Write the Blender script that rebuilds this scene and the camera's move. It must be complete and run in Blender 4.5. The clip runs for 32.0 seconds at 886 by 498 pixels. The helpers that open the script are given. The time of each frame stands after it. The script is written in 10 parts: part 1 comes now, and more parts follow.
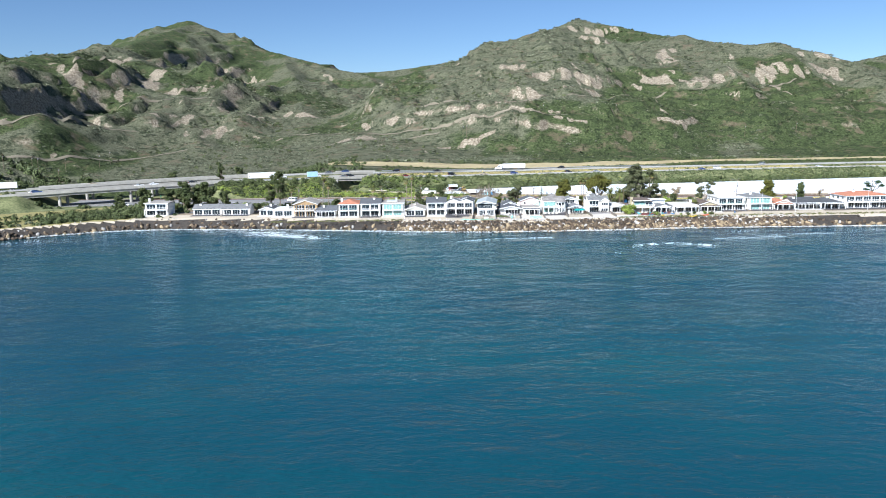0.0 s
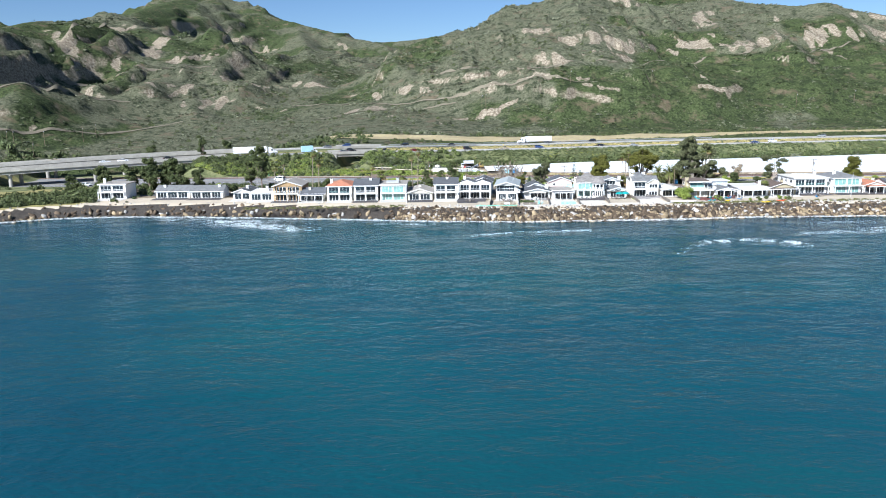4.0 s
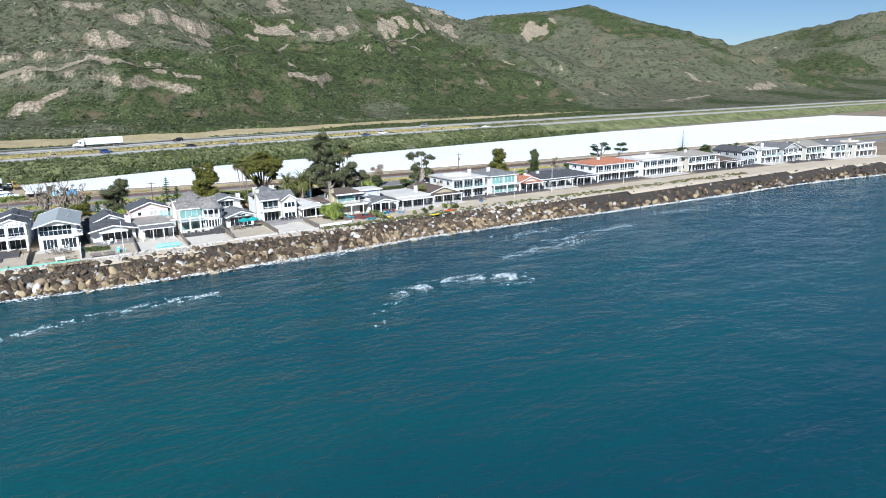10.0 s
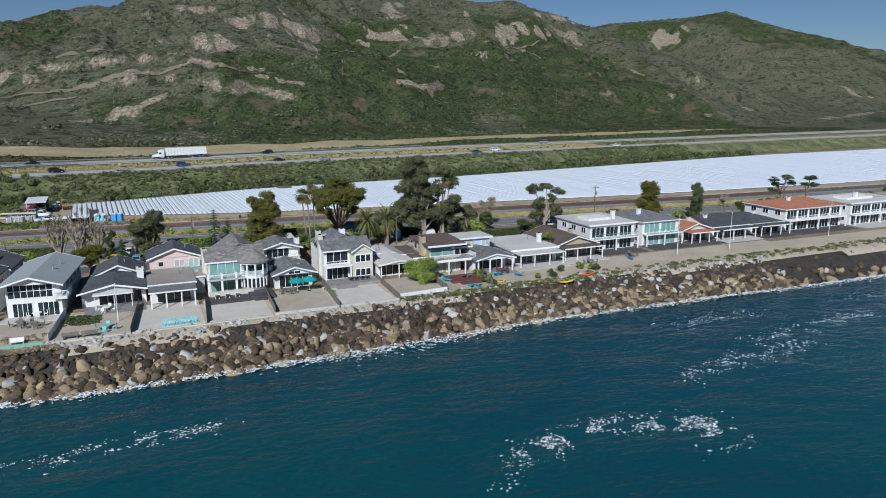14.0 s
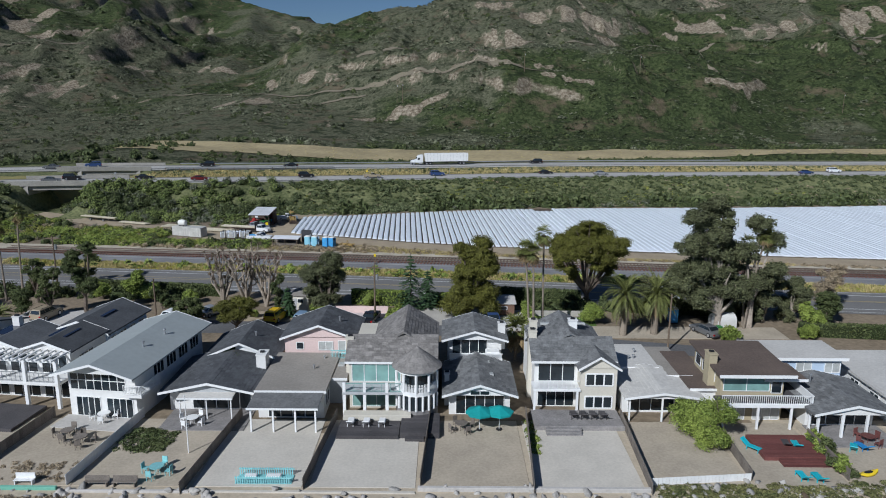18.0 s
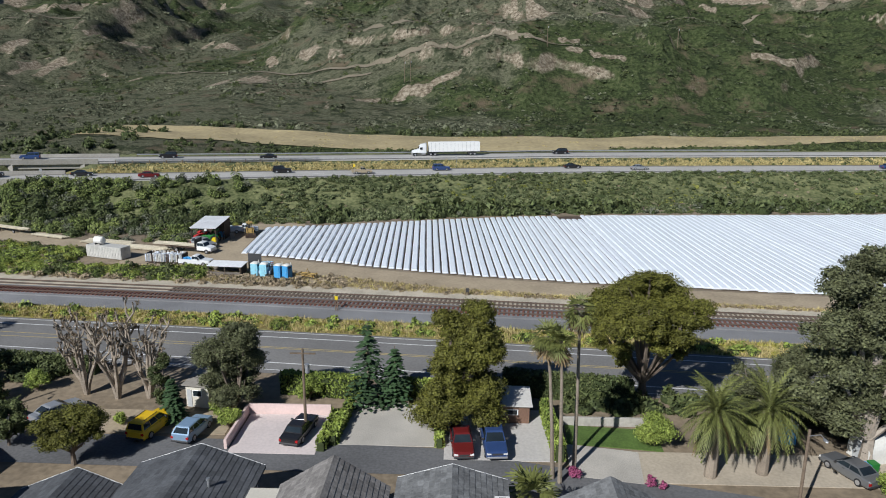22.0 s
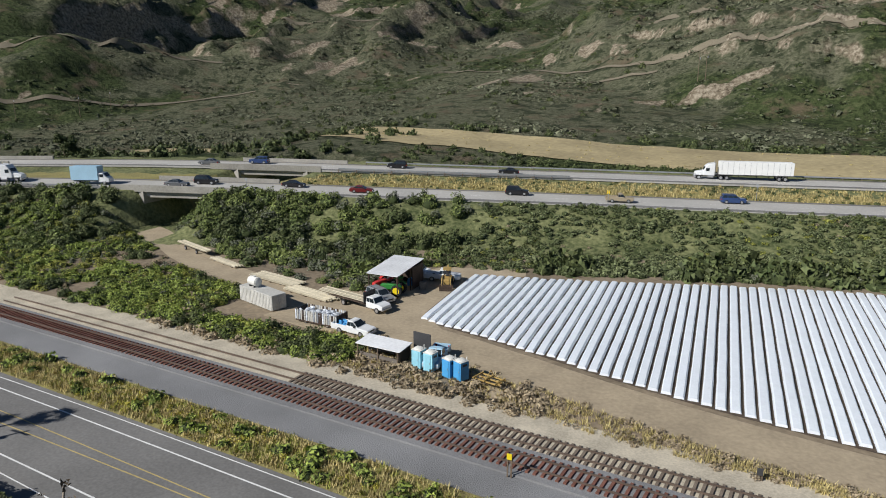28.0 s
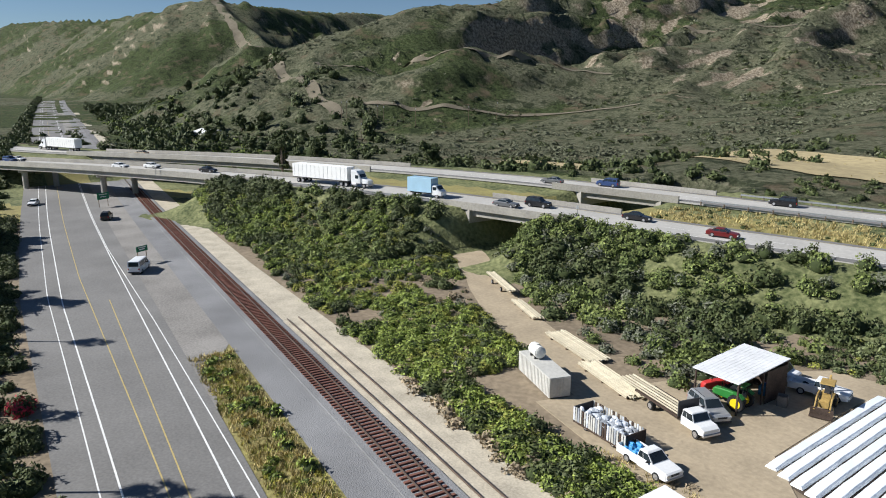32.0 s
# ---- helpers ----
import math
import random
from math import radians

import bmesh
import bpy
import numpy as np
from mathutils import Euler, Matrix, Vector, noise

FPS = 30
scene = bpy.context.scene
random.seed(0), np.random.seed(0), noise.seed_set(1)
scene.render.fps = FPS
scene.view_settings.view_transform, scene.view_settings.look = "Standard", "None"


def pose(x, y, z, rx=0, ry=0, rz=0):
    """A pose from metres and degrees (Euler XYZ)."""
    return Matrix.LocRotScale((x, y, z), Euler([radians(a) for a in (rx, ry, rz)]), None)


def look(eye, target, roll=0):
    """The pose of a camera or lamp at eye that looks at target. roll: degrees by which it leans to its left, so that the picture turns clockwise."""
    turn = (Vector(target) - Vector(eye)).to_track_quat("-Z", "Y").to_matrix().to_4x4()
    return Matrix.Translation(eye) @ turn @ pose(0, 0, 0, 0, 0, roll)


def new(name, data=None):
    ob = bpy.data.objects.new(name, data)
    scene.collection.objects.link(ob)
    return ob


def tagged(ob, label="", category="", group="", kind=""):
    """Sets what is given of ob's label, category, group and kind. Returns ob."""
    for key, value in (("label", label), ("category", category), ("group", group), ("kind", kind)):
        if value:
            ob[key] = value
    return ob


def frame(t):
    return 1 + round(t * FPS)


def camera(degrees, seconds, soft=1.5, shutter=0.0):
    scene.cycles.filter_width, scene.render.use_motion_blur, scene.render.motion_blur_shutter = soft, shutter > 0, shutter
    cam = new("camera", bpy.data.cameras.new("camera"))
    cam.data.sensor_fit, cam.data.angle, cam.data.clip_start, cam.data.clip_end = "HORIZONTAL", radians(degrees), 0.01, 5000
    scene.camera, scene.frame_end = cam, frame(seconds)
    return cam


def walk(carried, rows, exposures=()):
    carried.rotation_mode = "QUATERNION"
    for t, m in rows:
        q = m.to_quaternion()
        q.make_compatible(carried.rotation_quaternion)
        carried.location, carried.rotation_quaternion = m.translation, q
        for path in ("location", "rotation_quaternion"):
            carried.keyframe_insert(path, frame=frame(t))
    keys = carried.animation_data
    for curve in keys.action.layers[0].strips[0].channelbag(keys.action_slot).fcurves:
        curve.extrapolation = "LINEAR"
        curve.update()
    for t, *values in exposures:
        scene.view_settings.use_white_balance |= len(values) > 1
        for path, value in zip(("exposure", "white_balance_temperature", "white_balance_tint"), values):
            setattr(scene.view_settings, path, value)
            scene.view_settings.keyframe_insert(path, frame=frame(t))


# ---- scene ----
cam = camera(64.05, 32.0, 1.0)
PATH = [
    (0.0, look((2.13, -268.85, 41.86), (3.90, -170.41, 24.34), -0.81)),
    (0.5, look((2.79, -262.28, 41.35), (0.53, -163.90, 23.54), -0.80)),
    (1.0, look((3.41, -255.72, 40.85), (0.53, -157.34, 23.18), -0.95)),
    (1.5, look((3.97, -249.16, 40.43), (0.81, -150.75, 22.95), -0.88)),
    (2.0, look((4.49, -242.61, 40.06), (1.12, -144.18, 22.74), -0.89)),
    (2.5, look((4.99, -236.07, 39.70), (3.61, -137.58, 22.42), -0.94)),
    (4.5, look((6.74, -210.07, 38.50), (5.77, -112.49, 16.63), -0.99)),
    (5.0, look((7.19, -203.81, 38.26), (8.22, -106.24, 16.37), -0.97)),
    (5.5, look((7.63, -197.59, 38.02), (13.92, -100.25, 16.01), -1.08)),
    (6.0, look((8.11, -191.38, 37.80), (15.68, -94.10, 15.87), -1.16)),
    (6.5, look((8.67, -185.14, 37.58), (16.88, -87.90, 15.73), -1.15)),
    (7.0, look((9.31, -178.85, 37.35), (18.07, -81.64, 15.61), -1.16)),
    (7.5, look((10.02, -172.50, 37.13), (20.79, -75.50, 15.34), -1.11)),
    (8.0, look((10.83, -166.08, 36.90), (24.98, -69.53, 15.05), -1.17)),
    (8.5, look((11.76, -159.62, 36.68), (42.88, -67.35, 13.94), -1.00)),
    (9.0, look((12.80, -153.12, 36.45), (61.08, -68.74, 13.01), -1.12)),
    (9.5, look((14.18, -146.66, 36.21), (65.18, -63.84, 12.99), -1.03)),
    (10.0, look((16.03, -140.31, 35.96), (68.00, -58.02, 12.98), -0.90)),
    (10.5, look((18.35, -134.07, 35.74), (70.84, -52.04, 13.05), -0.76)),
    (11.0, look((21.08, -127.93, 35.57), (73.91, -46.07, 13.06), -0.70)),
    (11.5, look((24.10, -121.89, 35.47), (77.22, -40.17, 13.11), -0.62)),
    (12.0, look((27.27, -115.97, 35.43), (80.48, -34.25, 13.28), -0.47)),
    (12.5, look((30.41, -110.19, 35.45), (81.36, -27.00, 13.45), -0.46)),
    (13.0, look((33.54, -104.53, 35.48), (80.68, -19.07, 13.69), -0.32)),
    (13.5, look((36.65, -98.95, 35.51), (79.44, -11.19, 13.90), -0.13)),
    (15.5, look((48.70, -77.40, 36.08), (73.51, 17.05, 14.54), 0.15)),
    (16.0, look((51.26, -71.28, 36.17), (68.60, 24.82, 14.60), 0.19)),
    (16.5, look((53.53, -65.20, 36.19), (64.47, 31.83, 14.59), 0.27)),
    (17.0, look((55.40, -59.01, 36.20), (60.93, 38.46, 14.56), 0.34)),
    (17.5, look((57.06, -52.84, 36.19), (57.36, 44.77, 14.48), 0.38)),
    (18.0, look((58.42, -46.73, 36.16), (58.26, 50.86, 14.36), 0.37)),
    (18.5, look((59.45, -40.84, 36.12), (59.35, 56.69, 14.03), 0.37)),
    (19.0, look((60.16, -35.23, 36.10), (60.18, 62.20, 13.55), 0.49)),
    (19.5, look((60.77, -29.94, 36.08), (60.67, 67.37, 13.03), 0.51)),
    (20.0, look((61.27, -24.93, 36.05), (60.64, 72.27, 12.56), 0.53)),
    (20.5, look((61.65, -20.29, 36.05), (59.85, 76.81, 12.19), 0.57)),
    (21.0, look((61.99, -15.94, 36.05), (59.46, 81.05, 11.86), 0.49)),
    (21.5, look((62.28, -11.80, 36.02), (59.34, 85.11, 11.54), 0.39)),
    (22.0, look((62.47, -7.90, 35.91), (59.49, 88.95, 11.21), 0.34)),
    (22.5, look((62.50, -3.91, 35.79), (59.22, 92.89, 10.93), 0.34)),
    (23.0, look((62.51, -0.01, 35.66), (58.13, 96.73, 10.71), 0.37)),
    (23.5, look((62.48, 3.69, 35.57), (56.66, 100.34, 10.55), 0.36)),
    (24.0, look((62.47, 7.26, 35.55), (55.05, 103.76, 10.42), 0.33)),
    (24.5, look((62.67, 10.75, 35.53), (53.94, 107.14, 10.35), 0.30)),
    (26.5, look((62.03, 24.79, 35.37), (36.74, 118.22, 10.27), 0.20)),
    (27.0, look((61.80, 28.28, 35.24), (30.83, 120.03, 10.27), 0.19)),
    (27.5, look((61.47, 31.73, 35.10), (25.80, 121.78, 10.22), 0.09)),
    (28.0, look((60.99, 35.18, 34.93), (20.78, 123.30, 10.10), -0.03)),
    (28.5, look((60.27, 38.65, 34.77), (15.14, 124.39, 10.03), -0.07)),
    (29.0, look((59.30, 42.16, 34.65), (8.41, 124.65, 10.04), 0.02)),
    (29.5, look((58.25, 45.57, 34.52), (1.34, 124.08, 10.08), 0.08)),
    (30.0, look((57.09, 48.82, 34.36), (-5.56, 122.93, 10.21), -0.02)),
    (30.5, look((55.70, 52.00, 34.22), (-12.26, 121.37, 10.36), 0.01)),
    (31.0, look((54.18, 55.10, 34.09), (-18.60, 119.48, 10.48), -0.00)),
    (31.5, look((52.46, 58.07, 33.97), (-24.12, 117.99, 10.59), 0.02)),
    (32.0, look((50.57, 60.95, 33.86), (-29.49, 116.21, 10.73), 0.01)),
]
# ---------------------------------------------------------------- world, sun
EXPO = [(0.0, 1.01, 5880, 10), (6.0, 0.91, 5880, 10), (10.0, 0.6, 5880, 10), (12.0, 0.2, 5880, 10), (13.0, 0.05, 5880, 10), (16.0, -0.65, 5850, 10), (17.0, -0.5, 5880, 10), (18.0, -0.35, 5900, 10), (19.0, -0.15, 6000, 10), (20.0, -0.05, 6050, 10), (22.0, 0.0, 6280, 10), (24.0, -0.1, 6450, 10), (27.0, -0.1, 6550, 10), (28.0, 0.0, 6600, 10), (30.0, 0.25, 6600, 10), (32.0, 0.5, 6500, 10)]
walk(cam, PATH, EXPO)

SUN_EL, SUN_AZ = radians(36), math.atan2(-0.57, -0.82)   # azimuth from +y, clockwise
world = bpy.data.worlds.new("world")
scene.world = world
world.use_nodes = True
wn = world.node_tree.nodes
sky = wn.new("ShaderNodeTexSky")
sky.sky_type, sky.sun_disc = "NISHITA", False
sky.sun_elevation, sky.sun_rotation = SUN_EL, SUN_AZ
sky.air_density, sky.dust_density, sky.ozone_density = 0.8, 0.0, 5.0
wn["Background"].inputs["Strength"].default_value = 0.051
world.node_tree.links.new(sky.outputs[0], wn["Background"].inputs[0])
sun_dir = Vector((math.sin(SUN_AZ) * math.cos(SUN_EL), math.cos(SUN_AZ) * math.cos(SUN_EL), math.sin(SUN_EL)))
sun = new("sun", bpy.data.lights.new("sun", "SUN"))
sun.data.energy, sun.data.angle, sun.data.color = 4.9, radians(0.53), (1.0, 0.99, 0.965)
sun.matrix_world = look(sun_dir * 500, (0, 0, 0))

# ---------------------------------------------------------------- numeric noise
def hash2(ix, iy, seed):
    n = (ix.astype(np.int64) * 374761393 + iy.astype(np.int64) * 668265263 + seed * 974711) & 0x7FFFFFFF
    n = ((n ^ (n >> 13)) * 1274126177) & 0x7FFFFFFF
    return ((n ^ (n >> 16)) & 0xFFFF) / 65535.0


def vnoise(x, y, seed=0):
    ix, iy = np.floor(x), np.floor(y)
    fx, fy = x - ix, y - iy
    fx, fy = fx * fx * (3 - 2 * fx), fy * fy * (3 - 2 * fy)
    a, b = hash2(ix, iy, seed), hash2(ix + 1, iy, seed)
    c, d = hash2(ix, iy + 1, seed), hash2(ix + 1, iy + 1, seed)
    return (a + (b - a) * fx) * (1 - fy) + (c + (d - c) * fx) * fy


def fbm(x, y, seed=0, octaves=4):
    out, amp, tot = 0, 1.0, 0
    for o in range(octaves):
        out = out + amp * vnoise(x * 2 ** o, y * 2 ** o, seed + o)
        tot += amp
        amp *= 0.5
    return out / tot


def ridged(x, y, seed=0, octaves=4):
    out, amp, tot = 0, 1.0, 0
    for o in range(octaves):
        out = out + amp * (1 - np.abs(2 * vnoise(x * 2 ** o, y * 2 ** o, seed + o) - 1))
        tot += amp
        amp *= 0.5
    return out / tot


def smooth(a, b, v):
    t = np.clip((v - a) / (b - a), 0, 1)
    return t * t * (3 - 2 * t)


# ---------------------------------------------------------------- plan lines
FLAT = 4.5
SEA = 1.0


def curve(pts):
    xs, ys = zip(*pts)

    def f(x):
        x = np.asarray(x, float)
        acc = 0
        for o in (-18, -9, 0, 9, 18):
            acc = acc + np.interp(x + o, xs, ys)
        return acc / 5
    return f


shore = curve([(-3000, -34), (-300, -30), (-176, -18), (-160, -5), (-145, 9), (-126, 19), (-93, 19), (-60, 13.5), (-22, 6.5), (15, -1), (40, -2.2), (70, -0.5), (92, 0.8), (115, 0.8), (145, -1), (250, -3), (300, -9), (420, -22), (800, -60), (3000, -300)])
rail = curve([(-3000, 420), (-900, 178), (-300, 116), (-121, 98), (-52, 92.3), (0, 88), (52, 83.2), (105, 77.5), (183, 70), (300, 64), (600, 52), (3000, -100)])
fwy = curve([(-3000, -900), (-400, -20), (-265, 33), (-190, 67), (-104, 114.5), (-47, 137.5), (0, 156), (40, 169), (90, 180), (196, 190.5), (400, 206), (700, 220), (3000, 250)])
fwy_z = curve([(-3000, 9), (-230, 10), (-150, 12), (-60, 12), (-35, 11.2), (0, 10.2), (50, 9.3), (400, 9.3), (3000, 9.3)])
field_front = curve([(20, 113), (24, 112), (37, 105.5), (56, 99.8), (72, 96.6), (110, 92), (183, 84), (240, 81), (360, 76), (600, 66)])
field_back = curve([(20, 128), (24, 129.5), (44, 135), (78, 145), (155, 150), (330, 174), (600, 182)])

SPINES = [
    [(68, 878, 143), (164, 868, 169), (232, 870, 192), (285, 792, 174), (329, 674, 145), (380, 546, 117), (455, 500, 95), (500, 420, 50)],
    [(232, 870, 192), (150, 650, 150), (60, 540, 108), (0, 480, 62)],
    [(150, 650, 150), (128, 426, 87), (112, 360, 38)],
    [(329, 674, 145), (260, 480, 90), (215, 380, 38)],
    [(380, 546, 117), (345, 420, 62), (320, 330, 24)],
    [(520, 800, 100), (650, 742, 131), (762, 650, 138), (828, 583, 108), (880, 500, 80)],
    [(762, 650, 138), (700, 480, 62), (640, 360, 24)],
    [(1100, 800, 60), (1359, 709, 127), (1413, 618, 151), (1500, 560, 166), (1900, 500, 200)],
    [(-900, 1700, 230), (-581, 1585, 298), (-324, 1399, 196), (-112, 1125, 132), (-50, 880, 92)],
    [(-300, 1950, 190), (-88, 1928, 200), (65, 1929, 223), (400, 1900, 220)],
    [(-621, 815, 144), (-556, 850, 155), (-478, 885, 161), (-581, 1585, 287)],
    [(-478, 885, 161), (-300, 650, 110), (-220, 450, 60), (-180, 350, 28)],
    [(-324, 1399, 191), (-200, 900, 110), (-140, 600, 62), (-100, 400, 30)],
    [(-478, 885, 161), (-430, 600, 130), (-390, 342, 88), (-430, 232, 46)],
]
WEST_SPINES = [
    [(-925, 421, 96), (-1130, 422, 163), (-1201, 412, 161), (-1409, 386, 164), (-1862, 441, 190), (-2077, 339, 187), (-2600, 100, 190)],
    [(-1130, 422, 163), (-1600, 829, 203), (-1679, 962, 212), (-1900, 1200, 230)],
    [(-1130, 422, 163), (-1010, 330, 80), (-960, 260, 22)],
]


def base_height(x, y):
    """Beach, flat land, freeway banks and terrace, without the hills."""
    s = shore(x)
    z = -5 + 5.6 * smooth(-18, -4.5, y - s) + (FLAT - 0.6) * smooth(-4.5, 5.0, y - s)
    fy, fz = fwy(x), fwy_z(x)
    d = y - fy
    up = smooth(-17, -1.0, d)
    gap = smooth(-52, -47, x) * (1 - smooth(-39, -34, x))
    gap = np.maximum(gap, smooth(-192, -180, x) * (1 - smooth(-118, -106, x)))
    bank = np.where(d < 14, fz - FLAT, np.where(d < 23, fz - FLAT + 0.0, fz - FLAT + 0.8 * smooth(23, 33, d)))
    up = up * (1 - smooth(46, 75, d) * (1 - smooth(-110, -60, x)))
    z = z + up * (bank - 0.06) * (1 - gap * (1 - smooth(48, 60, d)))
    far = smooth(46, 66, d)
    z = z + far * 1.2 * smooth(-200, -100, x)
    z = z + 0.10 * np.maximum(0, y - np.maximum(fy + 95, 245)) 
    return z


HILL_SCALE, HILL_X, HILL_Y, HILL_Z = 1.12, 30.0, -30.0, 36.0


def hill_plan(x, y):
    """World place to the place on the hills' own plan."""
    return HILL_X + (x - HILL_X) / HILL_SCALE, HILL_Y + (y - HILL_Y) / HILL_SCALE


def hill_height(x, y):
    """Height of the ridges, and the distance to the nearest ridge line."""
    acc = np.zeros_like(x)
    near = np.full_like(x, 900.0)
    k = 0.11
    for sp, fall in [(q, 0.40) for q in SPINES] + [(q, 0.66) for q in WEST_SPINES]:
        best = np.full_like(x, -400.0)
        for (ax, ay, az), (bx, by, bz) in zip(sp, sp[1:]):
            ux, uy = bx - ax, by - ay
            t = np.clip(((x - ax) * ux + (y - ay) * uy) / (ux * ux + uy * uy), 0, 1)
            d = np.hypot(x - ax - t * ux, y - ay - t * uy)
            hz = az + (bz - az) * t
            best = np.maximum(best, hz - fall * d)
            near = np.minimum(near, d)
        acc = acc + np.exp(np.clip(best, -300, 400) * k)
    return np.log(acc + 1e-12) / k, near


# bare scarps: ends of the line and half width on plan
SCARS = []
SCARS += [(-414, 770, -436, 830, 15.5), (-308, 569, -340, 693, 18.4), (-281, 555, -243, 623, 10.3), (-418, 1188, -278, 1128, 6.4), (-403, 1215, -371, 1143, 21.1), (-357, 1243, -315, 1135, 8.0), (-190, 1142, -167, 1104, 8.8), (-72, 1096, -28, 1036, 23.4), (-238, 409, -225, 445, 12.5), (-211, 516, -179, 500, 19.5)]
SCARS += [(-298, 395, -270, 383, 22.4), (-317, 399, -277, 322, 12.9), (-314, 270, -294, 273, 9.0), (-255, 239, -250, 248, 4.1), (-199, 383, -185, 417, 11.9), (-234, 240, -228, 245, 2.7), (-67, 341, -43, 353, 12.8), (-53, 400, -11, 374, 7.5), (-324, 482, -317, 484, 3.4), (-405, 566, -334, 463, 11.4)]
SCARS += [(-174, 573, -161, 550, 7.7), (-160, 613, -125, 561, 9.5), (-153, 408, -145, 397, 2.3), (-594, 815, -404, 755, 8.8), (-324, 532, -305, 492, 6.3), (212, 798, 271, 797, 15.1), (210, 711, 227, 677, 15.6), (289, 607, 262, 547, 14.4), (81, 376, 96, 363, 11.1), (113, 434, 160, 436, 17.1)]
SCARS += [(111, 380, 154, 395, 5.1), (227, 485, 251, 435, 12.5), (271, 451, 269, 425, 12.3), (275, 432, 312, 481, 13.1), (311, 443, 349, 480, 13.5), (360, 489, 371, 464, 6.5), (396, 518, 432, 512, 6.5), (374, 471, 415, 485, 13.0), (209, 408, 199, 366, 2.2), (197, 352, 202, 346, 3.4)]
SCARS += [(0, 399, 23, 387, 2.2), (61, 363, 85, 354, 2.2), (31, 337, 82, 329, 2.2), (79, 327, 111, 331, 3.0), (105, 316, 125, 312, 2.2), (335, 440, 330, 400, 5.7), (187, 321, 209, 323, 2.2), (20, 300, 32, 301, 4.3), (-10, 371, 0, 363, 3.0), (59, 465, 97, 477, 7.9)]
SCARS += [(236, 675, 234, 614, 10.3), (636, 648, 674, 635, 20.3), (414, 396, 416, 371, 2.2), (426, 343, 447, 336, 3.1), (521, 298, 634, 332, 6.0), (724, 358, 790, 372, 9.1), (826, 376, 849, 360, 5.3), (-336, 250, -338, 261, 3.7), (13, 300, 41, 302, 3.8), (46, 305, 59, 307, 2.3)]


def scar_mask(x, y):
    """How far a place lies inside a scarp (0 to 1), and how much the land drops there."""
    shape = np.shape(x)
    x, y = hill_plan(np.ravel(x), np.ravel(y))
    inside, cut = np.zeros(len(x)), np.zeros(len(x))
    for ax, ay, bx, by, hw in SCARS:
        L = math.hypot(bx - ax, by - ay) + 0.1
        ux, uy = (bx - ax) / L, (by - ay) / L
        reach = 5 * hw + 12
        k = np.where((x > min(ax, bx) - reach) & (x < max(ax, bx) + reach) & (y > min(ay, by) - reach) & (y < max(ay, by) + reach))[0]
        if len(k) == 0:
            continue
        a, b = x[k] - ax, y[k] - ay
        u, v = a * ux + b * uy, -a * uy + b * ux
        if ux < 0:
            v = -v
        v = v + 0.9 * hw * (fbm(x[k] / 9, y[k] / 26, 61, 3) - 0.5) * 2
        e = np.maximum(np.maximum(-u, u - L) + 6 * (fbm(x[k] / 8, y[k] / 8, 67, 2) - 0.5), 0) / (0.6 * hw + 1.5)
        ends = np.exp(-e * e)
        inside[k] = np.maximum(inside[k], ends * np.exp(-np.abs(v / (0.72 * hw + 0.6)) ** 3))
        deep = 0.34 * hw + 0.5
        cut[k] += deep * ends * (1 - smooth(-0.7 * hw, 0.6 * hw, v)) * smooth(-4.5 * hw, -1.1 * hw, v)
    return inside.reshape(shape), cut.reshape(shape)


def bare_earth(x, y):
    """How bare of plants the ground lies: slips, cut banks and thin streaks, 0 to 1."""
    v = scar_mask(x, y)[0]
    streak = fbm(x / 4.5, y / 26, 83, 4)
    broad = fbm(x / 40, y / 40, 89, 3)
    small = np.clip(ridged(x / 30 + 2 * fbm(y / 60, x / 60, 88, 2), y / 80, 86, 3) * 5.5 - 4.35, 0, 0.75) * np.clip(broad * 4 - 1.9, 0, 1) * smooth(262, 320, y) * (1 - smooth(900, 1200, y))
    return np.clip(np.maximum(v * (2.1 * streak - 0.42), small * (2.0 * streak - 0.2)), 0, 1)


def lush(x, y):
    """How green the cover is: rich green low on the seaward faces and in the gullies, grey sage elsewhere."""
    x, y = hill_plan(x, y)
    n = fbm(x / 75 + 0.4 * fbm(x / 30, y / 30, 41, 2), y / 95, 47, 4)
    east = smooth(70, 190, x) * (1 - smooth(330, 470, y)) * (1 - smooth(400, 520, x))
    west = 0.55 * smooth(-120, -260, x) * (1 - smooth(700, 900, y))
    return np.clip((n - 0.52) * 4.6 + 0.20 + 0.34 * east + west * 0.5 + 0.22 * (1 - smooth(260, 340, y)) - 0.25 * smooth(420, 560, x), 0, 1)


hay_top = curve([(-3000, 0), (-200, 0), (-150, 236), (-47, 258), (90, 258), (140, 264), (200, 274), (330, 284), (440, 290), (520, 200), (3000, 200)])


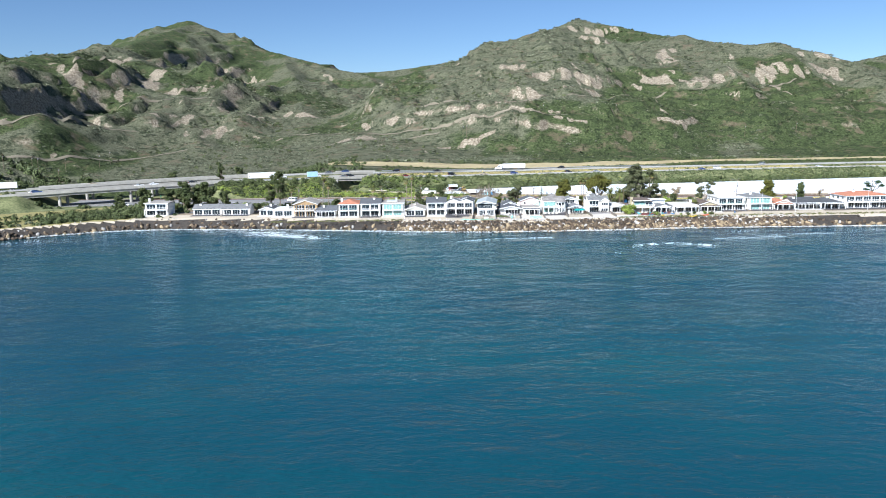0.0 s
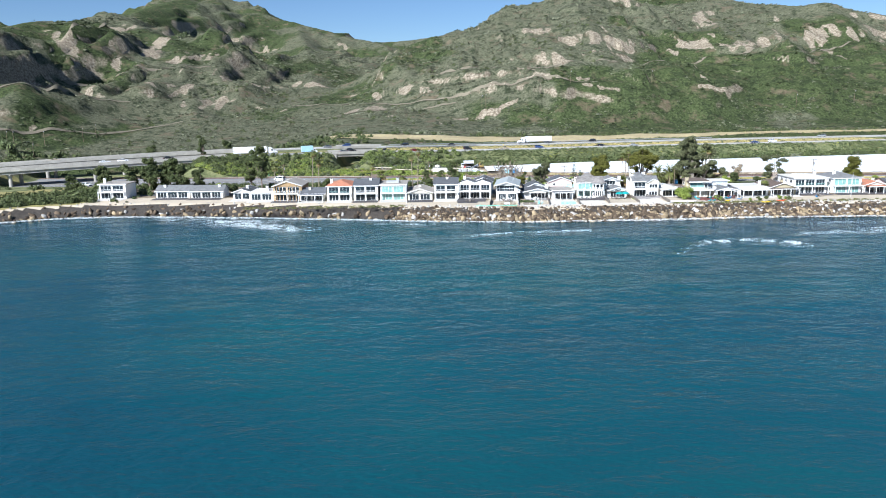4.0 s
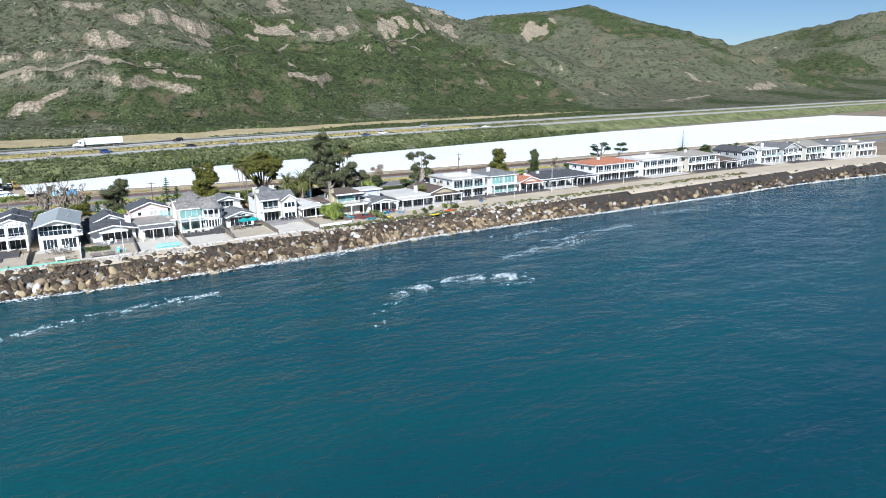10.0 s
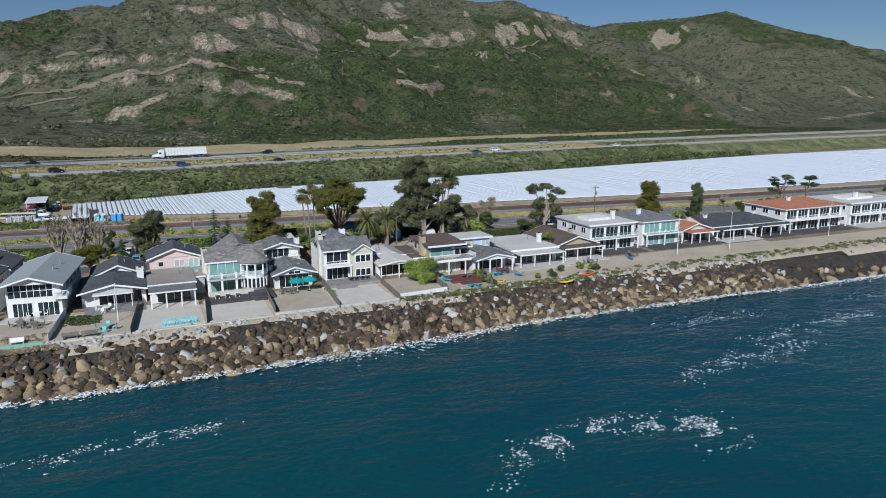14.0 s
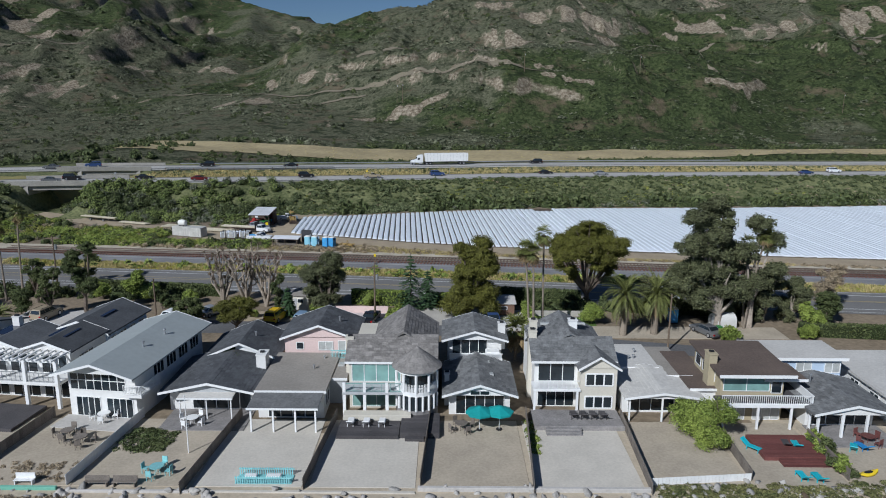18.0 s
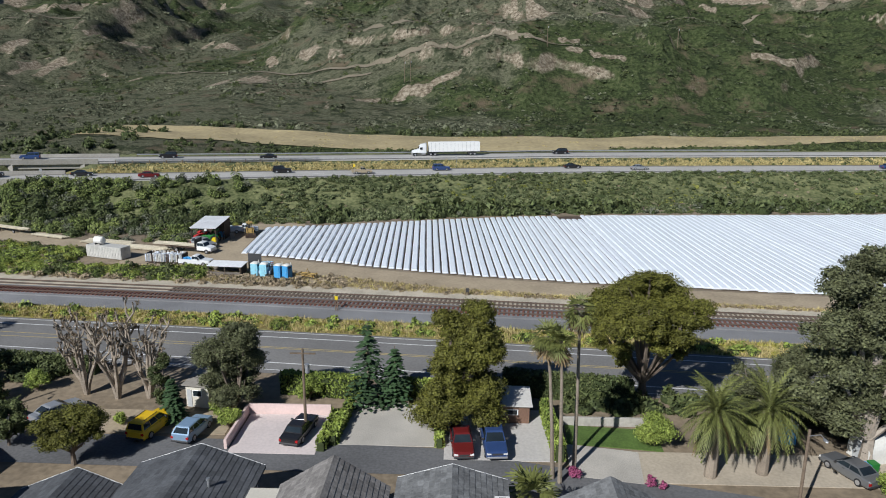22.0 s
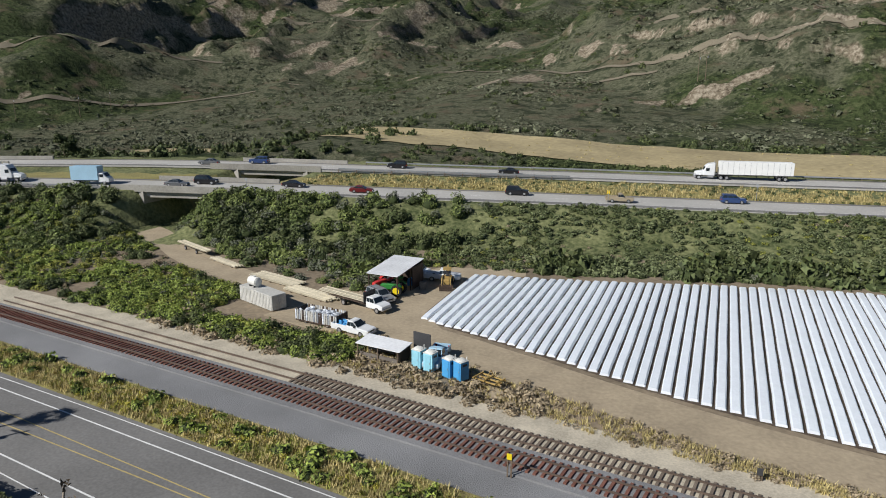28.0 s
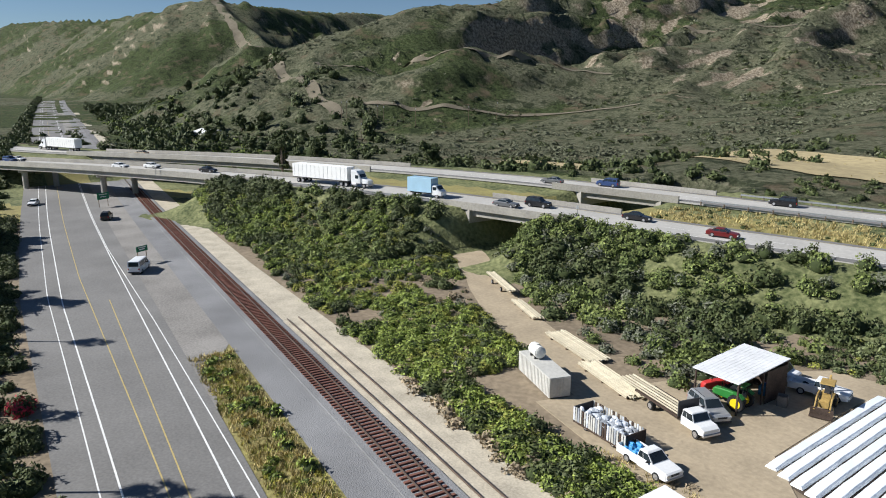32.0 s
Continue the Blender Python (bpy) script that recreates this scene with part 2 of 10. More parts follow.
def height(x, y):
    x, y = np.asarray(x, float), np.asarray(y, float)
    b = base_height(x, y)
    wx = x + 15 * (fbm(x / 90, y / 90, 5, 3) - 0.5) * 2
    wy = y + 15 * (fbm(x / 90, y / 90, 15, 3) - 0.5) * 2
    wx, wy = hill_plan(wx, wy)
    h, near = hill_height(wx, wy)
    h = HILL_Z + (h - HILL_Z) * HILL_SCALE
    h = h - 5.0 * smooth(80, 170, h) * smooth(-60, 80, x)
    lift = np.clip((h - b) / 22, 0, 1)
    away = 0.06 + 0.94 * smooth(4, 60, near)
    west = smooth(60, -160, x) * smooth(330, 480, y) * (1 - 0.75 * smooth(950, 1200, y))
    # gullies that run down the faces, deeper on the western mountain
    g = ridged(wx / 78, wy / 210, 3, 3) - 0.60
    g2 = ridged(wx / 27 + 1.3 * fbm(wx / 60, wy / 60, 33, 2), wy / 95, 23, 3) - 0.60
    h = h + lift * away * (g * (30 + 58 * west) + g2 * (15 + 20 * west)) - 8 * west * lift
    h = h + (fbm(x / 9, y / 9, 31, 3) - 0.5) * 2.2 * lift * (0.3 + 0.7 * away)
    # benches cut along the slopes
    q = h / 15 + 1.8 * (fbm(x / 170, y / 170, 91, 2) - 0.5)
    q = q - np.floor(q)
    h = h + 6.5 * (smooth(0.26, 0.58, q) - q) * lift * np.clip(fbm(x / 80, y / 80, 95, 2) * 3.2 - 0.9, 0, 1) * (1 - smooth(600, 720, y))
    inside, cut = scar_mask(x, y)
    h = h - cut + inside * (ridged(x / 7, y / 40, 69, 2) - 0.6) * 4.5
    h = b - 20 + (h - b + 20) * smooth(-4, 105, y - hay_top(x))
    m = np.maximum(b, h)
    q = np.exp(-np.abs(b - h) / 5)
    out = m + 1.6 * q * (h > b - 14)
    rough = smooth(34, 60, y - fwy(x))
    return out + rough * (fbm(x / 22, y / 22, 8, 3) - 0.5) * 1.6


# ---------------------------------------------------------------- materials
MATS = {}


def mat(name, c, rough=0.8, metal=0.0, var=0.25, s1=0.4, s2=6.0, bump=0.25, c2=None, spec=0.35, rnd=0.12, dist=0.05, cover=None, alpha=1.0):
    """A surface with two scales of grain, in world metres, and a slight change from piece to piece."""
    if name in MATS:
        return MATS[name]
    m = bpy.data.materials.new(name)
    m.use_nodes = True
    nt = m.node_tree
    N, L = nt.nodes, nt.links
    bsdf = N["Principled BSDF"]
    geo = N.new("ShaderNodeNewGeometry")
    info = N.new("ShaderNodeObjectInfo")
    n1, n2 = N.new("ShaderNodeTexNoise"), N.new("ShaderNodeTexNoise")
    for n, sc in ((n1, s1), (n2, s2)):
        n.inputs["Scale"].default_value = sc
        n.inputs["Detail"].default_value = 5
        L.new(geo.outputs["Position"], n.inputs["Vector"])
    mixf = N.new("ShaderNodeMath")
    mixf.operation = "MULTIPLY_ADD"
    mixf.inputs[1].default_value = 0.5
    L.new(n2.outputs["Fac"], mixf.inputs[0])
    half = N.new("ShaderNodeMath")
    half.operation = "MULTIPLY"
    half.inputs[1].default_value = 0.5
    L.new(n1.outputs["Fac"], half.inputs[0])
    L.new(half.outputs[0], mixf.inputs[2])
    ramp = N.new("ShaderNodeValToRGB")
    lo = [max(0, v * (1 - var)) for v in c]
    hi = [min(1, v * (1 + var)) for v in (c2 or c)]
    ramp.color_ramp.elements[0].position, ramp.color_ramp.elements[1].position = 0.36, 0.64
    ramp.color_ramp.elements[0].color, ramp.color_ramp.elements[1].color = (*lo, 1), (*hi, 1)
    L.new(mixf.outputs[0], ramp.inputs[0])
    col = ramp.outputs[0]
    if rnd:
        val = N.new("ShaderNodeMath")
        val.operation = "MULTIPLY_ADD"
        val.inputs[1].default_value, val.inputs[2].default_value = 2 * rnd, 1 - rnd
        add = N.new("ShaderNodeMath")
        add.operation = "ADD"
        isl = N.new("ShaderNodeMath")
        isl.operation = "FRACT"
        L.new(info.outputs["Random"], add.inputs[0])
        L.new(geo.outputs["Random Per Island"], add.inputs[1])
        L.new(add.outputs[0], isl.inputs[0])
        L.new(isl.outputs[0], val.inputs[0])
        hsv = N.new("ShaderNodeHueSaturation")
        L.new(val.outputs[0], hsv.inputs["Value"])
        L.new(col, hsv.inputs["Color"])
        col = hsv.outputs[0]
    L.new(col, bsdf.inputs["Base Color"])
    bsdf.inputs["Roughness"].default_value = rough
    bsdf.inputs["Metallic"].default_value = metal
    bsdf.inputs["Specular IOR Level"].default_value = spec
    if bump:
        b = N.new("ShaderNodeBump")
        b.inputs["Strength"].default_value, b.inputs["Distance"].default_value = bump, dist
        L.new(n2.outputs["Fac"], b.inputs["Height"])
        L.new(b.outputs[0], bsdf.inputs["Normal"])
    MATS[name] = m
    return m


def ramp_node(N, stops):
    r = N.new("ShaderNodeValToRGB")
    e = r.color_ramp.elements
    while len(e) < len(stops):
        e.new(0.5)
    for k, (p, c) in zip(e, stops):
        k.position, k.color = p, (*c, 1)
    return r


def noise_node(N, L, vec, scale, detail=6, rough=0.55):
    n = N.new("ShaderNodeTexNoise")
    n.inputs["Scale"].default_value, n.inputs["Detail"].default_value, n.inputs["Roughness"].default_value = scale, detail, rough
    L.new(vec, n.inputs["Vector"])
    return n.outputs["Fac"]


def mix_node(N, L, fac, a, b):
    x = N.new("ShaderNodeMix")
    x.data_type = "RGBA"
    for sock, v in ((x.inputs["Factor"], fac), (x.inputs["A"], a), (x.inputs["B"], b)):
        if isinstance(v, (int, float)):
            sock.default_value = v
        elif isinstance(v, tuple):
            sock.default_value = (*v, 1)
        else:
            L.new(v, sock)
    return x.outputs["Result"]


def hill_material():
    """Chaparral on dry slopes: sage and grass greens, brown soil, tan bare earth on the steep faces."""
    m = bpy.data.materials.new("chaparral_slope")
    m.use_nodes = True
    N, L = m.node_tree.nodes, m.node_tree.links
    bsdf = N["Principled BSDF"]
    geo = N.new("ShaderNodeNewGeometry")
    pos = geo.outputs["Position"]
    mid = noise_node(N, L, pos, 0.06, 6, 0.65)
    fine = noise_node(N, L, pos, 0.55, 6, 0.72)
    lu = N.new("ShaderNodeAttribute")
    lu.attribute_name = "lush"
    edge = N.new("ShaderNodeMath")
    edge.operation = "MULTIPLY_ADD"
    edge.inputs[1].default_value = 1.1
    L.new(mid, edge.inputs[0])
    L.new(lu.outputs["Fac"], edge.inputs[2])
    green = ramp_node(N, [(0.72, (0, 0, 0)), (1.0, (1, 1, 1))])
    L.new(edge.outputs[0], green.inputs[0])
    sage = ramp_node(N, [(0.34, (0.036, 0.040, 0.024)), (0.46, (0.094, 0.100, 0.060)), (0.56, (0.135, 0.135, 0.086)), (0.68, (0.195, 0.182, 0.128))])
    L.new(fine, sage.inputs[0])
    leafy = ramp_node(N, [(0.34, (0.016, 0.022, 0.010)), (0.47, (0.046, 0.063, 0.024)), (0.58, (0.078, 0.096, 0.040)), (0.70, (0.125, 0.135, 0.066))])
    L.new(fine, leafy.inputs[0])
    a = mix_node(N, L, green.outputs[0], sage.outputs[0], leafy.outputs[0])
    clump = noise_node(N, L, pos, 0.14, 5, 0.62)
    dark = ramp_node(N, [(0.53, (0, 0, 0)), (0.59, (0.75, 0.75, 0.75))])
    L.new(clump, dark.inputs[0])
    a = mix_node(N, L, dark.outputs[0], a, (0.022, 0.032, 0.015))
    soil = ramp_node(N, [(0.55, (0, 0, 0)), (0.68, (0.85, 0.85, 0.85))])
    L.new(mid, soil.inputs[0])
    b = mix_node(N, L, soil.outputs[0], a, (0.155, 0.118, 0.080))
    sep = N.new("ShaderNodeSeparateXYZ")
    L.new(geo.outputs["Normal"], sep.inputs[0])
    st = N.new("ShaderNodeMath")
    st.operation = "MULTIPLY_ADD"
    st.inputs[1].default_value, st.inputs[2].default_value = 0.35, 0.0
    L.new(mid, st.inputs[0])
    su = N.new("ShaderNodeMath")
    su.operation = "SUBTRACT"
    L.new(sep.outputs["Z"], su.inputs[0])
    L.new(st.outputs[0], su.inputs[1])
    steep = ramp_node(N, [(0.40, (1, 1, 1)), (0.50, (0, 0, 0))])
    L.new(su.outputs[0], steep.inputs[0])
    earth = ramp_node(N, [(0.36, (0.10, 0.078, 0.054)), (0.5, (0.25, 0.208, 0.150)), (0.62, (0.42, 0.365, 0.28))])
    L.new(fine, earth.inputs[0])
    at = N.new("ShaderNodeAttribute")
    at.attribute_name = "bare"
    br = N.new("ShaderNodeMath")
    br.operation = "MULTIPLY_ADD"
    br.inputs[1].default_value = 0.75
    L.new(clump, br.inputs[0])
    L.new(at.outputs["Fac"], br.inputs[2])
    bare = ramp_node(N, [(0.80, (0, 0, 0)), (0.92, (1, 1, 1))])
    L.new(br.outputs[0], bare.inputs[0])
    mx = N.new("ShaderNodeMath")
    mx.operation = "MAXIMUM"
    L.new(bare.outputs[0], mx.inputs[0])
    L.new(steep.outputs[0], mx.inputs[1])
    c = mix_node(N, L, mx.outputs[0], b, earth.outputs[0])
    L.new(c, bsdf.inputs["Base Color"])
    bsdf.inputs["Roughness"].default_value = 0.95
    bsdf.inputs["Specular IOR Level"].default_value = 0.1
    bp = N.new("ShaderNodeBump")
    bp.inputs["Strength"].default_value, bp.inputs["Distance"].default_value = 0.9, 1.6
    L.new(fine, bp.inputs["Height"])
    L.new(bp.outputs[0], bsdf.inputs["Normal"])
    return m


def sea_material():
    m = bpy.data.materials.new("sea_water")
    m.use_nodes = True
    N, L = m.node_tree.nodes, m.node_tree.links
    bsdf = N["Principled BSDF"]
    geo = N.new("ShaderNodeNewGeometry")
    mp = N.new("ShaderNodeMapping")
    mp.inputs["Scale"].default_value = (0.55, 1.0, 1.0)
    mp.inputs["Rotation"].default_value = (0, 0, 0.25)
    L.new(geo.outputs["Position"], mp.inputs["Vector"])
    v = mp.outputs[0]
    big = noise_node(N, L, v, 0.009, 5)
    ramp = ramp_node(N, [(0.36, (0.004, 0.042, 0.064)), (0.50, (0.005, 0.053, 0.069)), (0.64, (0.006, 0.066, 0.073))])
    L.new(big, ramp.inputs[0])
    L.new(ramp.outputs[0], bsdf.inputs["Base Color"])
    bsdf.inputs["Roughness"].default_value = 0.12
    bsdf.inputs["IOR"].default_value = 1.33
    w1 = noise_node(N, L, v, 0.16, 4, 0.5)
    w2 = noise_node(N, L, v, 0.9, 5, 0.6)
    ad = N.new("ShaderNodeMath")
    ad.operation = "MULTIPLY_ADD"
    ad.inputs[1].default_value = 0.28
    L.new(w2, ad.inputs[0])
    L.new(w1, ad.inputs[2])
    bp = N.new("ShaderNodeBump")
    bp.inputs["Strength"].default_value, bp.inputs["Distance"].default_value = 0.75, 1.0
    L.new(ad.outputs[0], bp.inputs["Height"])
    L.new(bp.outputs[0], bsdf.inputs["Normal"])
    return m


M_HILL, M_SEA = hill_material(), sea_material()
M_SOIL = mat("dry_soil", (0.225, 0.178, 0.122), 0.95, var=0.3, s1=0.12, s2=1.6, bump=0.6, dist=0.1, rnd=0)
M_SAND = mat("beach_sand", (0.47, 0.40, 0.30), 0.95, var=0.15, s1=0.2, s2=3, bump=0.35, rnd=0)
M_WEED = mat("dry_grass", (0.33, 0.275, 0.12), 0.95, var=0.4, s1=0.25, s2=2.5, bump=0.9, dist=0.2, c2=(0.22, 0.20, 0.07), rnd=0)
M_GREENG = mat("green_ground", (0.075, 0.105, 0.032), 0.95, var=0.45, s1=0.15, s2=1.4, bump=0.9, dist=0.3, c2=(0.16, 0.165, 0.075), rnd=0)
M_HAY = mat("mown_hay", (0.36, 0.295, 0.165), 0.95, var=0.24, s1=0.07, s2=0.7, bump=0.5, dist=0.1, rnd=0)
M_ASPH = mat("worn_asphalt", (0.185, 0.180, 0.172), 0.9, var=0.2, s1=0.12, s2=4, bump=0.2, rnd=0)
M_ASPH2 = mat("dark_asphalt", (0.13, 0.13, 0.132), 0.9, var=0.25, s1=0.15, s2=4, bump=0.2, rnd=0)
M_CONC = mat("road_concrete", (0.43, 0.415, 0.385), 0.9, var=0.14, s1=0.1, s2=2, bump=0.15, rnd=0)
M_BALLAST = mat("ballast_gravel", (0.215, 0.215, 0.218), 0.95, var=0.26, s1=0.12, s2=9, bump=0.9, dist=0.08, rnd=0)
M_WHITEL = mat("road_paint_white", (0.72, 0.72, 0.70), 0.7, var=0.12, s1=1, s2=12, rnd=0)
M_YELL = mat("road_paint_yellow", (0.46, 0.36, 0.15), 0.7, var=0.15, s1=1, s2=12, rnd=0)
M_WETROCK = mat("wet_dark_rubble", (0.05, 0.042, 0.034), 0.8, var=0.4, s1=0.8, s2=5, bump=0.8, dist=0.2, rnd=0)
M_BCONC = mat("bridge_concrete", (0.36, 0.34, 0.30), 0.85, var=0.2, s1=0.3, s2=3)


# ---------------------------------------------------------------- mesh helpers
def mesh_from(name, V, F, mats, smooth_shade=False, idx=None):
    """A mesh from arrays; F is one array of quads or triangles, or a list of faces."""
    me = bpy.data.meshes.new(name)
    V = np.asarray(V, float)
    if isinstance(F, np.ndarray):
        k = F.shape[1]
        me.vertices.add(len(V))
        me.vertices.foreach_set("co", V.astype(np.float32).ravel())
        me.loops.add(F.size)
        me.loops.foreach_set("vertex_index", F.astype(np.int32).ravel())
        me.polygons.add(len(F))
        me.polygons.foreach_set("loop_start", np.arange(0, F.size, k, dtype=np.int32))
        if idx is not None:
            me.polygons.foreach_set("material_index", np.asarray(idx, np.int32))
        if smooth_shade:
            me.polygons.foreach_set("use_smooth", np.ones(len(F), bool))
        me.update(calc_edges=True)
    else:
        me.from_pydata([tuple(v) for v in V], [], F)
        if idx is not None:
            me.polygons.foreach_set("material_index", np.asarray(idx, np.int32))
        if smooth_shade:
            me.polygons.foreach_set("use_smooth", [True] * len(me.polygons))
    for m in (mats if isinstance(mats, (list, tuple)) else [mats]):
        me.materials.append(m)
    return me


def ob_from(name, V, F, mats, parent=None, smooth_shade=False, idx=None, label=""):
    ob = new(name, mesh_from(name, V, F, mats, smooth_shade, idx))
    if parent is not None:
        ob.parent = parent
    if label:
        ob["label"] = label
    return ob


def part(name, bm, material, parent, label=""):
    me = bpy.data.meshes.new(name)
    bm.normal_update()
    bm.to_mesh(me)
    bm.free()
    me.materials.append(material)
    ob = new(name, me)
    ob.parent = parent
    if label:
        ob["label"] = label
    return ob


def thing(name, m, label, category, group="", kind=""):
    e = new(name)
    e.empty_display_size = 0.3
    e.matrix_world = m
    return tagged(e, label, category, group, kind)


CUBE = np.array([(x, y, z) for z in (0, 1) for y in (0, 1) for x in (0, 1)], float)
CUBE_F = [(0, 2, 3, 1), (4, 5, 7, 6), (0, 1, 5, 4), (2, 6, 7, 3), (0, 4, 6, 2), (1, 3, 7, 5)]


class Shape:
    """Collects boxes, prisms and tubes into one mesh."""

    def __init__(self):
        self.v, self.f, self.n = [], [], 0

    def add(self, V, F):
        V = np.asarray(V, float)
        self.v.append(V)
        self.f += [tuple(i + self.n for i in f) for f in F]
        self.n += len(V)
        return self

    def box(self, x0, x1, y0, y1, z0, z1, bev=0.0):
        if bev <= 0:
            return self.add(CUBE * (x1 - x0, y1 - y0, z1 - z0) + (x0, y0, z0), CUBE_F)
        V, b = [], bev
        for z, i in ((z0, b), (z0 + b, 0), (z1 - b, 0), (z1, b)):
            V += [(x0 + i, y0 + i, z), (x1 - i, y0 + i, z), (x1 - i, y1 - i, z), (x0 + i, y1 - i, z)]
        F = [(3, 2, 1, 0), (12, 13, 14, 15)]
        for r in range(3):
            for k in range(4):
                a, c = r * 4 + k, r * 4 + (k + 1) % 4
                F.append((a, c, c + 4, a + 4))
        return self.add(V, F)

    def prism(self, poly, z0, z1):
        n = len(poly)
        V = [(x, y, z0) for x, y in poly] + [(x, y, z1) for x, y in poly]
        F = [tuple(range(n - 1, -1, -1)), tuple(range(n, 2 * n))] + [(i, (i + 1) % n, n + (i + 1) % n, n + i) for i in range(n)]
        return self.add(V, F)

    def profile(self, poly, axis, a, b):
        """Extrudes a polygon: axis 'x' takes (y, z) pairs, 'y' takes (x, z) pairs."""
        n = len(poly)
        if axis == "x":
            V = [(a, u, w) for u, w in poly] + [(b, u, w) for u, w in poly]
        else:
            V = [(u, a, w) for u, w in poly] + [(u, b, w) for u, w in poly]
        F = [tuple(range(n - 1, -1, -1)), tuple(range(n, 2 * n))] + [(i, (i + 1) % n, n + (i + 1) % n, n + i) for i in range(n)]
        return self.add(V, F)

    def tube(self, p, q, r0, r1=None, n=8):
        p, q = np.array(p, float), np.array(q, float)
        r1 = r0 if r1 is None else r1
        d = (q - p) / max(np.linalg.norm(q - p), 1e-9)
        a = np.cross(d, (0, 0, 1) if abs(d[2]) < 0.9 else (1, 0, 0))
        a /= np.linalg.norm(a)
        b = np.cross(d, a)
        ang = np.arange(n) * 2 * math.pi / n
        ring = np.cos(ang)[:, None] * a + np.sin(ang)[:, None] * b
        V = np.concatenate([p + ring * r0, q + ring * r1])
        F = [tuple(range(n)), tuple(range(2 * n - 1, n - 1, -1))] + [(i, n + i, n + (i + 1) % n, (i + 1) % n) for i in range(n)]
        return self.add(V, F)

    def path(self, pts, radii, n=7):
        for (p, q), (a, b) in zip(zip(pts, pts[1:]), zip(radii, radii[1:])):
            self.tube(p, q, a, b, n)
        return self

    def dome(self, c, rx, ry, rz, n=10, m=5, low=0.0):
        """An ellipsoid cap or whole ball."""
        V, F = [], []
        for j in range(m + 1):
            th = math.pi / 2 - (math.pi / 2 + low) * j / m
            for i in range(n):
                ph = 2 * math.pi * i / n
                V.append((c[0] + rx * math.cos(th) * math.cos(ph), c[1] + ry * math.cos(th) * math.sin(ph), c[2] + rz * math.sin(th)))
        for j in range(m):
            for i in range(n):
                F.append((j * n + i, (j + 1) * n + i, (j + 1) * n + (i + 1) % n, j * n + (i + 1) % n))
        F.append(tuple(m * n + i for i in range(n - 1, -1, -1)))
        return self.add(V, F)

    def mesh(self, name, material, smooth_shade=False):
        return mesh_from(name, np.concatenate(self.v), self.f, material, smooth_shade)

    def put(self, name, material, parent=None, label="", smooth_shade=False):
        ob = new(name, self.mesh(name, material, smooth_shade))
        if parent is not None:
            ob.parent = parent
        if label:
            ob["label"] = label
        return ob


def strip(name, f_left, f_right, x0, x1, step, z, material, parent=None, zoff=0.0, thick=0.0):
    """A band between two plan curves; z is a number or a function of x, y."""
    xs = np.arange(x0, x1 + 0.5 * step, step)
    V, F = [], []
    for x in xs:
        for yy in (float(f_left(x)), float(f_right(x))):
            zz = float(z(np.array([x]), np.array([yy]))[0]) if callable(z) else z
            V.append((x, yy, zz + zoff))
    n = len(xs)
    for i in range(n - 1):
        F.append((2 * i, 2 * i + 2, 2 * i + 3, 2 * i + 1))
    if thick:
        V2 = [(a, b, c - thick) for a, b, c in V]
        o = len(V)
        V = V + V2
        F = F + [tuple(o + k for k in reversed(f)) for f in F]
        for i in range(n - 1):
            F.append((2 * i, o + 2 * i, o + 2 * i + 2, 2 * i + 2))
            F.append((2 * i + 1, 2 * i + 3, o + 2 * i + 3, o + 2 * i + 1))
        F += [(0, 1, o + 1, o), (2 * n - 2, o + 2 * n - 2, o + 2 * n - 1, 2 * n - 1)]
    fl = F if V[0][1] < V[1][1] else [tuple(reversed(f)) for f in F]
    return ob_from(name, V, fl, material, parent)


# ---------------------------------------------------------------- ground and sea
def warp(lo, hi, n, c, k):
    u = np.linspace(-1, 1, n)
    w = np.sinh(u * k) / math.sinh(k)
    return np.where(w < 0, c + (c - lo) * w, c + (hi - c) * w)


def build_ground():
    xs = warp(-2600, 2600, 640, 40, 3.7)
    ys = np.concatenate([[-2600, -600, -120], np.linspace(-60, 60, 70), np.linspace(62, 240, 80), 240 + (2200 * (np.sinh(np.linspace(0.01, 1, 330) * 3.2) / math.sinh(3.2)))])
    X, Y = np.meshgrid(xs, ys)
    Z = height(X, Y)
    V = np.stack([X.ravel(), Y.ravel(), Z.ravel()], 1)
    ny, nx = X.shape
    i = (np.arange(ny - 1)[:, None] * nx + np.arange(nx - 1)[None, :]).ravel()
    F = np.stack([i, i + 1, i + nx + 1, i + nx], 1)
    cx, cy = V[F].mean(1)[:, 0], V[F].mean(1)[:, 1]
    d, f = cy - shore(cx), cy - fwy(cx)
    idx = np.full(len(F), 1)
    idx[d < 17] = 2
    idx[d < 3.2] = 5
    idx[(cx < -122) & (d > 5)] = 3
    idx[(cy > rail(cx) - 14)] = 3
    idx[(cy > rail(cx) + 3)] = 1
    idx[(f > -19)] = 4
    idx[(f > 11) & (f < 22)] = 3
    idx[(f > 34)] = 4
    idx[(f > 46)] = 0
    g = ob_from("ground", V, F, [M_HILL, M_SOIL, M_SAND, M_WEED, M_GREENG, M_WETROCK], None, True, idx)
    at = g.data.attributes.new("bare", "FLOAT", "POINT")
    at.data.foreach_set("value", bare_earth(X.ravel(), Y.ravel()).astype(np.float32))
    at = g.data.attributes.new("lush", "FLOAT", "POINT")
    at.data.foreach_set("value", lush(X.ravel(), Y.ravel()).astype(np.float32))
    tagged(g, "coastal land with dry chaparral hills behind flat shore", "ground", kind="structure")


build_ground()


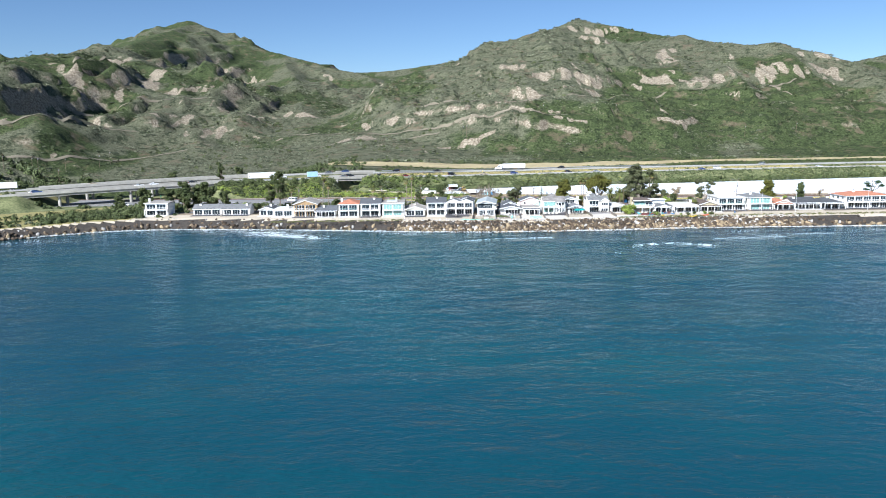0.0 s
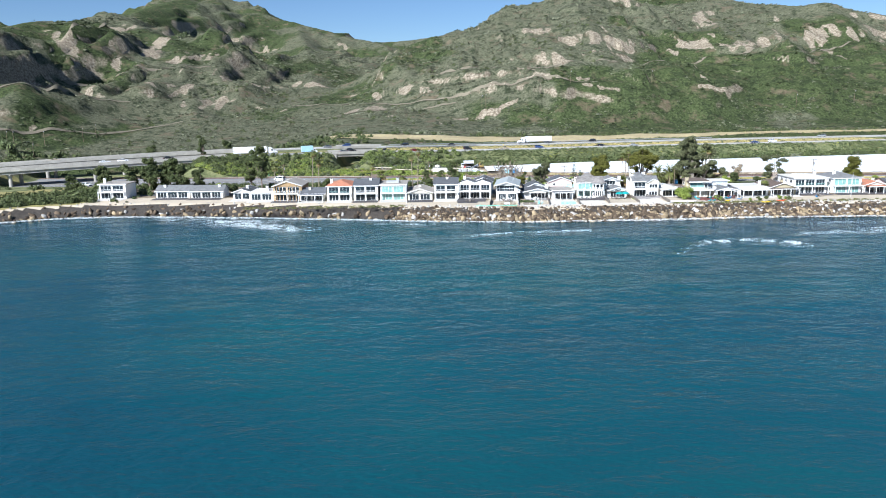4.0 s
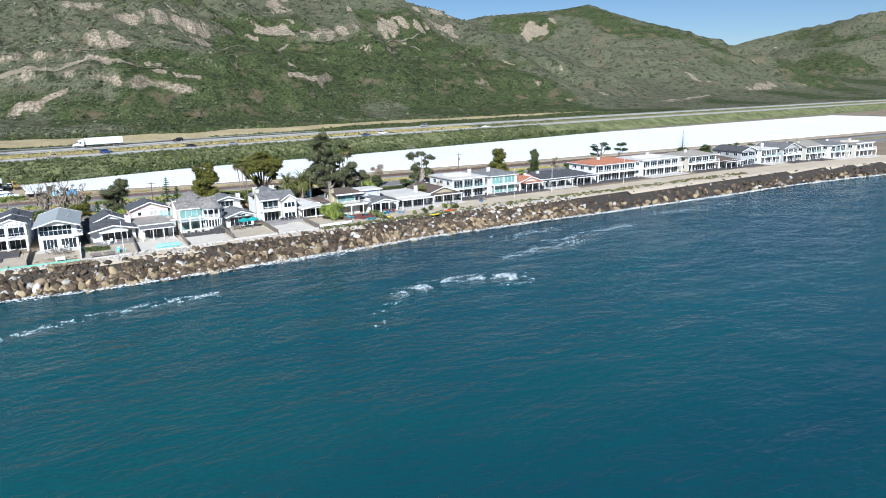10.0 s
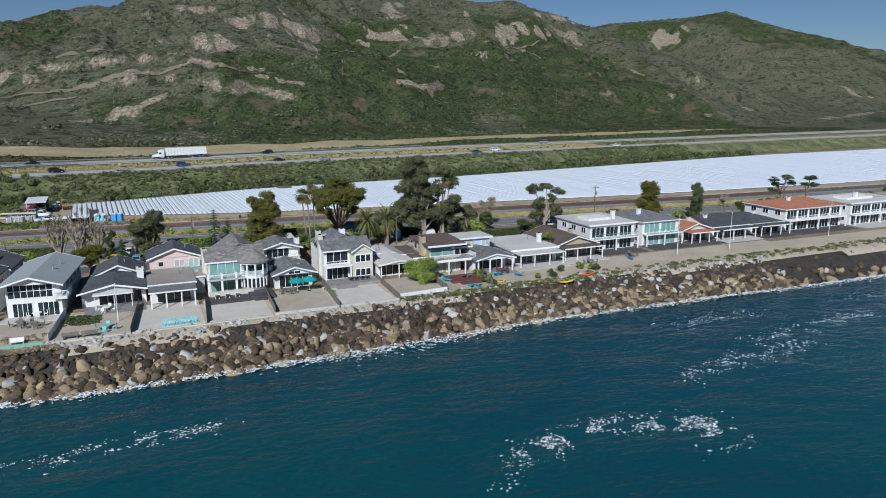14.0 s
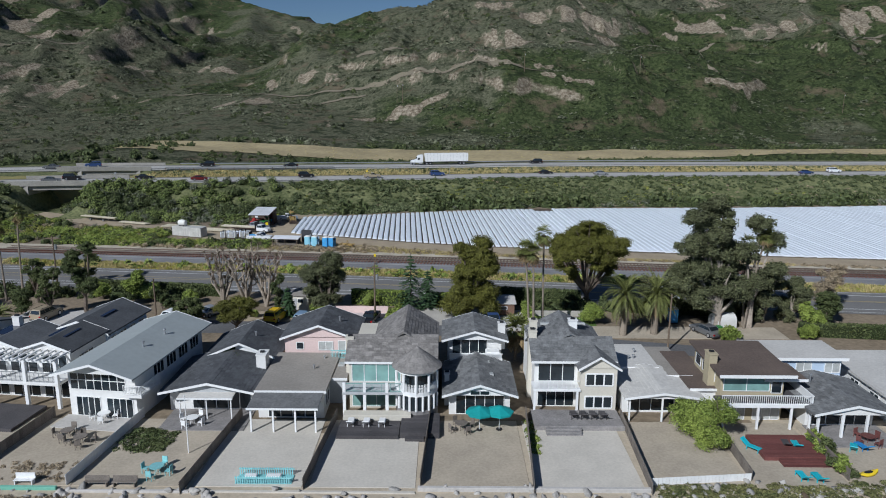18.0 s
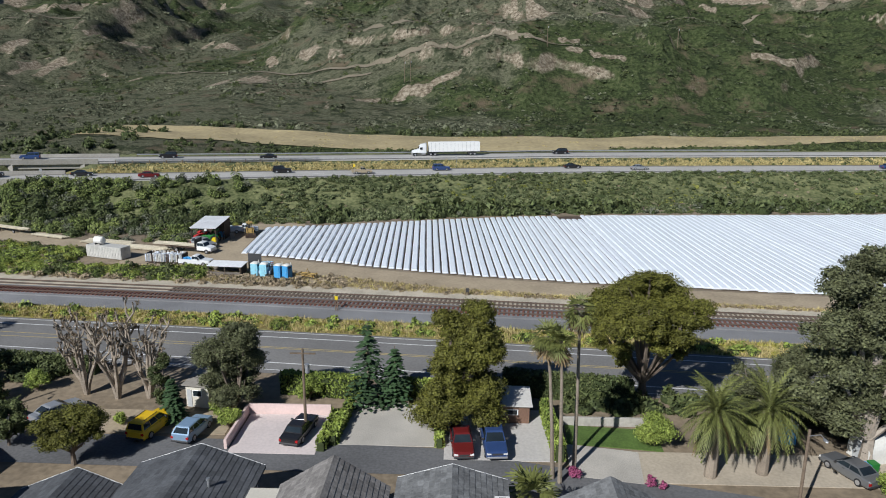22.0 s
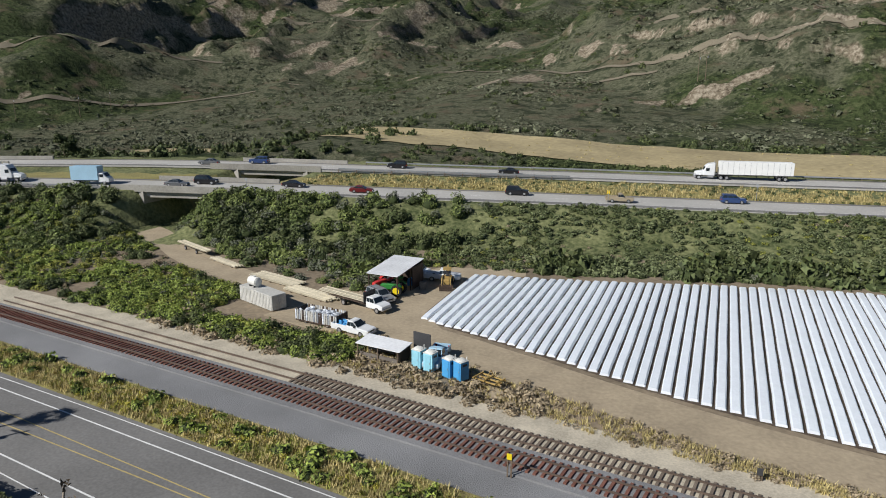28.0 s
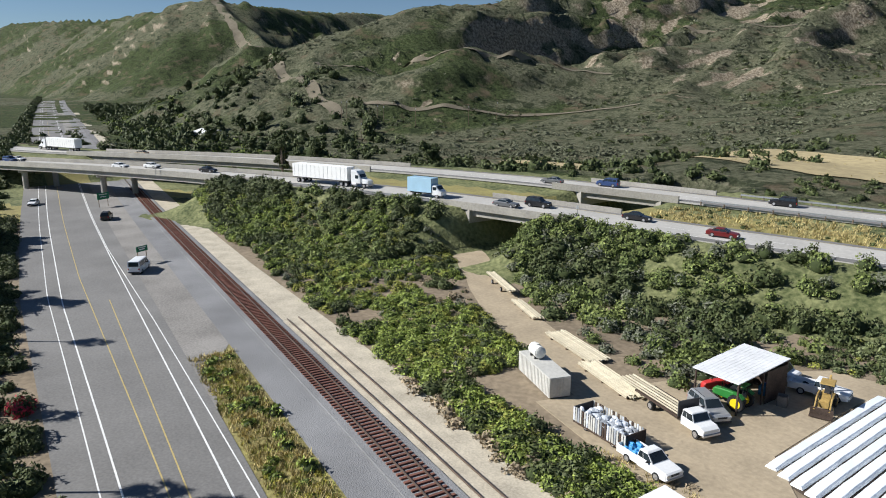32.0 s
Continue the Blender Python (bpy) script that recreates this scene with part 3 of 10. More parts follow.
def build_sea():
    xs = warp(-2600, 2600, 130, 40, 3.2)
    ys = np.concatenate([np.linspace(-2600, -320, 20), np.linspace(-300, 14, 150)])
    X, Y = np.meshgrid(xs, ys)
    near = smooth(-330, -260, Y)
    Z = SEA + ((fbm(X / 14, Y / 7, 71, 3) - 0.5) * 0.5 + (fbm(X / 45, Y / 22, 75, 2) - 0.5) * 0.5) * near
    V = np.stack([X.ravel(), Y.ravel(), Z.ravel()], 1)
    ny, nx = X.shape
    i = (np.arange(ny - 1)[:, None] * nx + np.arange(nx - 1)[None, :]).ravel()
    F = np.stack([i, i + 1, i + nx + 1, i + nx], 1)
    tagged(ob_from("water", V, F, M_SEA, None, True), "blue-green sea with small ripples", "sea", kind="structure")


build_sea()


# ---------------------------------------------------------------- roads, railway, freeway, field
def off(f, d):
    return lambda x: f(x) + d


def off2(f, pts):
    a, b = zip(*pts)
    return lambda x: f(x) + np.interp(x, a, b)


M_DIRT = mat("pale_dirt", (0.365, 0.297, 0.205), 0.95, var=0.18, s1=0.25, s2=2.2, bump=0.5, dist=0.08, rnd=0)
M_PALEG = mat("pale_dusty_gravel", (0.46, 0.41, 0.32), 0.95, var=0.25, s1=0.4, s2=5, bump=0.6, rnd=0)
M_TILL = mat("damp_tilled_soil", (0.085, 0.062, 0.045), 0.95, var=0.3, s1=0.4, s2=4, bump=0.8, dist=0.1, rnd=0)
M_SHOULD = mat("worn_shoulder_gravel", (0.235, 0.222, 0.205), 0.95, var=0.3, s1=0.15, s2=4, bump=0.4, rnd=0)
M_GRAVEL = mat("pale_gravel", (0.44, 0.41, 0.36), 0.95, var=0.22, s1=0.3, s2=9, bump=0.5, rnd=0)
M_STEEL = mat("worn_rail_steel", (0.20, 0.15, 0.12), 0.45, 0.6, var=0.25, s2=8)
M_TIE = mat("red_brown_tie", (0.165, 0.072, 0.052), 0.9, var=0.3, s1=1, s2=9)
M_TIE2 = mat("grey_brown_tie", (0.17, 0.135, 0.105), 0.9, var=0.3, s1=1, s2=9)
M_GALV = mat("galvanised_steel", (0.42, 0.43, 0.44), 0.5, 0.7, var=0.15)
M_WOODP = mat("weathered_pole_wood", (0.16, 0.12, 0.085), 0.9, var=0.3, s1=2, s2=14)
M_PLASTIC = mat("white_plastic_film", (0.82, 0.865, 0.91), 0.32, var=0.05, s1=0.6, s2=4, bump=0.35, spec=0.5, rnd=0.04)

NEAR = [(-1800, -32), (-900, -31), (-60, -27), (20, -23.2), (620, -23.2)]
road = tagged(strip("road", off2(rail, NEAR), off(rail, -11.0), -1800, 620, 5, FLAT, M_ASPH, None, 0.05), "grey worn asphalt coast road with faded painted lines", "road", kind="structure")
LINES = [("edge_line", [(-1800, -13.6), (-85, -13.4), (-40, -12.2), (6, -11.5), (620, -11.6)], 0.12, M_WHITEL, -1500),
         ("lane_line", [(-1800, -15.6), (-75, -13.6), (4, -13.1), (620, -13.1)], 0.16, M_WHITEL, -1500),
         ("yellow_line", [(-1800, -21), (-50, -16.2), (3, -15.85), (20, -16.0), (40, -16.15), (620, -17.2)], 0.12, M_YELL, -52),
         ("yellow_line", [(-1800, -23), (-67, -19.1), (2, -17.15), (40, -16.5), (620, -17.6)], 0.12, M_YELL, -1500),
         ("lane_line", [(-1800, -26), (-53, -21.9), (0, -20.1), (60, -20.6), (620, -21.6)], 0.16, M_WHITEL, -1500),
         ("edge_line", [(-1800, -28), (-58, -23.6), (0, -21.5), (30, -22.3), (620, -22.6)], 0.12, M_WHITEL, -1500)]
for nm, pts, w, m, x0 in LINES:
    strip(nm, off2(rail, [(a, b - w / 2) for a, b in pts]), off2(rail, [(a, b + w / 2) for a, b in pts]), x0, 620, 5, FLAT, m, road, 0.058)
tagged(strip("shoulder", off(rail, -11.0), off2(rail, [(-900, -4), (-30, -4.2), (-20, -9), (-5, -12)]), -700, -6, 4, FLAT, M_SHOULD, None, 0.035), "grey gravel shoulder beside the coast road", "shoulder", kind="structure")
LANE_X = [-160, 20, 60, 80, 97, 300]
lane = tagged(strip("lane", lambda x: np.interp(x, LANE_X, [41, 42.8, 42.2, 37.4, 33.6, 30]), lambda x: np.interp(x, LANE_X, [45.5, 48.0, 46.4, 41.4, 37.7, 34]), -160, 300, 4, FLAT, M_ASPH2, None, 0.045), "narrow dark asphalt lane behind the beach houses", "lane", kind="structure")
trackbed = tagged(strip("trackbed", off(rail, -6.0), off2(rail, [(-900, 1.9), (0, 1.9), (60, 4.8), (620, 5.0)]), -1200, 620, 5, FLAT, M_BALLAST, None, 0.05), "grey crushed stone railway ballast", "ballast", kind="structure")

tagged(strip("service_strip", off(rail, 1.6), off2(rail, [(-900, 6), (-60, 6.2), (0, 7.6), (40, 8.0), (620, 7.0)]), -700, 620, 4, FLAT, M_PALEG, None, 0.036), "pale dusty gravel strip beside the railway", "gravel strip", kind="structure")


def track(label, shift, x0, x1, ties_from, ties_to, m_tie, lift, m_bed):
    line = off(rail, shift)
    t = thing("railway_track", pose(60, float(line(60)), FLAT), label, "railway track")
    inv = t.matrix_world.inverted()

    def hang(ob):
        ob.parent = t
        ob.matrix_parent_inverse = inv
        return ob
    hang(strip("ballast_bed", off(line, -2.0), off(line, 2.0), x0, x1, 5, FLAT, m_bed, None, lift, lift))
    for r in (-0.75, 0.75):
        hang(strip("rail", off(line, r - 0.045), off(line, r + 0.045), x0, x1, 4, FLAT, M_STEEL, None, lift + 0.27, 0.16))
    tie = Shape().box(-0.13, 0.13, -1.3, 1.3, 0, 0.16, 0.015).mesh("tie", m_tie)
    far = Shape()
    x = x0
    while x < x1:
        y = float(line(x))
        a = math.atan2(float(line(x + 1)) - y, 1.0)
        if ties_from < x < ties_to:
            o = new("tie", tie)
            o.parent = t
            o.matrix_parent_inverse = inv
            o.matrix_basis = pose(x, y, FLAT + lift - 0.03, 0, 0, math.degrees(a) + rng.uniform(-1.2, 1.2))
        elif (-160 < x < 230) and (x > 20 or m_tie is M_TIE):
            c, s = math.cos(a), math.sin(a)
            V = (CUBE - (0.5, 0.5, 0)) * (0.26, 2.6, 0.13)
            V = np.stack([V[:, 0] * c - V[:, 1] * s + x, V[:, 0] * s + V[:, 1] * c + y, V[:, 2] + FLAT + lift], 1)
            far.add(V, CUBE_F)
        x += 0.62
    o = hang(far.put("far_tie_rest", m_tie))
    tagged(o, kind="stuff")


rng = random.Random(4)
track("main railway track, rusty rails on red-brown ties", -0.4, -1200, 600, -10, 112, M_TIE, 0.22, M_BALLAST)
track("siding track with grey ties sunk in pale gravel", 3.1, -30, 600, 30, 105, M_TIE2, 0.07, M_PALEG)

# ---- plastic rows
field = tagged(strip("field", off(field_front, -0.35), off(field_back, 0.8), 23.4, 600, 3, FLAT, M_TILL, None, 0.035), "dark brown tilled soil under long white plastic rows", "field", kind="structure")
x, far, k = 24.3, Shape(), 0
while x < 600:
    y0, y1 = float(field_front(x)) + rng.uniform(-0.25, 0.25), float(field_back(x)) + rng.uniform(-0.3, 0.3)
    if 86 < x < 90:
        y1 -= 3.5
    w = 0.445 if x < 92 else 0.565
    top = FLAT + rng.uniform(0.36, 0.42)
    V, n = [], 14
    for u in np.linspace(0, 1, n):
        y = y0 + (y1 - y0) * u
        c = x - 0.054 * (y - y0) + rng.uniform(-0.025, 0.025)
        t = top + rng.uniform(-0.02, 0.02) - (0.1 if u in (0, 1) else 0)
        V += [(c - w - 0.05, y, FLAT), (c - w, y, t - 0.1), (c - w + 0.1, y, t), (c + w - 0.1, y, t), (c + w, y, t - 0.1), (c + w + 0.05, y, FLAT)]
    F = [(5, 4, 3, 2, 1, 0), tuple(range(6 * n - 6, 6 * n))]
    for a in range(n - 1):
        F += [(6 * a + b, 6 * a + b + 1, 6 * a + b + 7, 6 * a + b + 6) for b in range(5)]
    if x < 260:
        Shape().add(V, F).put("plastic_row", M_PLASTIC, field)
    else:
        far.add(V, F)
    x += 1.26
tagged(far.put("far_plastic_rows", M_PLASTIC, field), kind="stuff")
# farm road round the field and the yard with its track
tagged(strip("farm_road", off(field_front, -7.5), off(field_front, -1.2), 25, 600, 4, FLAT, M_DIRT, None, 0.03), "pale dirt farm road along the field", "farm road", kind="structure")
TRK = [(-52, 140), (-46.5, 135), (-38, 127.5), (-28, 121.5), (-18, 117), (-8, 114.6), (4, 111), (16, 107.5), (24, 104)]
TX, TY = zip(*TRK)
dirt_y = curve(TRK)
tagged(strip("farm_track", off(dirt_y, -3.2), off(dirt_y, 3.4), -52, 24, 2, FLAT, M_DIRT, None, 0.045), "pale dirt track leading under the freeway", "farm track", kind="structure")
yard = Shape().prism([(5, 103), (14, 101.2), (30, 96.5), (42, 92.5), (44, 97), (30, 105.5), (23.4, 112), (22.4, 128), (30, 133), (29, 136), (17, 133), (11, 124), (8, 114)], FLAT - 0.2, FLAT + 0.06).put("farm_yard", M_DIRT)
tagged(yard, "pale packed dirt farm yard with wheel marks", "farm yard", kind="structure")
# hay terrace
HX = np.arange(-150, 420, 2.5)
HU = np.linspace(0, 1, 19)
hay_lo = curve([(-160, 222), (-134, 224), (-70, 222), (10, 217), (84, 219), (140, 236), (200, 252), (330, 262), (430, 272)])
hay_hi = curve([(-160, 228), (-134, 236), (-47, 256), (90, 256), (140, 262), (200, 272), (330, 282), (430, 288)])
GX, GU = np.meshgrid(HX, HU)
GY = hay_lo(GX) + (hay_hi(GX) - hay_lo(GX)) * GU
HV = np.stack([GX.ravel(), GY.ravel(), height(GX, GY).ravel() + 0.28], 1)
i = (np.arange(len(HU) - 1)[:, None] * len(HX) + np.arange(len(HX) - 1)[None, :]).ravel()
tagged(ob_from("hay_field", HV, np.stack([i, i + 1, i + len(HX) + 1, i + len(HX)], 1), M_HAY, None, True), "mown straw-coloured hay field on a terrace", "hay field", kind="structure")


# ---- freeway
def fz(x, y):
    return fwy_z(x)


def fz2(x, y):
    return fwy_z(x) + 0.8


for nm, a, b, zf, lb in (("freeway_near", 0, 12.5, fz, "pale concrete freeway carriageway towards the sea"), ("freeway_far", 28, 39.5, fz2, "pale concrete freeway carriageway towards the hills")):
    fw = tagged(strip(nm, off(fwy, a), off(fwy, b), -700, 900, 5, zf, M_CONC, None, 0.1, 0.35), lb, "freeway", kind="structure")
    strip("asphalt_shoulder", off(fwy, a), off(fwy, a + 2.2), -700, 900, 5, zf, M_ASPH, fw, 0.106)
    strip("asphalt_shoulder", off(fwy, b - 1.6), off(fwy, b), -700, 900, 5, zf, M_ASPH, fw, 0.106)
    for o in (a + 2.3, b - 1.7):
        strip("edge_line", off(fwy, o), off(fwy, o + 0.13), -500, 700, 5, zf, M_WHITEL if o < (a + b) / 2 else M_YELL, fw, 0.112)
    for o in (a + 5.9,) if nm == "freeway_far" else (a + 6.0,):
        dash = Shape()
        for x in np.arange(-240, 420, 14.6):
            y, z = float(fwy(x)) + o, float(zf(np.array([x]), np.array([0.0]))[0]) + 0.115
            y2, z2 = float(fwy(x + 3.6)) + o, float(zf(np.array([x + 3.6]), np.array([0.0]))[0]) + 0.115
            dash.add([(x, y, z), (x + 3.6, y2, z2), (x + 3.6, y2 + 0.13, z2), (x, y + 0.13, z)], [(0, 1, 2, 3)])
        tagged(dash.put("lane_dashes", M_WHITEL, fw), kind="stuff")
    # bridges over the road and railway, and over the farm track
    for k, (x0, x1) in enumerate(((-200, -98), (-56, -30))):
        br = thing("bridge", pose((x0 + x1) / 2, float(fwy((x0 + x1) / 2)) + a, 0), "concrete freeway bridge with solid parapets" + (" over the coast road and railway" if k == 0 else " over the farm track"), "bridge")
        inv = br.matrix_world.inverted()

        def hang(ob):
            ob.parent = br
            ob.matrix_parent_inverse = inv
            return ob
        hang(strip("deck_girder", off(fwy, a + 0.5), off(fwy, b - 0.5), x0, x1, 4, zf, M_BCONC, None, -0.25, 1.3))
        for o in (a - 0.15, b - 0.15):
            hang(strip("parapet", off(fwy, o), off(fwy, o + 0.3), x0, x1, 4, zf, M_BCONC, None, 0.95, 1.35))
        for x in ((-177, -149, -117) if k == 0 else ()):
            for o in (a + 2.5, b - 2.5):
                y = float(fwy(x)) + o
                z = float(zf(np.array([x]), np.array([0.0]))[0])
                hang(Shape().tube((x, y, FLAT - 0.3), (x, y, z - 1.4), 0.75, 0.75, 14).put("pier_column", M_BCONC))
            s = Shape()
            y0, y1 = float(fwy(x)) + a + 1, float(fwy(x)) + b - 1
            z = float(zf(np.array([x]), np.array([0.0]))[0])
            s.box(x - 0.8, x + 0.8, y0, y1, z - 2.2, z - 1.4, 0.05)
            hang(s.put("pier_cap", M_BCONC))
        for x in (x0 + 5.5, x1 - 5.5):
            y0, y1 = float(fwy(x)) + a, float(fwy(x)) + b
            z = float(zf(np.array([x]), np.array([0.0]))[0])
            hang(Shape().box(x - 0.6, x + 0.6, y0, y1, FLAT - 0.5, z - 0.3).put("abutment", M_BCONC))


def guardrail(x0, x1, o, zf, step=3.8):
    g = thing("guardrail", pose(x0, float(fwy(x0)) + o, float(fwy_z(x0))), "galvanised steel guardrail on short timber posts", "guardrail", "freeway guardrails")
    inv = g.matrix_world.inverted()
    r = strip("beam", off(fwy, o), off(fwy, o + 0.07), x0, x1, step, zf, M_GALV, None, 0.82, 0.3)
    r.parent, r.matrix_parent_inverse = g, inv
    post = Shape().box(-0.09, 0.09, -0.08, 0.08, -0.2, 0.82).mesh("post", M_WOODP)
    for x in np.arange(x0, x1, step):
        p = new("post", post)
        p.parent, p.matrix_parent_inverse = g, inv
        p.matrix_basis = pose(x, float(fwy(x)) + o + 0.17, float(zf(np.array([x]), np.array([0.0]))[0]))


guardrail(-28, 60, 39.8, fz2)
guardrail(62, 170, 39.8, fz2)
guardrail(-96, -58, -0.4, fz)
guardrail(-28, 20, 27.4, fz2)


# ---------------------------------------------------------------- rocks of the sea wall
M_ROCK = mat("dark_revetment_rock", (0.088, 0.064, 0.042), 0.92, var=0.4, s1=0.5, s2=5, bump=0.8, dist=0.12, rnd=0.6)
M_ROCKT = mat("tan_revetment_rock", (0.28, 0.215, 0.13), 0.92, var=0.3, s1=0.5, s2=5, bump=0.6, dist=0.12, rnd=0.3)
M_ROCKG = mat("pale_grey_rock", (0.38, 0.36, 0.33), 0.92, var=0.25, s1=0.5, s2=5, bump=0.6, dist=0.1, rnd=0.25)


def ico(sub=1):
    bm = bmesh.new()
    bmesh.ops.create_icosphere(bm, subdivisions=sub, radius=1.0)
    V = np.array([v.co[:] for v in bm.verts])
    F = np.array([[v.index for v in f.verts] for f in bm.faces])
    bm.free()
    return V, F


IV, IF = ico(1)
IV2, IF2 = ico(2)
nrng = np.random.RandomState(7)


def boulder(seed):
    r = np.random.RandomState(seed)
    V = IV2.copy()
    for _ in range(15):
        n = r.normal(size=3)
        n /= np.linalg.norm(n)
        c = r.uniform(0.42, 0.68)
        d = (V * n).sum(1)
        V = V - np.maximum(d - c, 0)[:, None] * n
    return V * 1.2 * (1.0, r.uniform(0.65, 0.95), r.uniform(0.55, 0.85)), IF2


def rot_euler(r, n):
    """n random turns as 3x3 arrays."""
    q = r.normal(size=(n, 4))
    q /= np.linalg.norm(q, axis=1)[:, None]
    w, x, y, z = q.T
    return np.stack([np.stack([1 - 2 * (y * y + z * z), 2 * (x * y - z * w), 2 * (x * z + y * w)], -1),
                     np.stack([2 * (x * y + z * w), 1 - 2 * (x * x + z * z), 2 * (y * z - x * w)], -1),
                     np.stack([2 * (x * z - y * w), 2 * (y * z + x * w), 1 - 2 * (x * x + y * y)], -1)], 1)


def spin_z(r, n, tilt=0.0):
    a = r.uniform(0, 2 * math.pi, n)
    c, s, o, i = np.cos(a), np.sin(a), np.zeros(n), np.ones(n)
    return np.stack([np.stack([c, -s, o], -1), np.stack([s, c, o], -1), np.stack([o, o, i], -1)], 1)


def scatter(name, protos, P, S, R, material, label, category, idx=None):
    """Many small pieces joined into one object of stuff. P places, S sizes (n, 3), R turns."""
    k = nrng.randint(0, len(protos), len(P))
    Vs, Fs, n = [], [], 0
    for j, (pv, pf) in enumerate(protos):
        m = np.where(k == j)[0]
        if not len(m):
            continue
        V = np.einsum("nij,nvj->nvi", R[m], pv[None] * S[m][:, None, :]) + P[m][:, None, :]
        F = pf[None] + (np.arange(len(m)) * len(pv))[:, None, None] + n
        Vs.append(V.reshape(-1, 3))
        Fs.append(F.reshape(-1, pf.shape[1]))
        n += len(m) * len(pv)
    ob = ob_from(name, np.concatenate(Vs), np.concatenate(Fs), material)
    return tagged(ob, label, category, kind="stuff")


BOULDERS = [boulder(s) for s in range(8)]
wall = thing("rock_revetment", pose(60, 0, 0), "sea wall of dark and tan boulders along the beach", "sea wall", kind="structure")
winv = wall.matrix_world.inverted()


def rocks():
    r = np.random.RandomState(3)
    for nm, m, n, lo, hi, smin, smax in (("dark", M_ROCK, 3300, -4.4, 4.0, 0.4, 0.95), ("tan", M_ROCKT, 800, -4.8, 0.0, 0.45, 1.0), ("pale", M_ROCKG, 260, -3.5, 2.5, 0.5, 0.95), ("pale", M_ROCKG, 1500, 2.6, 6.4, 0.22, 0.62)):
        x = np.where(r.rand(n) < 0.62, r.uniform(-10, 150, n), r.uniform(-330, 330, n))
        d = r.uniform(lo, hi, n)
        if nm == "pale" and n > 1000:
            d = np.where(r.rand(n) < 0.7, r.uniform(3.4, 5.2, n), d)
        s = r.uniform(smin, smax, n) * (1 + 0.35 * (d < 0.5))
        y = shore(x) + d
        z = np.interp(d, [-4.8, -3.6, 4.2, 6.4], [0.5, 1.0, 4.15, 4.5]) + r.uniform(-0.15, 0.25, n)
        P = np.stack([x, y, z], 1)
        S = np.stack([s * 1.1, s, s * 0.85], 1)
        o = scatter("boulders", BOULDERS, P, S, rot_euler(r, n), m, "", "")
        o.parent, o.matrix_parent_inverse = wall, winv
    # the nearest boulders, one by one
    ms = [[mesh_from("boulder", v * 0.8, f, m) for v, f in BOULDERS[:5]] for m in (M_ROCK, M_ROCK, M_ROCK, M_ROCK, M_ROCKT)]
    for k in range(290):
        x, d = rng.uniform(22, 112), rng.uniform(-4.0, 3.2)
        s = rng.uniform(0.55, 1.15)
        o = new("boulder", ms[rng.randrange(5)][rng.randrange(5)])
        o.parent, o.matrix_parent_inverse = wall, winv
        o.matrix_basis = pose(x, float(shore(x)) + d, float(np.interp(d, [-4.6, 4.2], [0.6, 4.2])) + 0.2, rng.uniform(0, 360), rng.uniform(0, 360), rng.uniform(0, 360)) @ Matrix.Diagonal((s, s, s, 1))


rocks()

# ---- foam on the water
M_FOAM = mat("sea_foam", (0.74, 0.78, 0.79), 0.8, var=0.1, s1=0.5, s2=4, bump=0.5, rnd=0.08)


def foam():
    r = np.random.RandomState(9)
    V, F = [], []

    def blot(x, y, s, z):
        n = 7
        a = np.sort(r.uniform(0, 2 * math.pi, n))
        rad = s * r.uniform(0.5, 1.1, n)
        o = len(V)
        z = z + SEA
        V.extend([(x + math.cos(t) * q * 1.5, y + math.sin(t) * q, z + r.uniform(-0.01, 0.02)) for t, q in zip(a, rad)])
        V.append((x, y, z + 0.05))
        F.extend([(o + i, o + (i + 1) % n, o + n) for i in range(n)])
    for k in range(15000):                      # swash along the rocks
        x = r.uniform(-150, 320)
        amp = 0.4 + 1.6 * float(vnoise(np.array([x / 11.0]), np.array([0.5]), 3)[0]) ** 2
        y = float(shore(x)) - 4.2 - abs(r.normal()) * amp
        blot(x, y, 0.05 + 0.2 * r.rand() ** 2, 0.2 + 0.3 * r.rand() ** 2)
    lines = [((72, -40), (82, -33), (94, -42), 1.8, 1900), ((90, -44), (95, -47), (92, -38), 1.6, 700), ((30, -22), (38, -20), (46, -21), 1.4, 600), ((12, -27), (20, -23), (28, -21), 1.3, 450),
             ((100, -30), (112, -28), (124, -27), 2.2, 800), ((118, -24), (132, -22), (146, -21), 1.8, 700), ((112, -12), (118, -14), (128, -13), 2.2, 500), ((70, -40), (66, -46), (60, -52), 1.3, 160),
             ((-66, 2), (-52, -6), (-36, -14), 4.2, 5200), ((-90, 10), (-70, 4), (-50, 2), 2.4, 1500), ((-40, -2), (-20, -4), (0, -8), 1.8, 900), ((150, -14), (170, -16), (195, -15), 1.6, 400), ((-170, -24), (-155, -14), (-140, -8), 3, 900)]
    for a, b, c, w, n in lines:
        for k in range(n):
            t = r.rand()
            q = [(1 - t) ** 2 * a[j] + 2 * t * (1 - t) * b[j] + t * t * c[j] for j in (0, 1)]
            x, y = q[0] + r.normal() * w * 0.8, q[1] + r.normal() * w * 0.55
            if float(vnoise(np.array([x / 1.6]), np.array([y / 1.1]), 5)[0]) > 0.42:
                blot(x, y, 0.02 + 0.15 * r.rand() ** 3, 0.17)
    tagged(ob_from("sea_foam", V, F, M_FOAM), "white foam and swash on the water beside the boulders", "foam", kind="stuff")


foam()


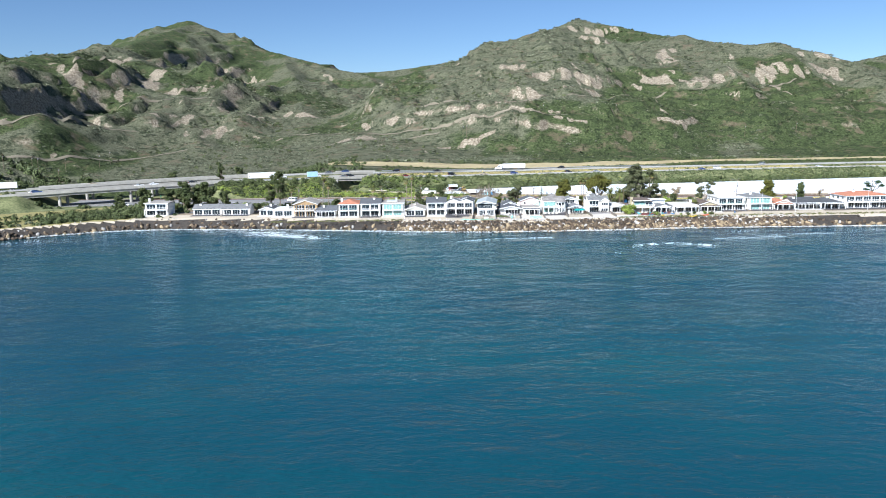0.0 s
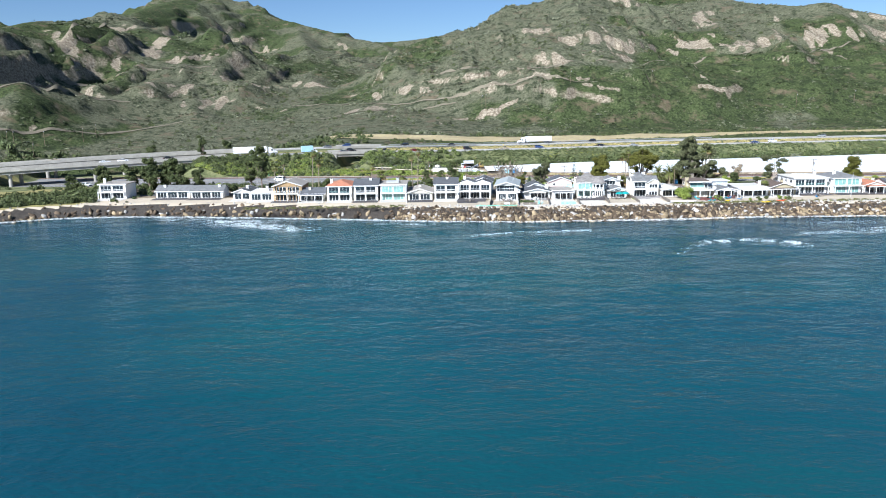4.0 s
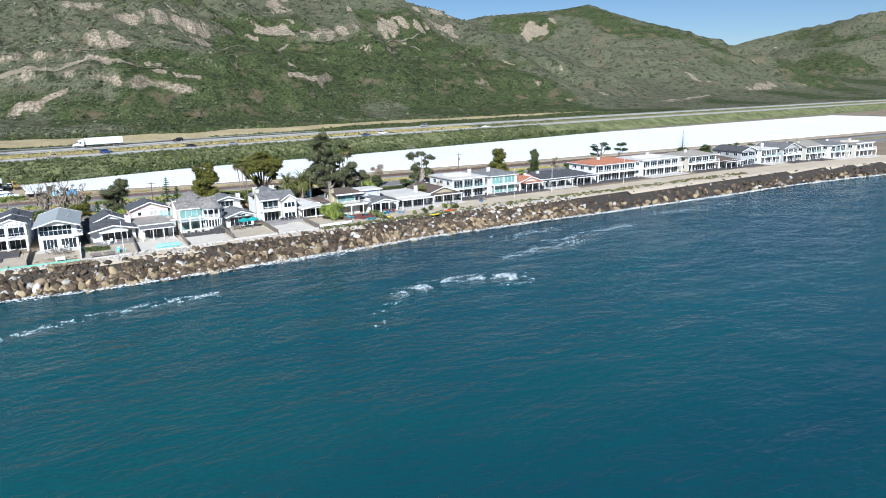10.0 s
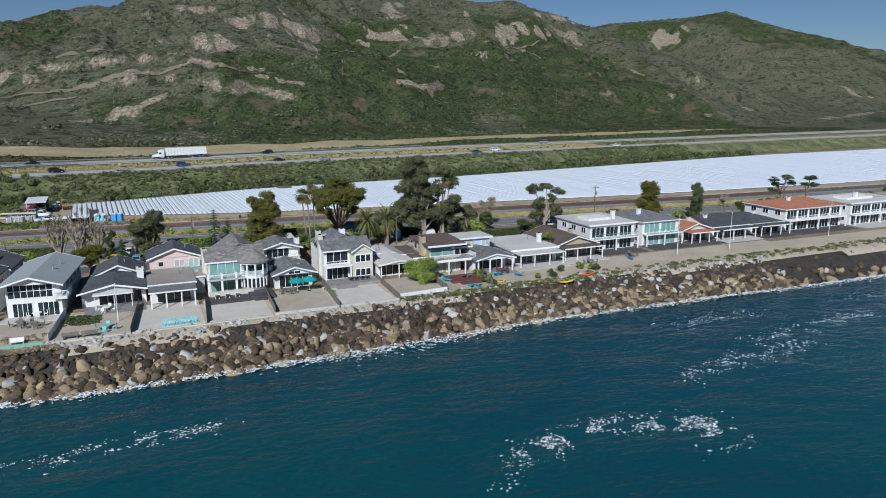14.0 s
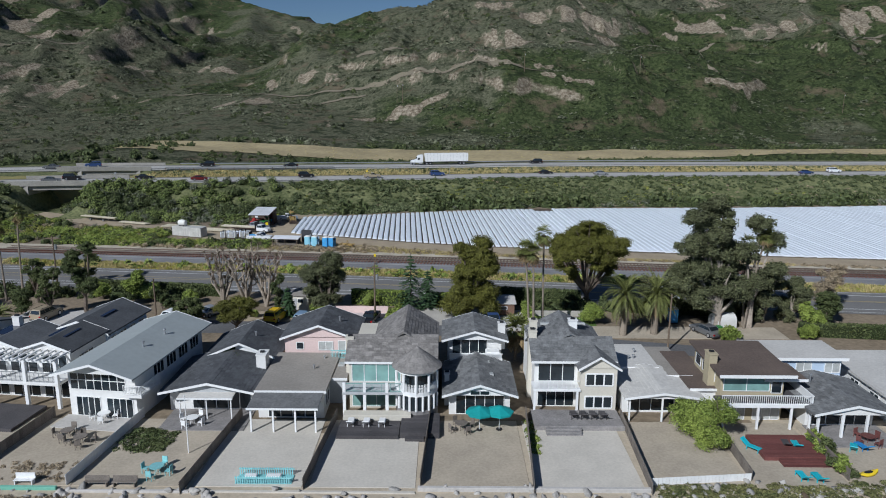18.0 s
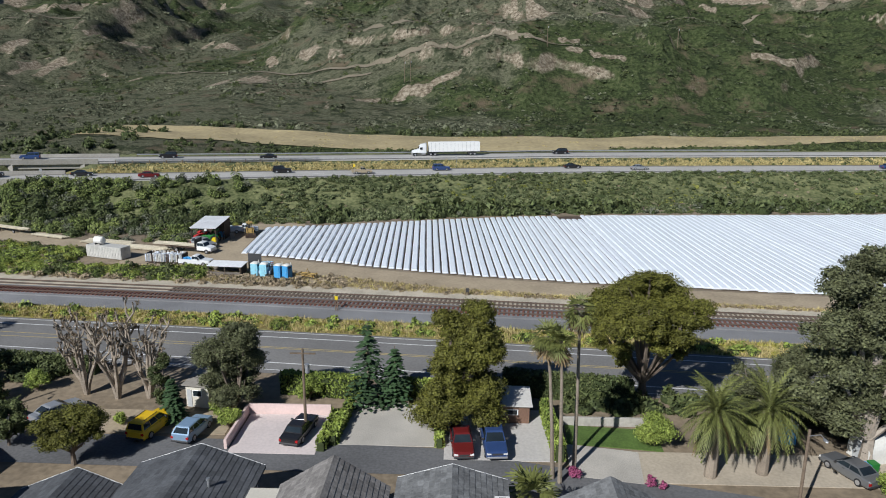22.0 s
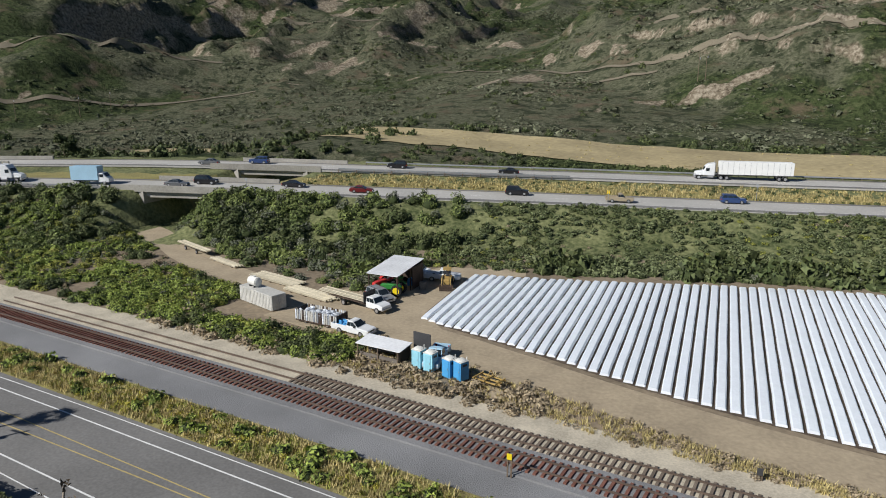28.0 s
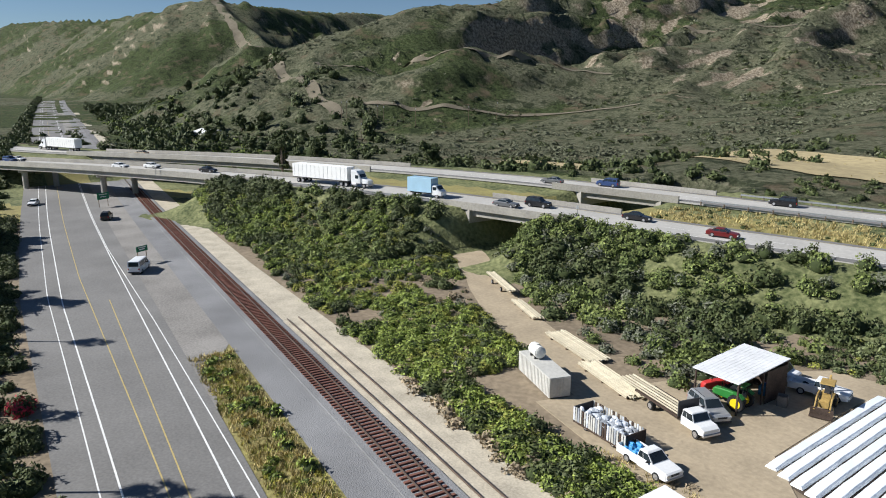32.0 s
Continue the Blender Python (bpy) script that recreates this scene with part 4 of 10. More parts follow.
# ---------------------------------------------------------------- plants
def leaf_ball(seed, n, size, flat=0.0, low=-0.15, shell=0.72):
    """Leaf blades round a lumpy ball, radius 1."""
    r = np.random.RandomState(seed)
    d = r.normal(size=(n * 2, 3))
    d /= np.linalg.norm(d, axis=1)[:, None]
    d = d[d[:, 2] > low][:n]
    n = len(d)
    lump = 0.8 + 0.28 * np.sin(d[:, 0] * 4.1 + seed) * np.cos(d[:, 1] * 3.7 + 2 * seed) + 0.1 * np.sin(d[:, 2] * 7 + seed)
    c = d * (lump * r.uniform(shell, 1.0, n))[:, None]
    nrm = d + r.normal(size=(n, 3)) * 0.55
    nrm /= np.linalg.norm(nrm, axis=1)[:, None]
    a = np.cross(nrm, r.normal(size=(n, 3)))
    a /= np.linalg.norm(a, axis=1)[:, None]
    b = np.cross(nrm, a)
    s = size * r.uniform(0.6, 1.25, n)[:, None]
    q = np.stack([c - a * s, c + a * s * 0.7 - b * s * 0.6, c + a * s * 0.7 + b * s * 0.6], 1)
    return q.reshape(-1, 3), np.arange(n * 3).reshape(n, 3)


def lump_ball(seed):
    r = np.random.RandomState(seed)
    V = IV * (1 + 0.35 * (r.rand(len(IV)) - 0.5))[:, None]
    return V * (1, 1, 0.75), IF


# fill inside bushes and hedges; its dark colour stands in for shade between leaves
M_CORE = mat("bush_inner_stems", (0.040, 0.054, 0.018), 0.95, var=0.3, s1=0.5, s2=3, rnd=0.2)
M_L1 = mat("bright_green_leaves", (0.155, 0.220, 0.040), 0.7, var=0.3, s1=0.25, s2=2, bump=0, c2=(0.240, 0.290, 0.060), rnd=0.45)
M_L2 = mat("dark_green_leaves", (0.062, 0.092, 0.029), 0.7, var=0.3, s1=0.2, s2=2, bump=0, c2=(0.090, 0.104, 0.037), rnd=0.45)
M_L3 = mat("sage_grey_leaves", (0.15, 0.16, 0.11), 0.8, var=0.3, s1=0.2, s2=2, bump=0, rnd=0.4)
M_L4 = mat("olive_tree_leaves", (0.104, 0.112, 0.052), 0.7, var=0.3, s1=0.3, s2=2, bump=0, rnd=0.5)
M_L5 = mat("yellow_weed_leaves", (0.42, 0.38, 0.07), 0.85, var=0.35, s1=0.3, s2=2, bump=0, rnd=0.4)
M_L6 = mat("golden_crown_leaves", (0.116, 0.116, 0.020), 0.7, var=0.3, s1=0.3, s2=2, bump=0, rnd=0.45)
M_HB = mat("hillside_shrub_leaves", (0.098, 0.112, 0.062), 0.9, var=0.35, s1=0.04, s2=0.6, bump=0.6, dist=0.3, c2=(0.155, 0.160, 0.104), rnd=0.4)
M_L8 = mat("mid_green_leaves", (0.115, 0.165, 0.044), 0.7, var=0.3, s1=0.22, s2=2, bump=0, c2=(0.175, 0.205, 0.060), rnd=0.45)
M_BANK = mat("grey_green_bank_leaves", (0.105, 0.135, 0.055), 0.75, var=0.3, s1=0.2, s2=2, bump=0, c2=(0.160, 0.180, 0.085), rnd=0.4)
M_HG = mat("hillside_green_leaves", (0.042, 0.058, 0.024), 0.9, var=0.35, s1=0.04, s2=0.6, bump=0.6, dist=0.3, c2=(0.072, 0.088, 0.038), rnd=0.4)
M_L7 = mat("yellow_green_leaves", (0.23, 0.27, 0.045), 0.75, var=0.3, s1=0.25, s2=2, bump=0, c2=(0.27, 0.27, 0.06), rnd=0.4)
M_STRAW = mat("golden_dry_grass_blades", (0.46, 0.38, 0.17), 0.9, var=0.3, s1=0.2, s2=2, bump=0, rnd=0.4)
M_FLOWER = mat("red_flowers", (0.42, 0.03, 0.05), 0.7, var=0.3, s1=1, s2=6, bump=0, rnd=0.4)
M_DRYB = mat("dry_brush", (0.33, 0.265, 0.175), 0.9, var=0.3, s1=0.3, s2=2, bump=0, rnd=0.35)

BUSH = [leaf_ball(s, 250, 0.13) for s in range(4)]
BUSHC = [leaf_ball(s + 20, 64, 0.25) for s in range(3)]
LUMP = [lump_ball(s) for s in range(5)]


def bushes(name, x, y, s, squat, material, label, cheap=False, core=True, sink=0.12, category="bushes"):
    z = height(x, y)
    n = len(x)
    r = np.random.RandomState(n)
    P = np.stack([x, y, z + s * sink], 1)
    S = np.stack([s, s * r.uniform(0.8, 1.2, n), s * squat * r.uniform(0.8, 1.25, n)], 1)
    ob = scatter(name, BUSHC if cheap else BUSH, P, S, spin_z(r, n), material, label, category)
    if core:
        # solid lump under the leaves, coloured dark as the shade in their gaps
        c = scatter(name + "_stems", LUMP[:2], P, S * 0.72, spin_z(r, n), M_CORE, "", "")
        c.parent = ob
    return ob


def plants():
    r = np.random.RandomState(12)

    def spread(n, x0, x1, lo, hi, keep=None):
        x = r.uniform(x0, x1, n)
        u = r.rand(n)
        y = lo(x) + (hi(x) - lo(x)) * u
        m = hi(x) > lo(x)
        if keep is not None:
            m = m & keep(x, y)
        return x[m], y[m]
    yard_free = lambda x, y: ~((x > 11) & (x < 34) & (y > 99.5) & (y < 131)) & ~((x > -3) & (x < 12) & (y > 99.5) & (y < 116.5)) & (np.abs(x + 43) + np.abs(y - 134) > 5)
    clear = lambda x, y: ((x < -53) | (np.abs(y - dirt_y(x) - 1.0) > 4.4)) & yard_free(x, y)
    # scrub between the railway and the farm track
    for n, m, a, b, lb in ((820, M_L1, 0.6, 1.5, "bright green scrub between railway and farm track"), (520, M_L7, 0.5, 1.3, "yellow-green scrub between railway and farm track"), (260, M_L2, 0.7, 1.7, "dark green bushes between railway and farm track"), (170, M_L3, 0.5, 1.2, "grey-green sage between railway and farm track"), (150, M_DRYB, 0.4, 1.0, "dry brown brush between railway and farm track")):
        x, y = spread(n * 2, -112, 22, off(rail, 7.6), lambda x: np.minimum(dirt_y(x) - 3.6, fwy(x) - 6), clear)
        keep = vnoise(x / 9 + a * 50, y / 9, 300) > 0.45
        x, y = x[keep], y[keep]
        bushes("scrub", x, y, r.uniform(a, b, len(x)), 0.8, m, lb)
    x, y = spread(240, -10, 45, off(rail, 6.3), off(rail, 11.5), clear)
    bushes("dry_scrub", x, y, r.uniform(0.4, 1.1, len(x)), 0.7, M_DRYB, "dry brown brush along the railway bank", True, False)
    x, y = spread(750, 20, 230, off(rail, 6.6), off(field_front, -7.4))
    bushes("dry_brush", x, y, r.uniform(0.25, 0.75, len(x)), 0.6, M_DRYB, "dry grey-brown brush beside the farm road", True, False)
    x, y = spread(70, 72, 95, lambda x: x * 0 + 53.4, lambda x: x * 0 + 56.8)
    bushes("verge_bushes", x, y, r.uniform(0.6, 1.5, len(x)), 0.9, M_L2, "dark green bushes under the trees beside the road", True)
    # thicket by the freeway and yard
    x, y = spread(800, -112, 14, off(dirt_y, 4.5), off(fwy, -0.8), clear)
    k = vnoise(x / 11, y / 9, 331) > 0.6
    bushes("thicket", x[k], y[k], r.uniform(1.0, 2.5, k.sum()), 0.95, M_L2, "dense dark green thicket below the freeway")
    bushes("thicket", x[~k], y[~k], r.uniform(0.8, 2.1, (~k).sum()), 0.95, M_L8, "leafy mid-green thicket below the freeway")
    x, y = spread(420, -115, -48, lambda x: np.maximum(rail(x) + 9, fwy(x) - 26), off(fwy, -1.0), clear)
    k = vnoise(x / 9, y / 9, 333) > 0.55
    bushes("thicket", x[k], y[k], r.uniform(1.0, 2.3, k.sum()), 0.95, M_L2, "dense dark green thicket beside the bridge")
    bushes("thicket", x[~k], y[~k], r.uniform(0.8, 2.0, (~k).sum()), 0.95, M_L8, "leafy mid-green thicket beside the bridge")
    x, y = spread(140, -110, 16, off(dirt_y, 5), off(fwy, -1.5), clear)
    bushes("sage", x, y, r.uniform(0.9, 1.9, len(x)), 0.9, M_L3, "grey-green sage bushes below the freeway")
    # embankment over the field
    for n, m, a, b, lb in ((2100, M_BANK, 0.45, 1.1, "low green plants covering the freeway bank"), (1500, M_L2, 0.45, 1.1, "darker green plants on the freeway bank"), (420, M_L7, 0.35, 0.8, "yellow-green weeds on the freeway bank"), (260, M_DRYB, 0.3, 0.7, "dry reddish brush on the freeway bank")):
        x, y = spread(n * 2, 14, 300, off(field_back, 3.5), off(fwy, -0.6), yard_free)
        keep = vnoise(x / 14 + a * 90 + b * 31, y / 9, 310) > (0.18 if n > 2000 else 0.47)
        x, y = x[keep], y[keep]
        bushes("bank_plants", x, y, r.uniform(a, b, len(x)), 0.7, m, lb, True, n > 2000)
    x, y = spread(780, 31, 330, off(field_back, 3.6), off(field_back, 9.5))
    k = vnoise(x / 9, x * 0 + 0.5, 361) > 0.38
    x, y = x[k], y[k]
    bushes("bank_bushes", x, y, r.uniform(1.1, 2.9, len(x)), 0.95, M_L2, "dark bushes along the foot of the freeway bank", True)
    x, y = spread(230, 34, 58, off(field_back, 3.6), off(field_back, 13))
    bushes("bank_plants", x, y, r.uniform(0.6, 1.4, len(x)), 0.8, M_BANK, "low green plants at the foot of the freeway bank", True)
    x, y = spread(110, 60, 260, off(field_back, 3.4), off(field_back, 9))
    bushes("bank_sage", x, y, r.uniform(0.9, 1.8, len(x)), 0.9, M_L3, "grey twiggy bushes along the foot of the bank", True)
    # weeds between road and rails, yards' backs
    x, y = spread(1500, -22, 230, off(rail, -10.5), off(rail, -6.6))
    keep = vnoise(x / 6, y / 5, 320) > 0.5
    x, y = x[keep], y[keep]
    bushes("weeds", x, y, r.uniform(0.16, 0.45, len(x)), 0.8, M_L5, "yellow flowering weeds between road and railway", True, False)
    x, y = spread(170, -22, 120, off(rail, -10.3), off(rail, -6.6))
    bushes("green_weeds", x, y, r.uniform(0.5, 1.15, len(x)), 0.8, M_L1, "green bushy weeds between road and railway", True)
    x, y = spread(620, -1300, -25, off(rail, -36), off(rail, -31.5))
    bushes("roadside_bushes", x, y, r.uniform(0.8, 2.2, len(x)) * (1 + np.clip(-x - 150, 0, 500) / 500), 0.95, M_L2, "dark bushes along the seaward edge of the road", True)
    # freeway median and the slope above
    x, y = spread(420, -30, 330, off(fwy, 13.5), off(fwy, 26.5))
    bushes("median_shrubs", x, y, r.uniform(0.3, 0.9, len(x)), 0.7, M_L2, "low shrubs in the dry freeway median", True)
    x, y = spread(900, -30, 420, off(fwy, 44), lambda x: hay_lo(x) - 1)
    bushes("terrace_shrubs", x, y, r.uniform(0.6, 1.5, len(x)), 0.8, M_L2, "dark shrubs on the slope above the freeway", True)
    x, y = spread(700, -420, -40, off(fwy, 45), lambda x: np.maximum(fwy(x) + 110, 215))
    bushes("valley_bushes", x, y, r.uniform(1.0, 3.0, len(x)), 0.9, M_L2, "dark trees and bushes on the valley floor", True)
    # seaward side of the road near the end, and the valley beyond the bridge
    x = r.uniform(-125, 22, 230)
    y = rail(x) + np.interp(x, [-900, -60, 20], [-31, -27, -23.2]) - r.uniform(1.0, 5.5, 230)
    bushes("roadside_hedge", x, y, r.uniform(0.7, 1.9, 230), 0.95, M_L2, "dark untrimmed hedge along the coast road")
    x, y = np.array([-19.5, -21, -20.4]), np.array([63.0, 63.4, 62.4])
    bushes("red_flowering_bush", x, y, np.array([1.3, 1.1, 1.0]), 0.9, M_FLOWER, "red flowering bush beside the coast road")
    x = r.uniform(-900, -215, 760)
    y = rail(x) + 16 + r.rand(760) ** 1.3 * 120
    k = (fbm(x / 30, y / 30, 351, 2) > 0.44) & ((np.abs(y - fwy(x) - 20) > 34))
    x, y = x[k], y[k]
    bushes("valley_trees", x, y, r.uniform(1.8, 5.2, len(x)), 1.1, M_L2, "dark trees scattered over the valley floor", True)
    x = r.uniform(-640, -225, 260)
    y = rail(x) + r.uniform(14, 60, 260)
    k = np.abs(y - fwy(x) - 20) > 30
    bushes("valley_scrub", x[k], y[k], r.uniform(0.8, 2.6, k.sum()), 0.9, M_L1, "green scrub between railway and valley road", True)
    # headland beside the last houses
    x = r.uniform(-330, -104, 330)
    y = shore(x) + 6 + r.rand(330) * 42
    bushes("headland_bushes", x, y, r.uniform(0.7, 2.4, 330), 0.9, M_L2, "dark bushes on the low headland beyond the houses", True)
    x = r.uniform(-330, -104, 160)
    y = shore(x) + 5 + r.rand(160) * 40
    bushes("headland_sage", x, y, r.uniform(0.5, 1.4, 160), 0.8, M_L3, "grey-green sage on the low headland", True)
    # grove between the headland and the last house
    x = r.uniform(-152, -121, 150)
    y = shore(x) + 9 + r.rand(150) * 26
    bushes("grove_bushes", x, y, r.uniform(1.2, 3.2, 150), 1.0, M_L2, "dense dark bushes between headland and last house")
    # hillsides
    n = 150000
    x = r.uniform(-900, 900, n)
    y = 225 + (r.rand(n) ** 1.8) * 850
    inside = (np.abs(x - 60) < 220 + (y - 230) * 0.75) | ((x < -150) & (y < 620) & (r.rand(n) < 0.5))
    x, y = x[inside], y[inside]
    green = lush(x, y)
    m = (fbm(x / 26, y / 26, 44, 3) + 0.10 * green > 0.47) & ((y > hay_hi(x) + 3) | (x < -165) | (x > 430)) & (y > fwy(x) + 62) & (bare_earth(x, y) < 0.35)
    x, y, green = x[m], y[m], green[m]
    z = height(x, y)
    n = len(x)
    s = (r.uniform(0.45, 1.0, n) ** 2 * 1.35 + 1.3 * (r.rand(n) < 0.06)) * (1 + (y - 230) / 800)
    clump = [leaf_ball(k + 60, 17, 0.46, low=-0.05, shell=0.55) for k in range(5)]
    P, S, R = np.stack([x, y, z + 0.02 * s], 1), np.stack([s * r.uniform(0.8, 1.4, n), s, s * r.uniform(0.5, 0.85, n)], 1), spin_z(r, n)
    k = green + r.normal(size=n) * 0.3 > 0.6
    scatter("hill_shrubs", clump, P[k], S[k], R[k], M_HG, "dense green chaparral shrubs on the hillsides", "shrubs")
    scatter("hill_sage", clump, P[~k], S[~k], R[~k], M_HB, "grey-green sage scattered over the dry hillsides", "shrubs")
    # single dark shrubs on the lower slopes
    x, y = r.uniform(-260, 420, 1500), 236 + r.rand(1500) ** 1.2 * 330
    k = (y > hay_hi(x) + 4) & (fbm(x / 38, y / 16, 371, 2) > 0.5) & (bare_earth(x, y) < 0.3)
    x, y = x[k], y[k]
    bushes("slope_bushes", x, y, r.uniform(0.8, 2.0, len(x)) * (1 + (y - 236) / 700), 0.8, M_L2, "dark rounded bushes dotted over the lower slopes", True, False)
    x, y = r.uniform(-140, 330, 420), np.floor(r.rand(420) * 5) / 5 + 0.1
    y = hay_lo(x) + (hay_hi(x) - hay_lo(x)) * y + r.normal(size=420) * 0.3
    s = r.uniform(0.25, 0.5, 420)
    scatter("hay_clumps", [leaf_ball(k + 70, 16, 0.45, low=-0.05) for k in range(3)], np.stack([x, y, height(x, y) + 0.25], 1), np.stack([s * 1.5, s, s * 0.7], 1), spin_z(r, 420), M_STRAW, "pale clumps of cut hay in rows on the stubble", "hay")
    x, y = r.uniform(-160, 420, 260), r.uniform(0, 1, 260)
    yy = hay_hi(x) + 1.5 + y * 8
    bushes("hedgerow", x, yy, r.uniform(0.8, 2.2, 260), 0.9, M_L2, "dark bushes along the upper edge of the hay field", True)


# ---- tufts of dry grass between road and rails and by the farm road
def tuft(seed):
    r = np.random.RandomState(seed)
    V, F = [], []
    for k in range(11):
        a, l = r.uniform(0, 6.28), r.uniform(0.5, 1.0)
        o = np.array([r.normal() * 0.25, r.normal() * 0.25, 0])
        d = np.array([math.cos(a) * 0.5, math.sin(a) * 0.5, 1.0]) * l
        w = np.array([-math.sin(a), math.cos(a), 0]) * 0.07
        V += [o - w, o + w, o + d]
        F.append((3 * k, 3 * k + 1, 3 * k + 2))
    return np.array(V), np.array(F)


def grass():
    r = np.random.RandomState(77)
    T = [tuft(k) for k in range(4)]
    for x0, x1, lo, hi, n, m, lb in ((-24, 230, off(rail, -10.7), off(rail, -6.3), 7500, M_STRAW, "golden dry grass between road and railway"), (-24, 150, off(rail, -10.7), off(rail, -6.3), 1500, M_L7, "green-yellow grass between road and railway"), (15, 200, off(rail, 7.0), off(field_front, -7.8), 3200, M_STRAW, "pale dry grass on the bank beside the farm road"), (-30, 260, off(fwy, 13.2), off(fwy, 27.5), 3800, M_STRAW, "golden dry grass in the freeway median")):
        x = r.uniform(x0, x1, n)
        y = lo(x) + (hi(x) - lo(x)) * r.rand(n)
        k = hi(x) > lo(x)
        x, y = x[k], y[k]
        n = len(x)
        s = r.uniform(0.3, 0.75, n) * (1.5 if x1 == 260 else 1)
        scatter("grass", T, np.stack([x, y, height(x, y)], 1), np.stack([s, s, s * 0.9], 1), spin_z(r, n), m, lb, "grass")


plants()
grass()


# ---- dirt tracks cut along the hillsides
M_TRACK = mat("dusty_hill_track", (0.18, 0.155, 0.11), 0.95, var=0.25, s1=0.1, s2=2, rnd=0)


def hill_track(pts, half, label):
    """A graded track through a few plan points, lying on the slope."""
    P = (HILL_X, HILL_Y) + (np.array(pts, float) - (HILL_X, HILL_Y)) * HILL_SCALE
    d = np.concatenate([[0], np.cumsum(np.hypot(*np.diff(P, axis=0).T))])
    u = np.arange(0, d[-1], 3.0)
    c = np.stack([np.interp(u, d, P[:, k]) for k in (0, 1)], 1)
    for _ in range(3):
        c = np.stack([np.convolve(np.pad(c[:, k], 4, "edge"), np.ones(9) / 9, "valid") for k in (0, 1)], 1)
    c = c + ((vnoise(u / 14, u * 0 + 0.5, 12) - 0.5) * 1.2)[:, None]
    t = np.gradient(c, axis=0)
    t /= np.hypot(t[:, 0], t[:, 1])[:, None] + 1e-9
    q = np.stack([-t[:, 1], t[:, 0]], 1)
    w = half * (0.75 + 0.5 * vnoise(u / 9, u * 0 + 2.5, 13))
    R = np.stack([c + q * (w * k)[:, None] for k in (-1, 0, 1)], 1).reshape(-1, 2)
    V = np.column_stack([R, height(R[:, 0], R[:, 1]) + 0.5])
    F = []
    for k in range(len(u) - 1):
        F += [(3 * k, 3 * k + 3, 3 * k + 4, 3 * k + 1), (3 * k + 1, 3 * k + 4, 3 * k + 5, 3 * k + 2)]
    tagged(ob_from("dirt_track", V, F, M_TRACK, None, True), label, "dirt track", kind="structure")


hill_track([(-340, 222), (-314, 250), (-291, 275), (-275, 304), (-266, 336), (-255, 360), (-235, 372)], 1.3, "pale dirt track round the foot of the western spur")
hill_track([(-326, 424), (-309, 470), (-266, 499), (-227, 545)], 1.6, "pale dirt track along a bench of the western mountain")
hill_track([(-392, 560), (-384, 624), (-374, 700)], 1.6, "pale dirt track high on the western mountain")
hill_track([(61, 362), (94, 358), (147, 377), (200, 415), (262, 421), (334, 441), (385, 457)], 1.5, "pale dirt track below the bare scarps")
hill_track([(-4, 401), (23, 385), (52, 367)], 1.6, "pale dirt track over the saddle")
hill_track([(-278, 212), (-255, 233), (-236, 260), (-227, 275), (-215, 300), (-200, 322), (-180, 335)], 1.3, "pale dirt track winding up the valley side")
hill_track([(-129, 412), (-96, 400), (-59, 382), (-24, 361), (3, 344), (60, 330), (120, 322)], 1.3, "pale dirt track across the lower bench")
hill_track([(-95, 345), (-55, 334), (-34, 338), (-6, 336), (21, 331)], 1.1, "pale dirt track above the hay field")
hill_track([(-262, 208), (-296, 209), (-334, 211), (-360, 215), (-427, 232)], 3.2, "broad bare service track up the spur")
hill_track([(-875, 402), (-927, 406), (-987, 408), (-1069, 415), (-1120, 420)], 6.0, "broad cleared strip up the far hill")


# ---------------------------------------------------------------- trees
M_BARK = mat("grey_bark", (0.17, 0.135, 0.105), 0.9, var=0.3, s1=0.8, s2=8, bump=0.6)
M_BARKP = mat("pale_smooth_bark", (0.34, 0.29, 0.235), 0.85, var=0.25, s1=0.8, s2=7, bump=0.4)
M_PALMT = mat("palm_trunk_bark", (0.24, 0.20, 0.155), 0.95, var=0.25, s1=1.0, s2=10, bump=0.8)
M_FROND = mat("palm_frond_green", (0.135, 0.148, 0.042), 0.6, var=0.3, s1=0.8, s2=4, bump=0, rnd=0.35)
M_FROND2 = mat("dry_palm_frond", (0.25, 0.18, 0.09), 0.9, var=0.25, s1=0.8, s2=4, bump=0, rnd=0.25)
M_CONIF = mat("conifer_needles", (0.045, 0.085, 0.034), 0.8, var=0.3, s1=0.5, s2=4, bump=0, rnd=0.4)


def crown_mesh(seed, blobs, leaf, density):
    r = np.random.RandomState(seed)
    Vs, Fs, n = [], [], 0
    small = []
    for bx, by, bz, rx, rz in blobs:                  # every clump of the crown is a handful of uneven tufts
        for q in range(10):
            d = r.normal(size=3)
            d /= np.linalg.norm(d)
            f = r.uniform(0.44, 0.66)
            small.append((bx + d[0] * rx * 0.55, by + d[1] * rx * 0.55, bz + d[2] * rz * 0.55, rx * f, rz * f * r.uniform(0.75, 1.0)))
    for bx, by, bz, rx, rz in small:
        k = int(density * rx * rz * 9)
        v, f = leaf_ball(r.randint(9999), max(k, 9), 0.58 * leaf / rx, low=-0.75, shell=0.45)
        v = v * (rx, rx, rz) + (bx, by, bz)
        Vs.append(v)
        Fs.append(f + n)
        n += len(v)
    return np.concatenate(Vs), np.concatenate(Fs)


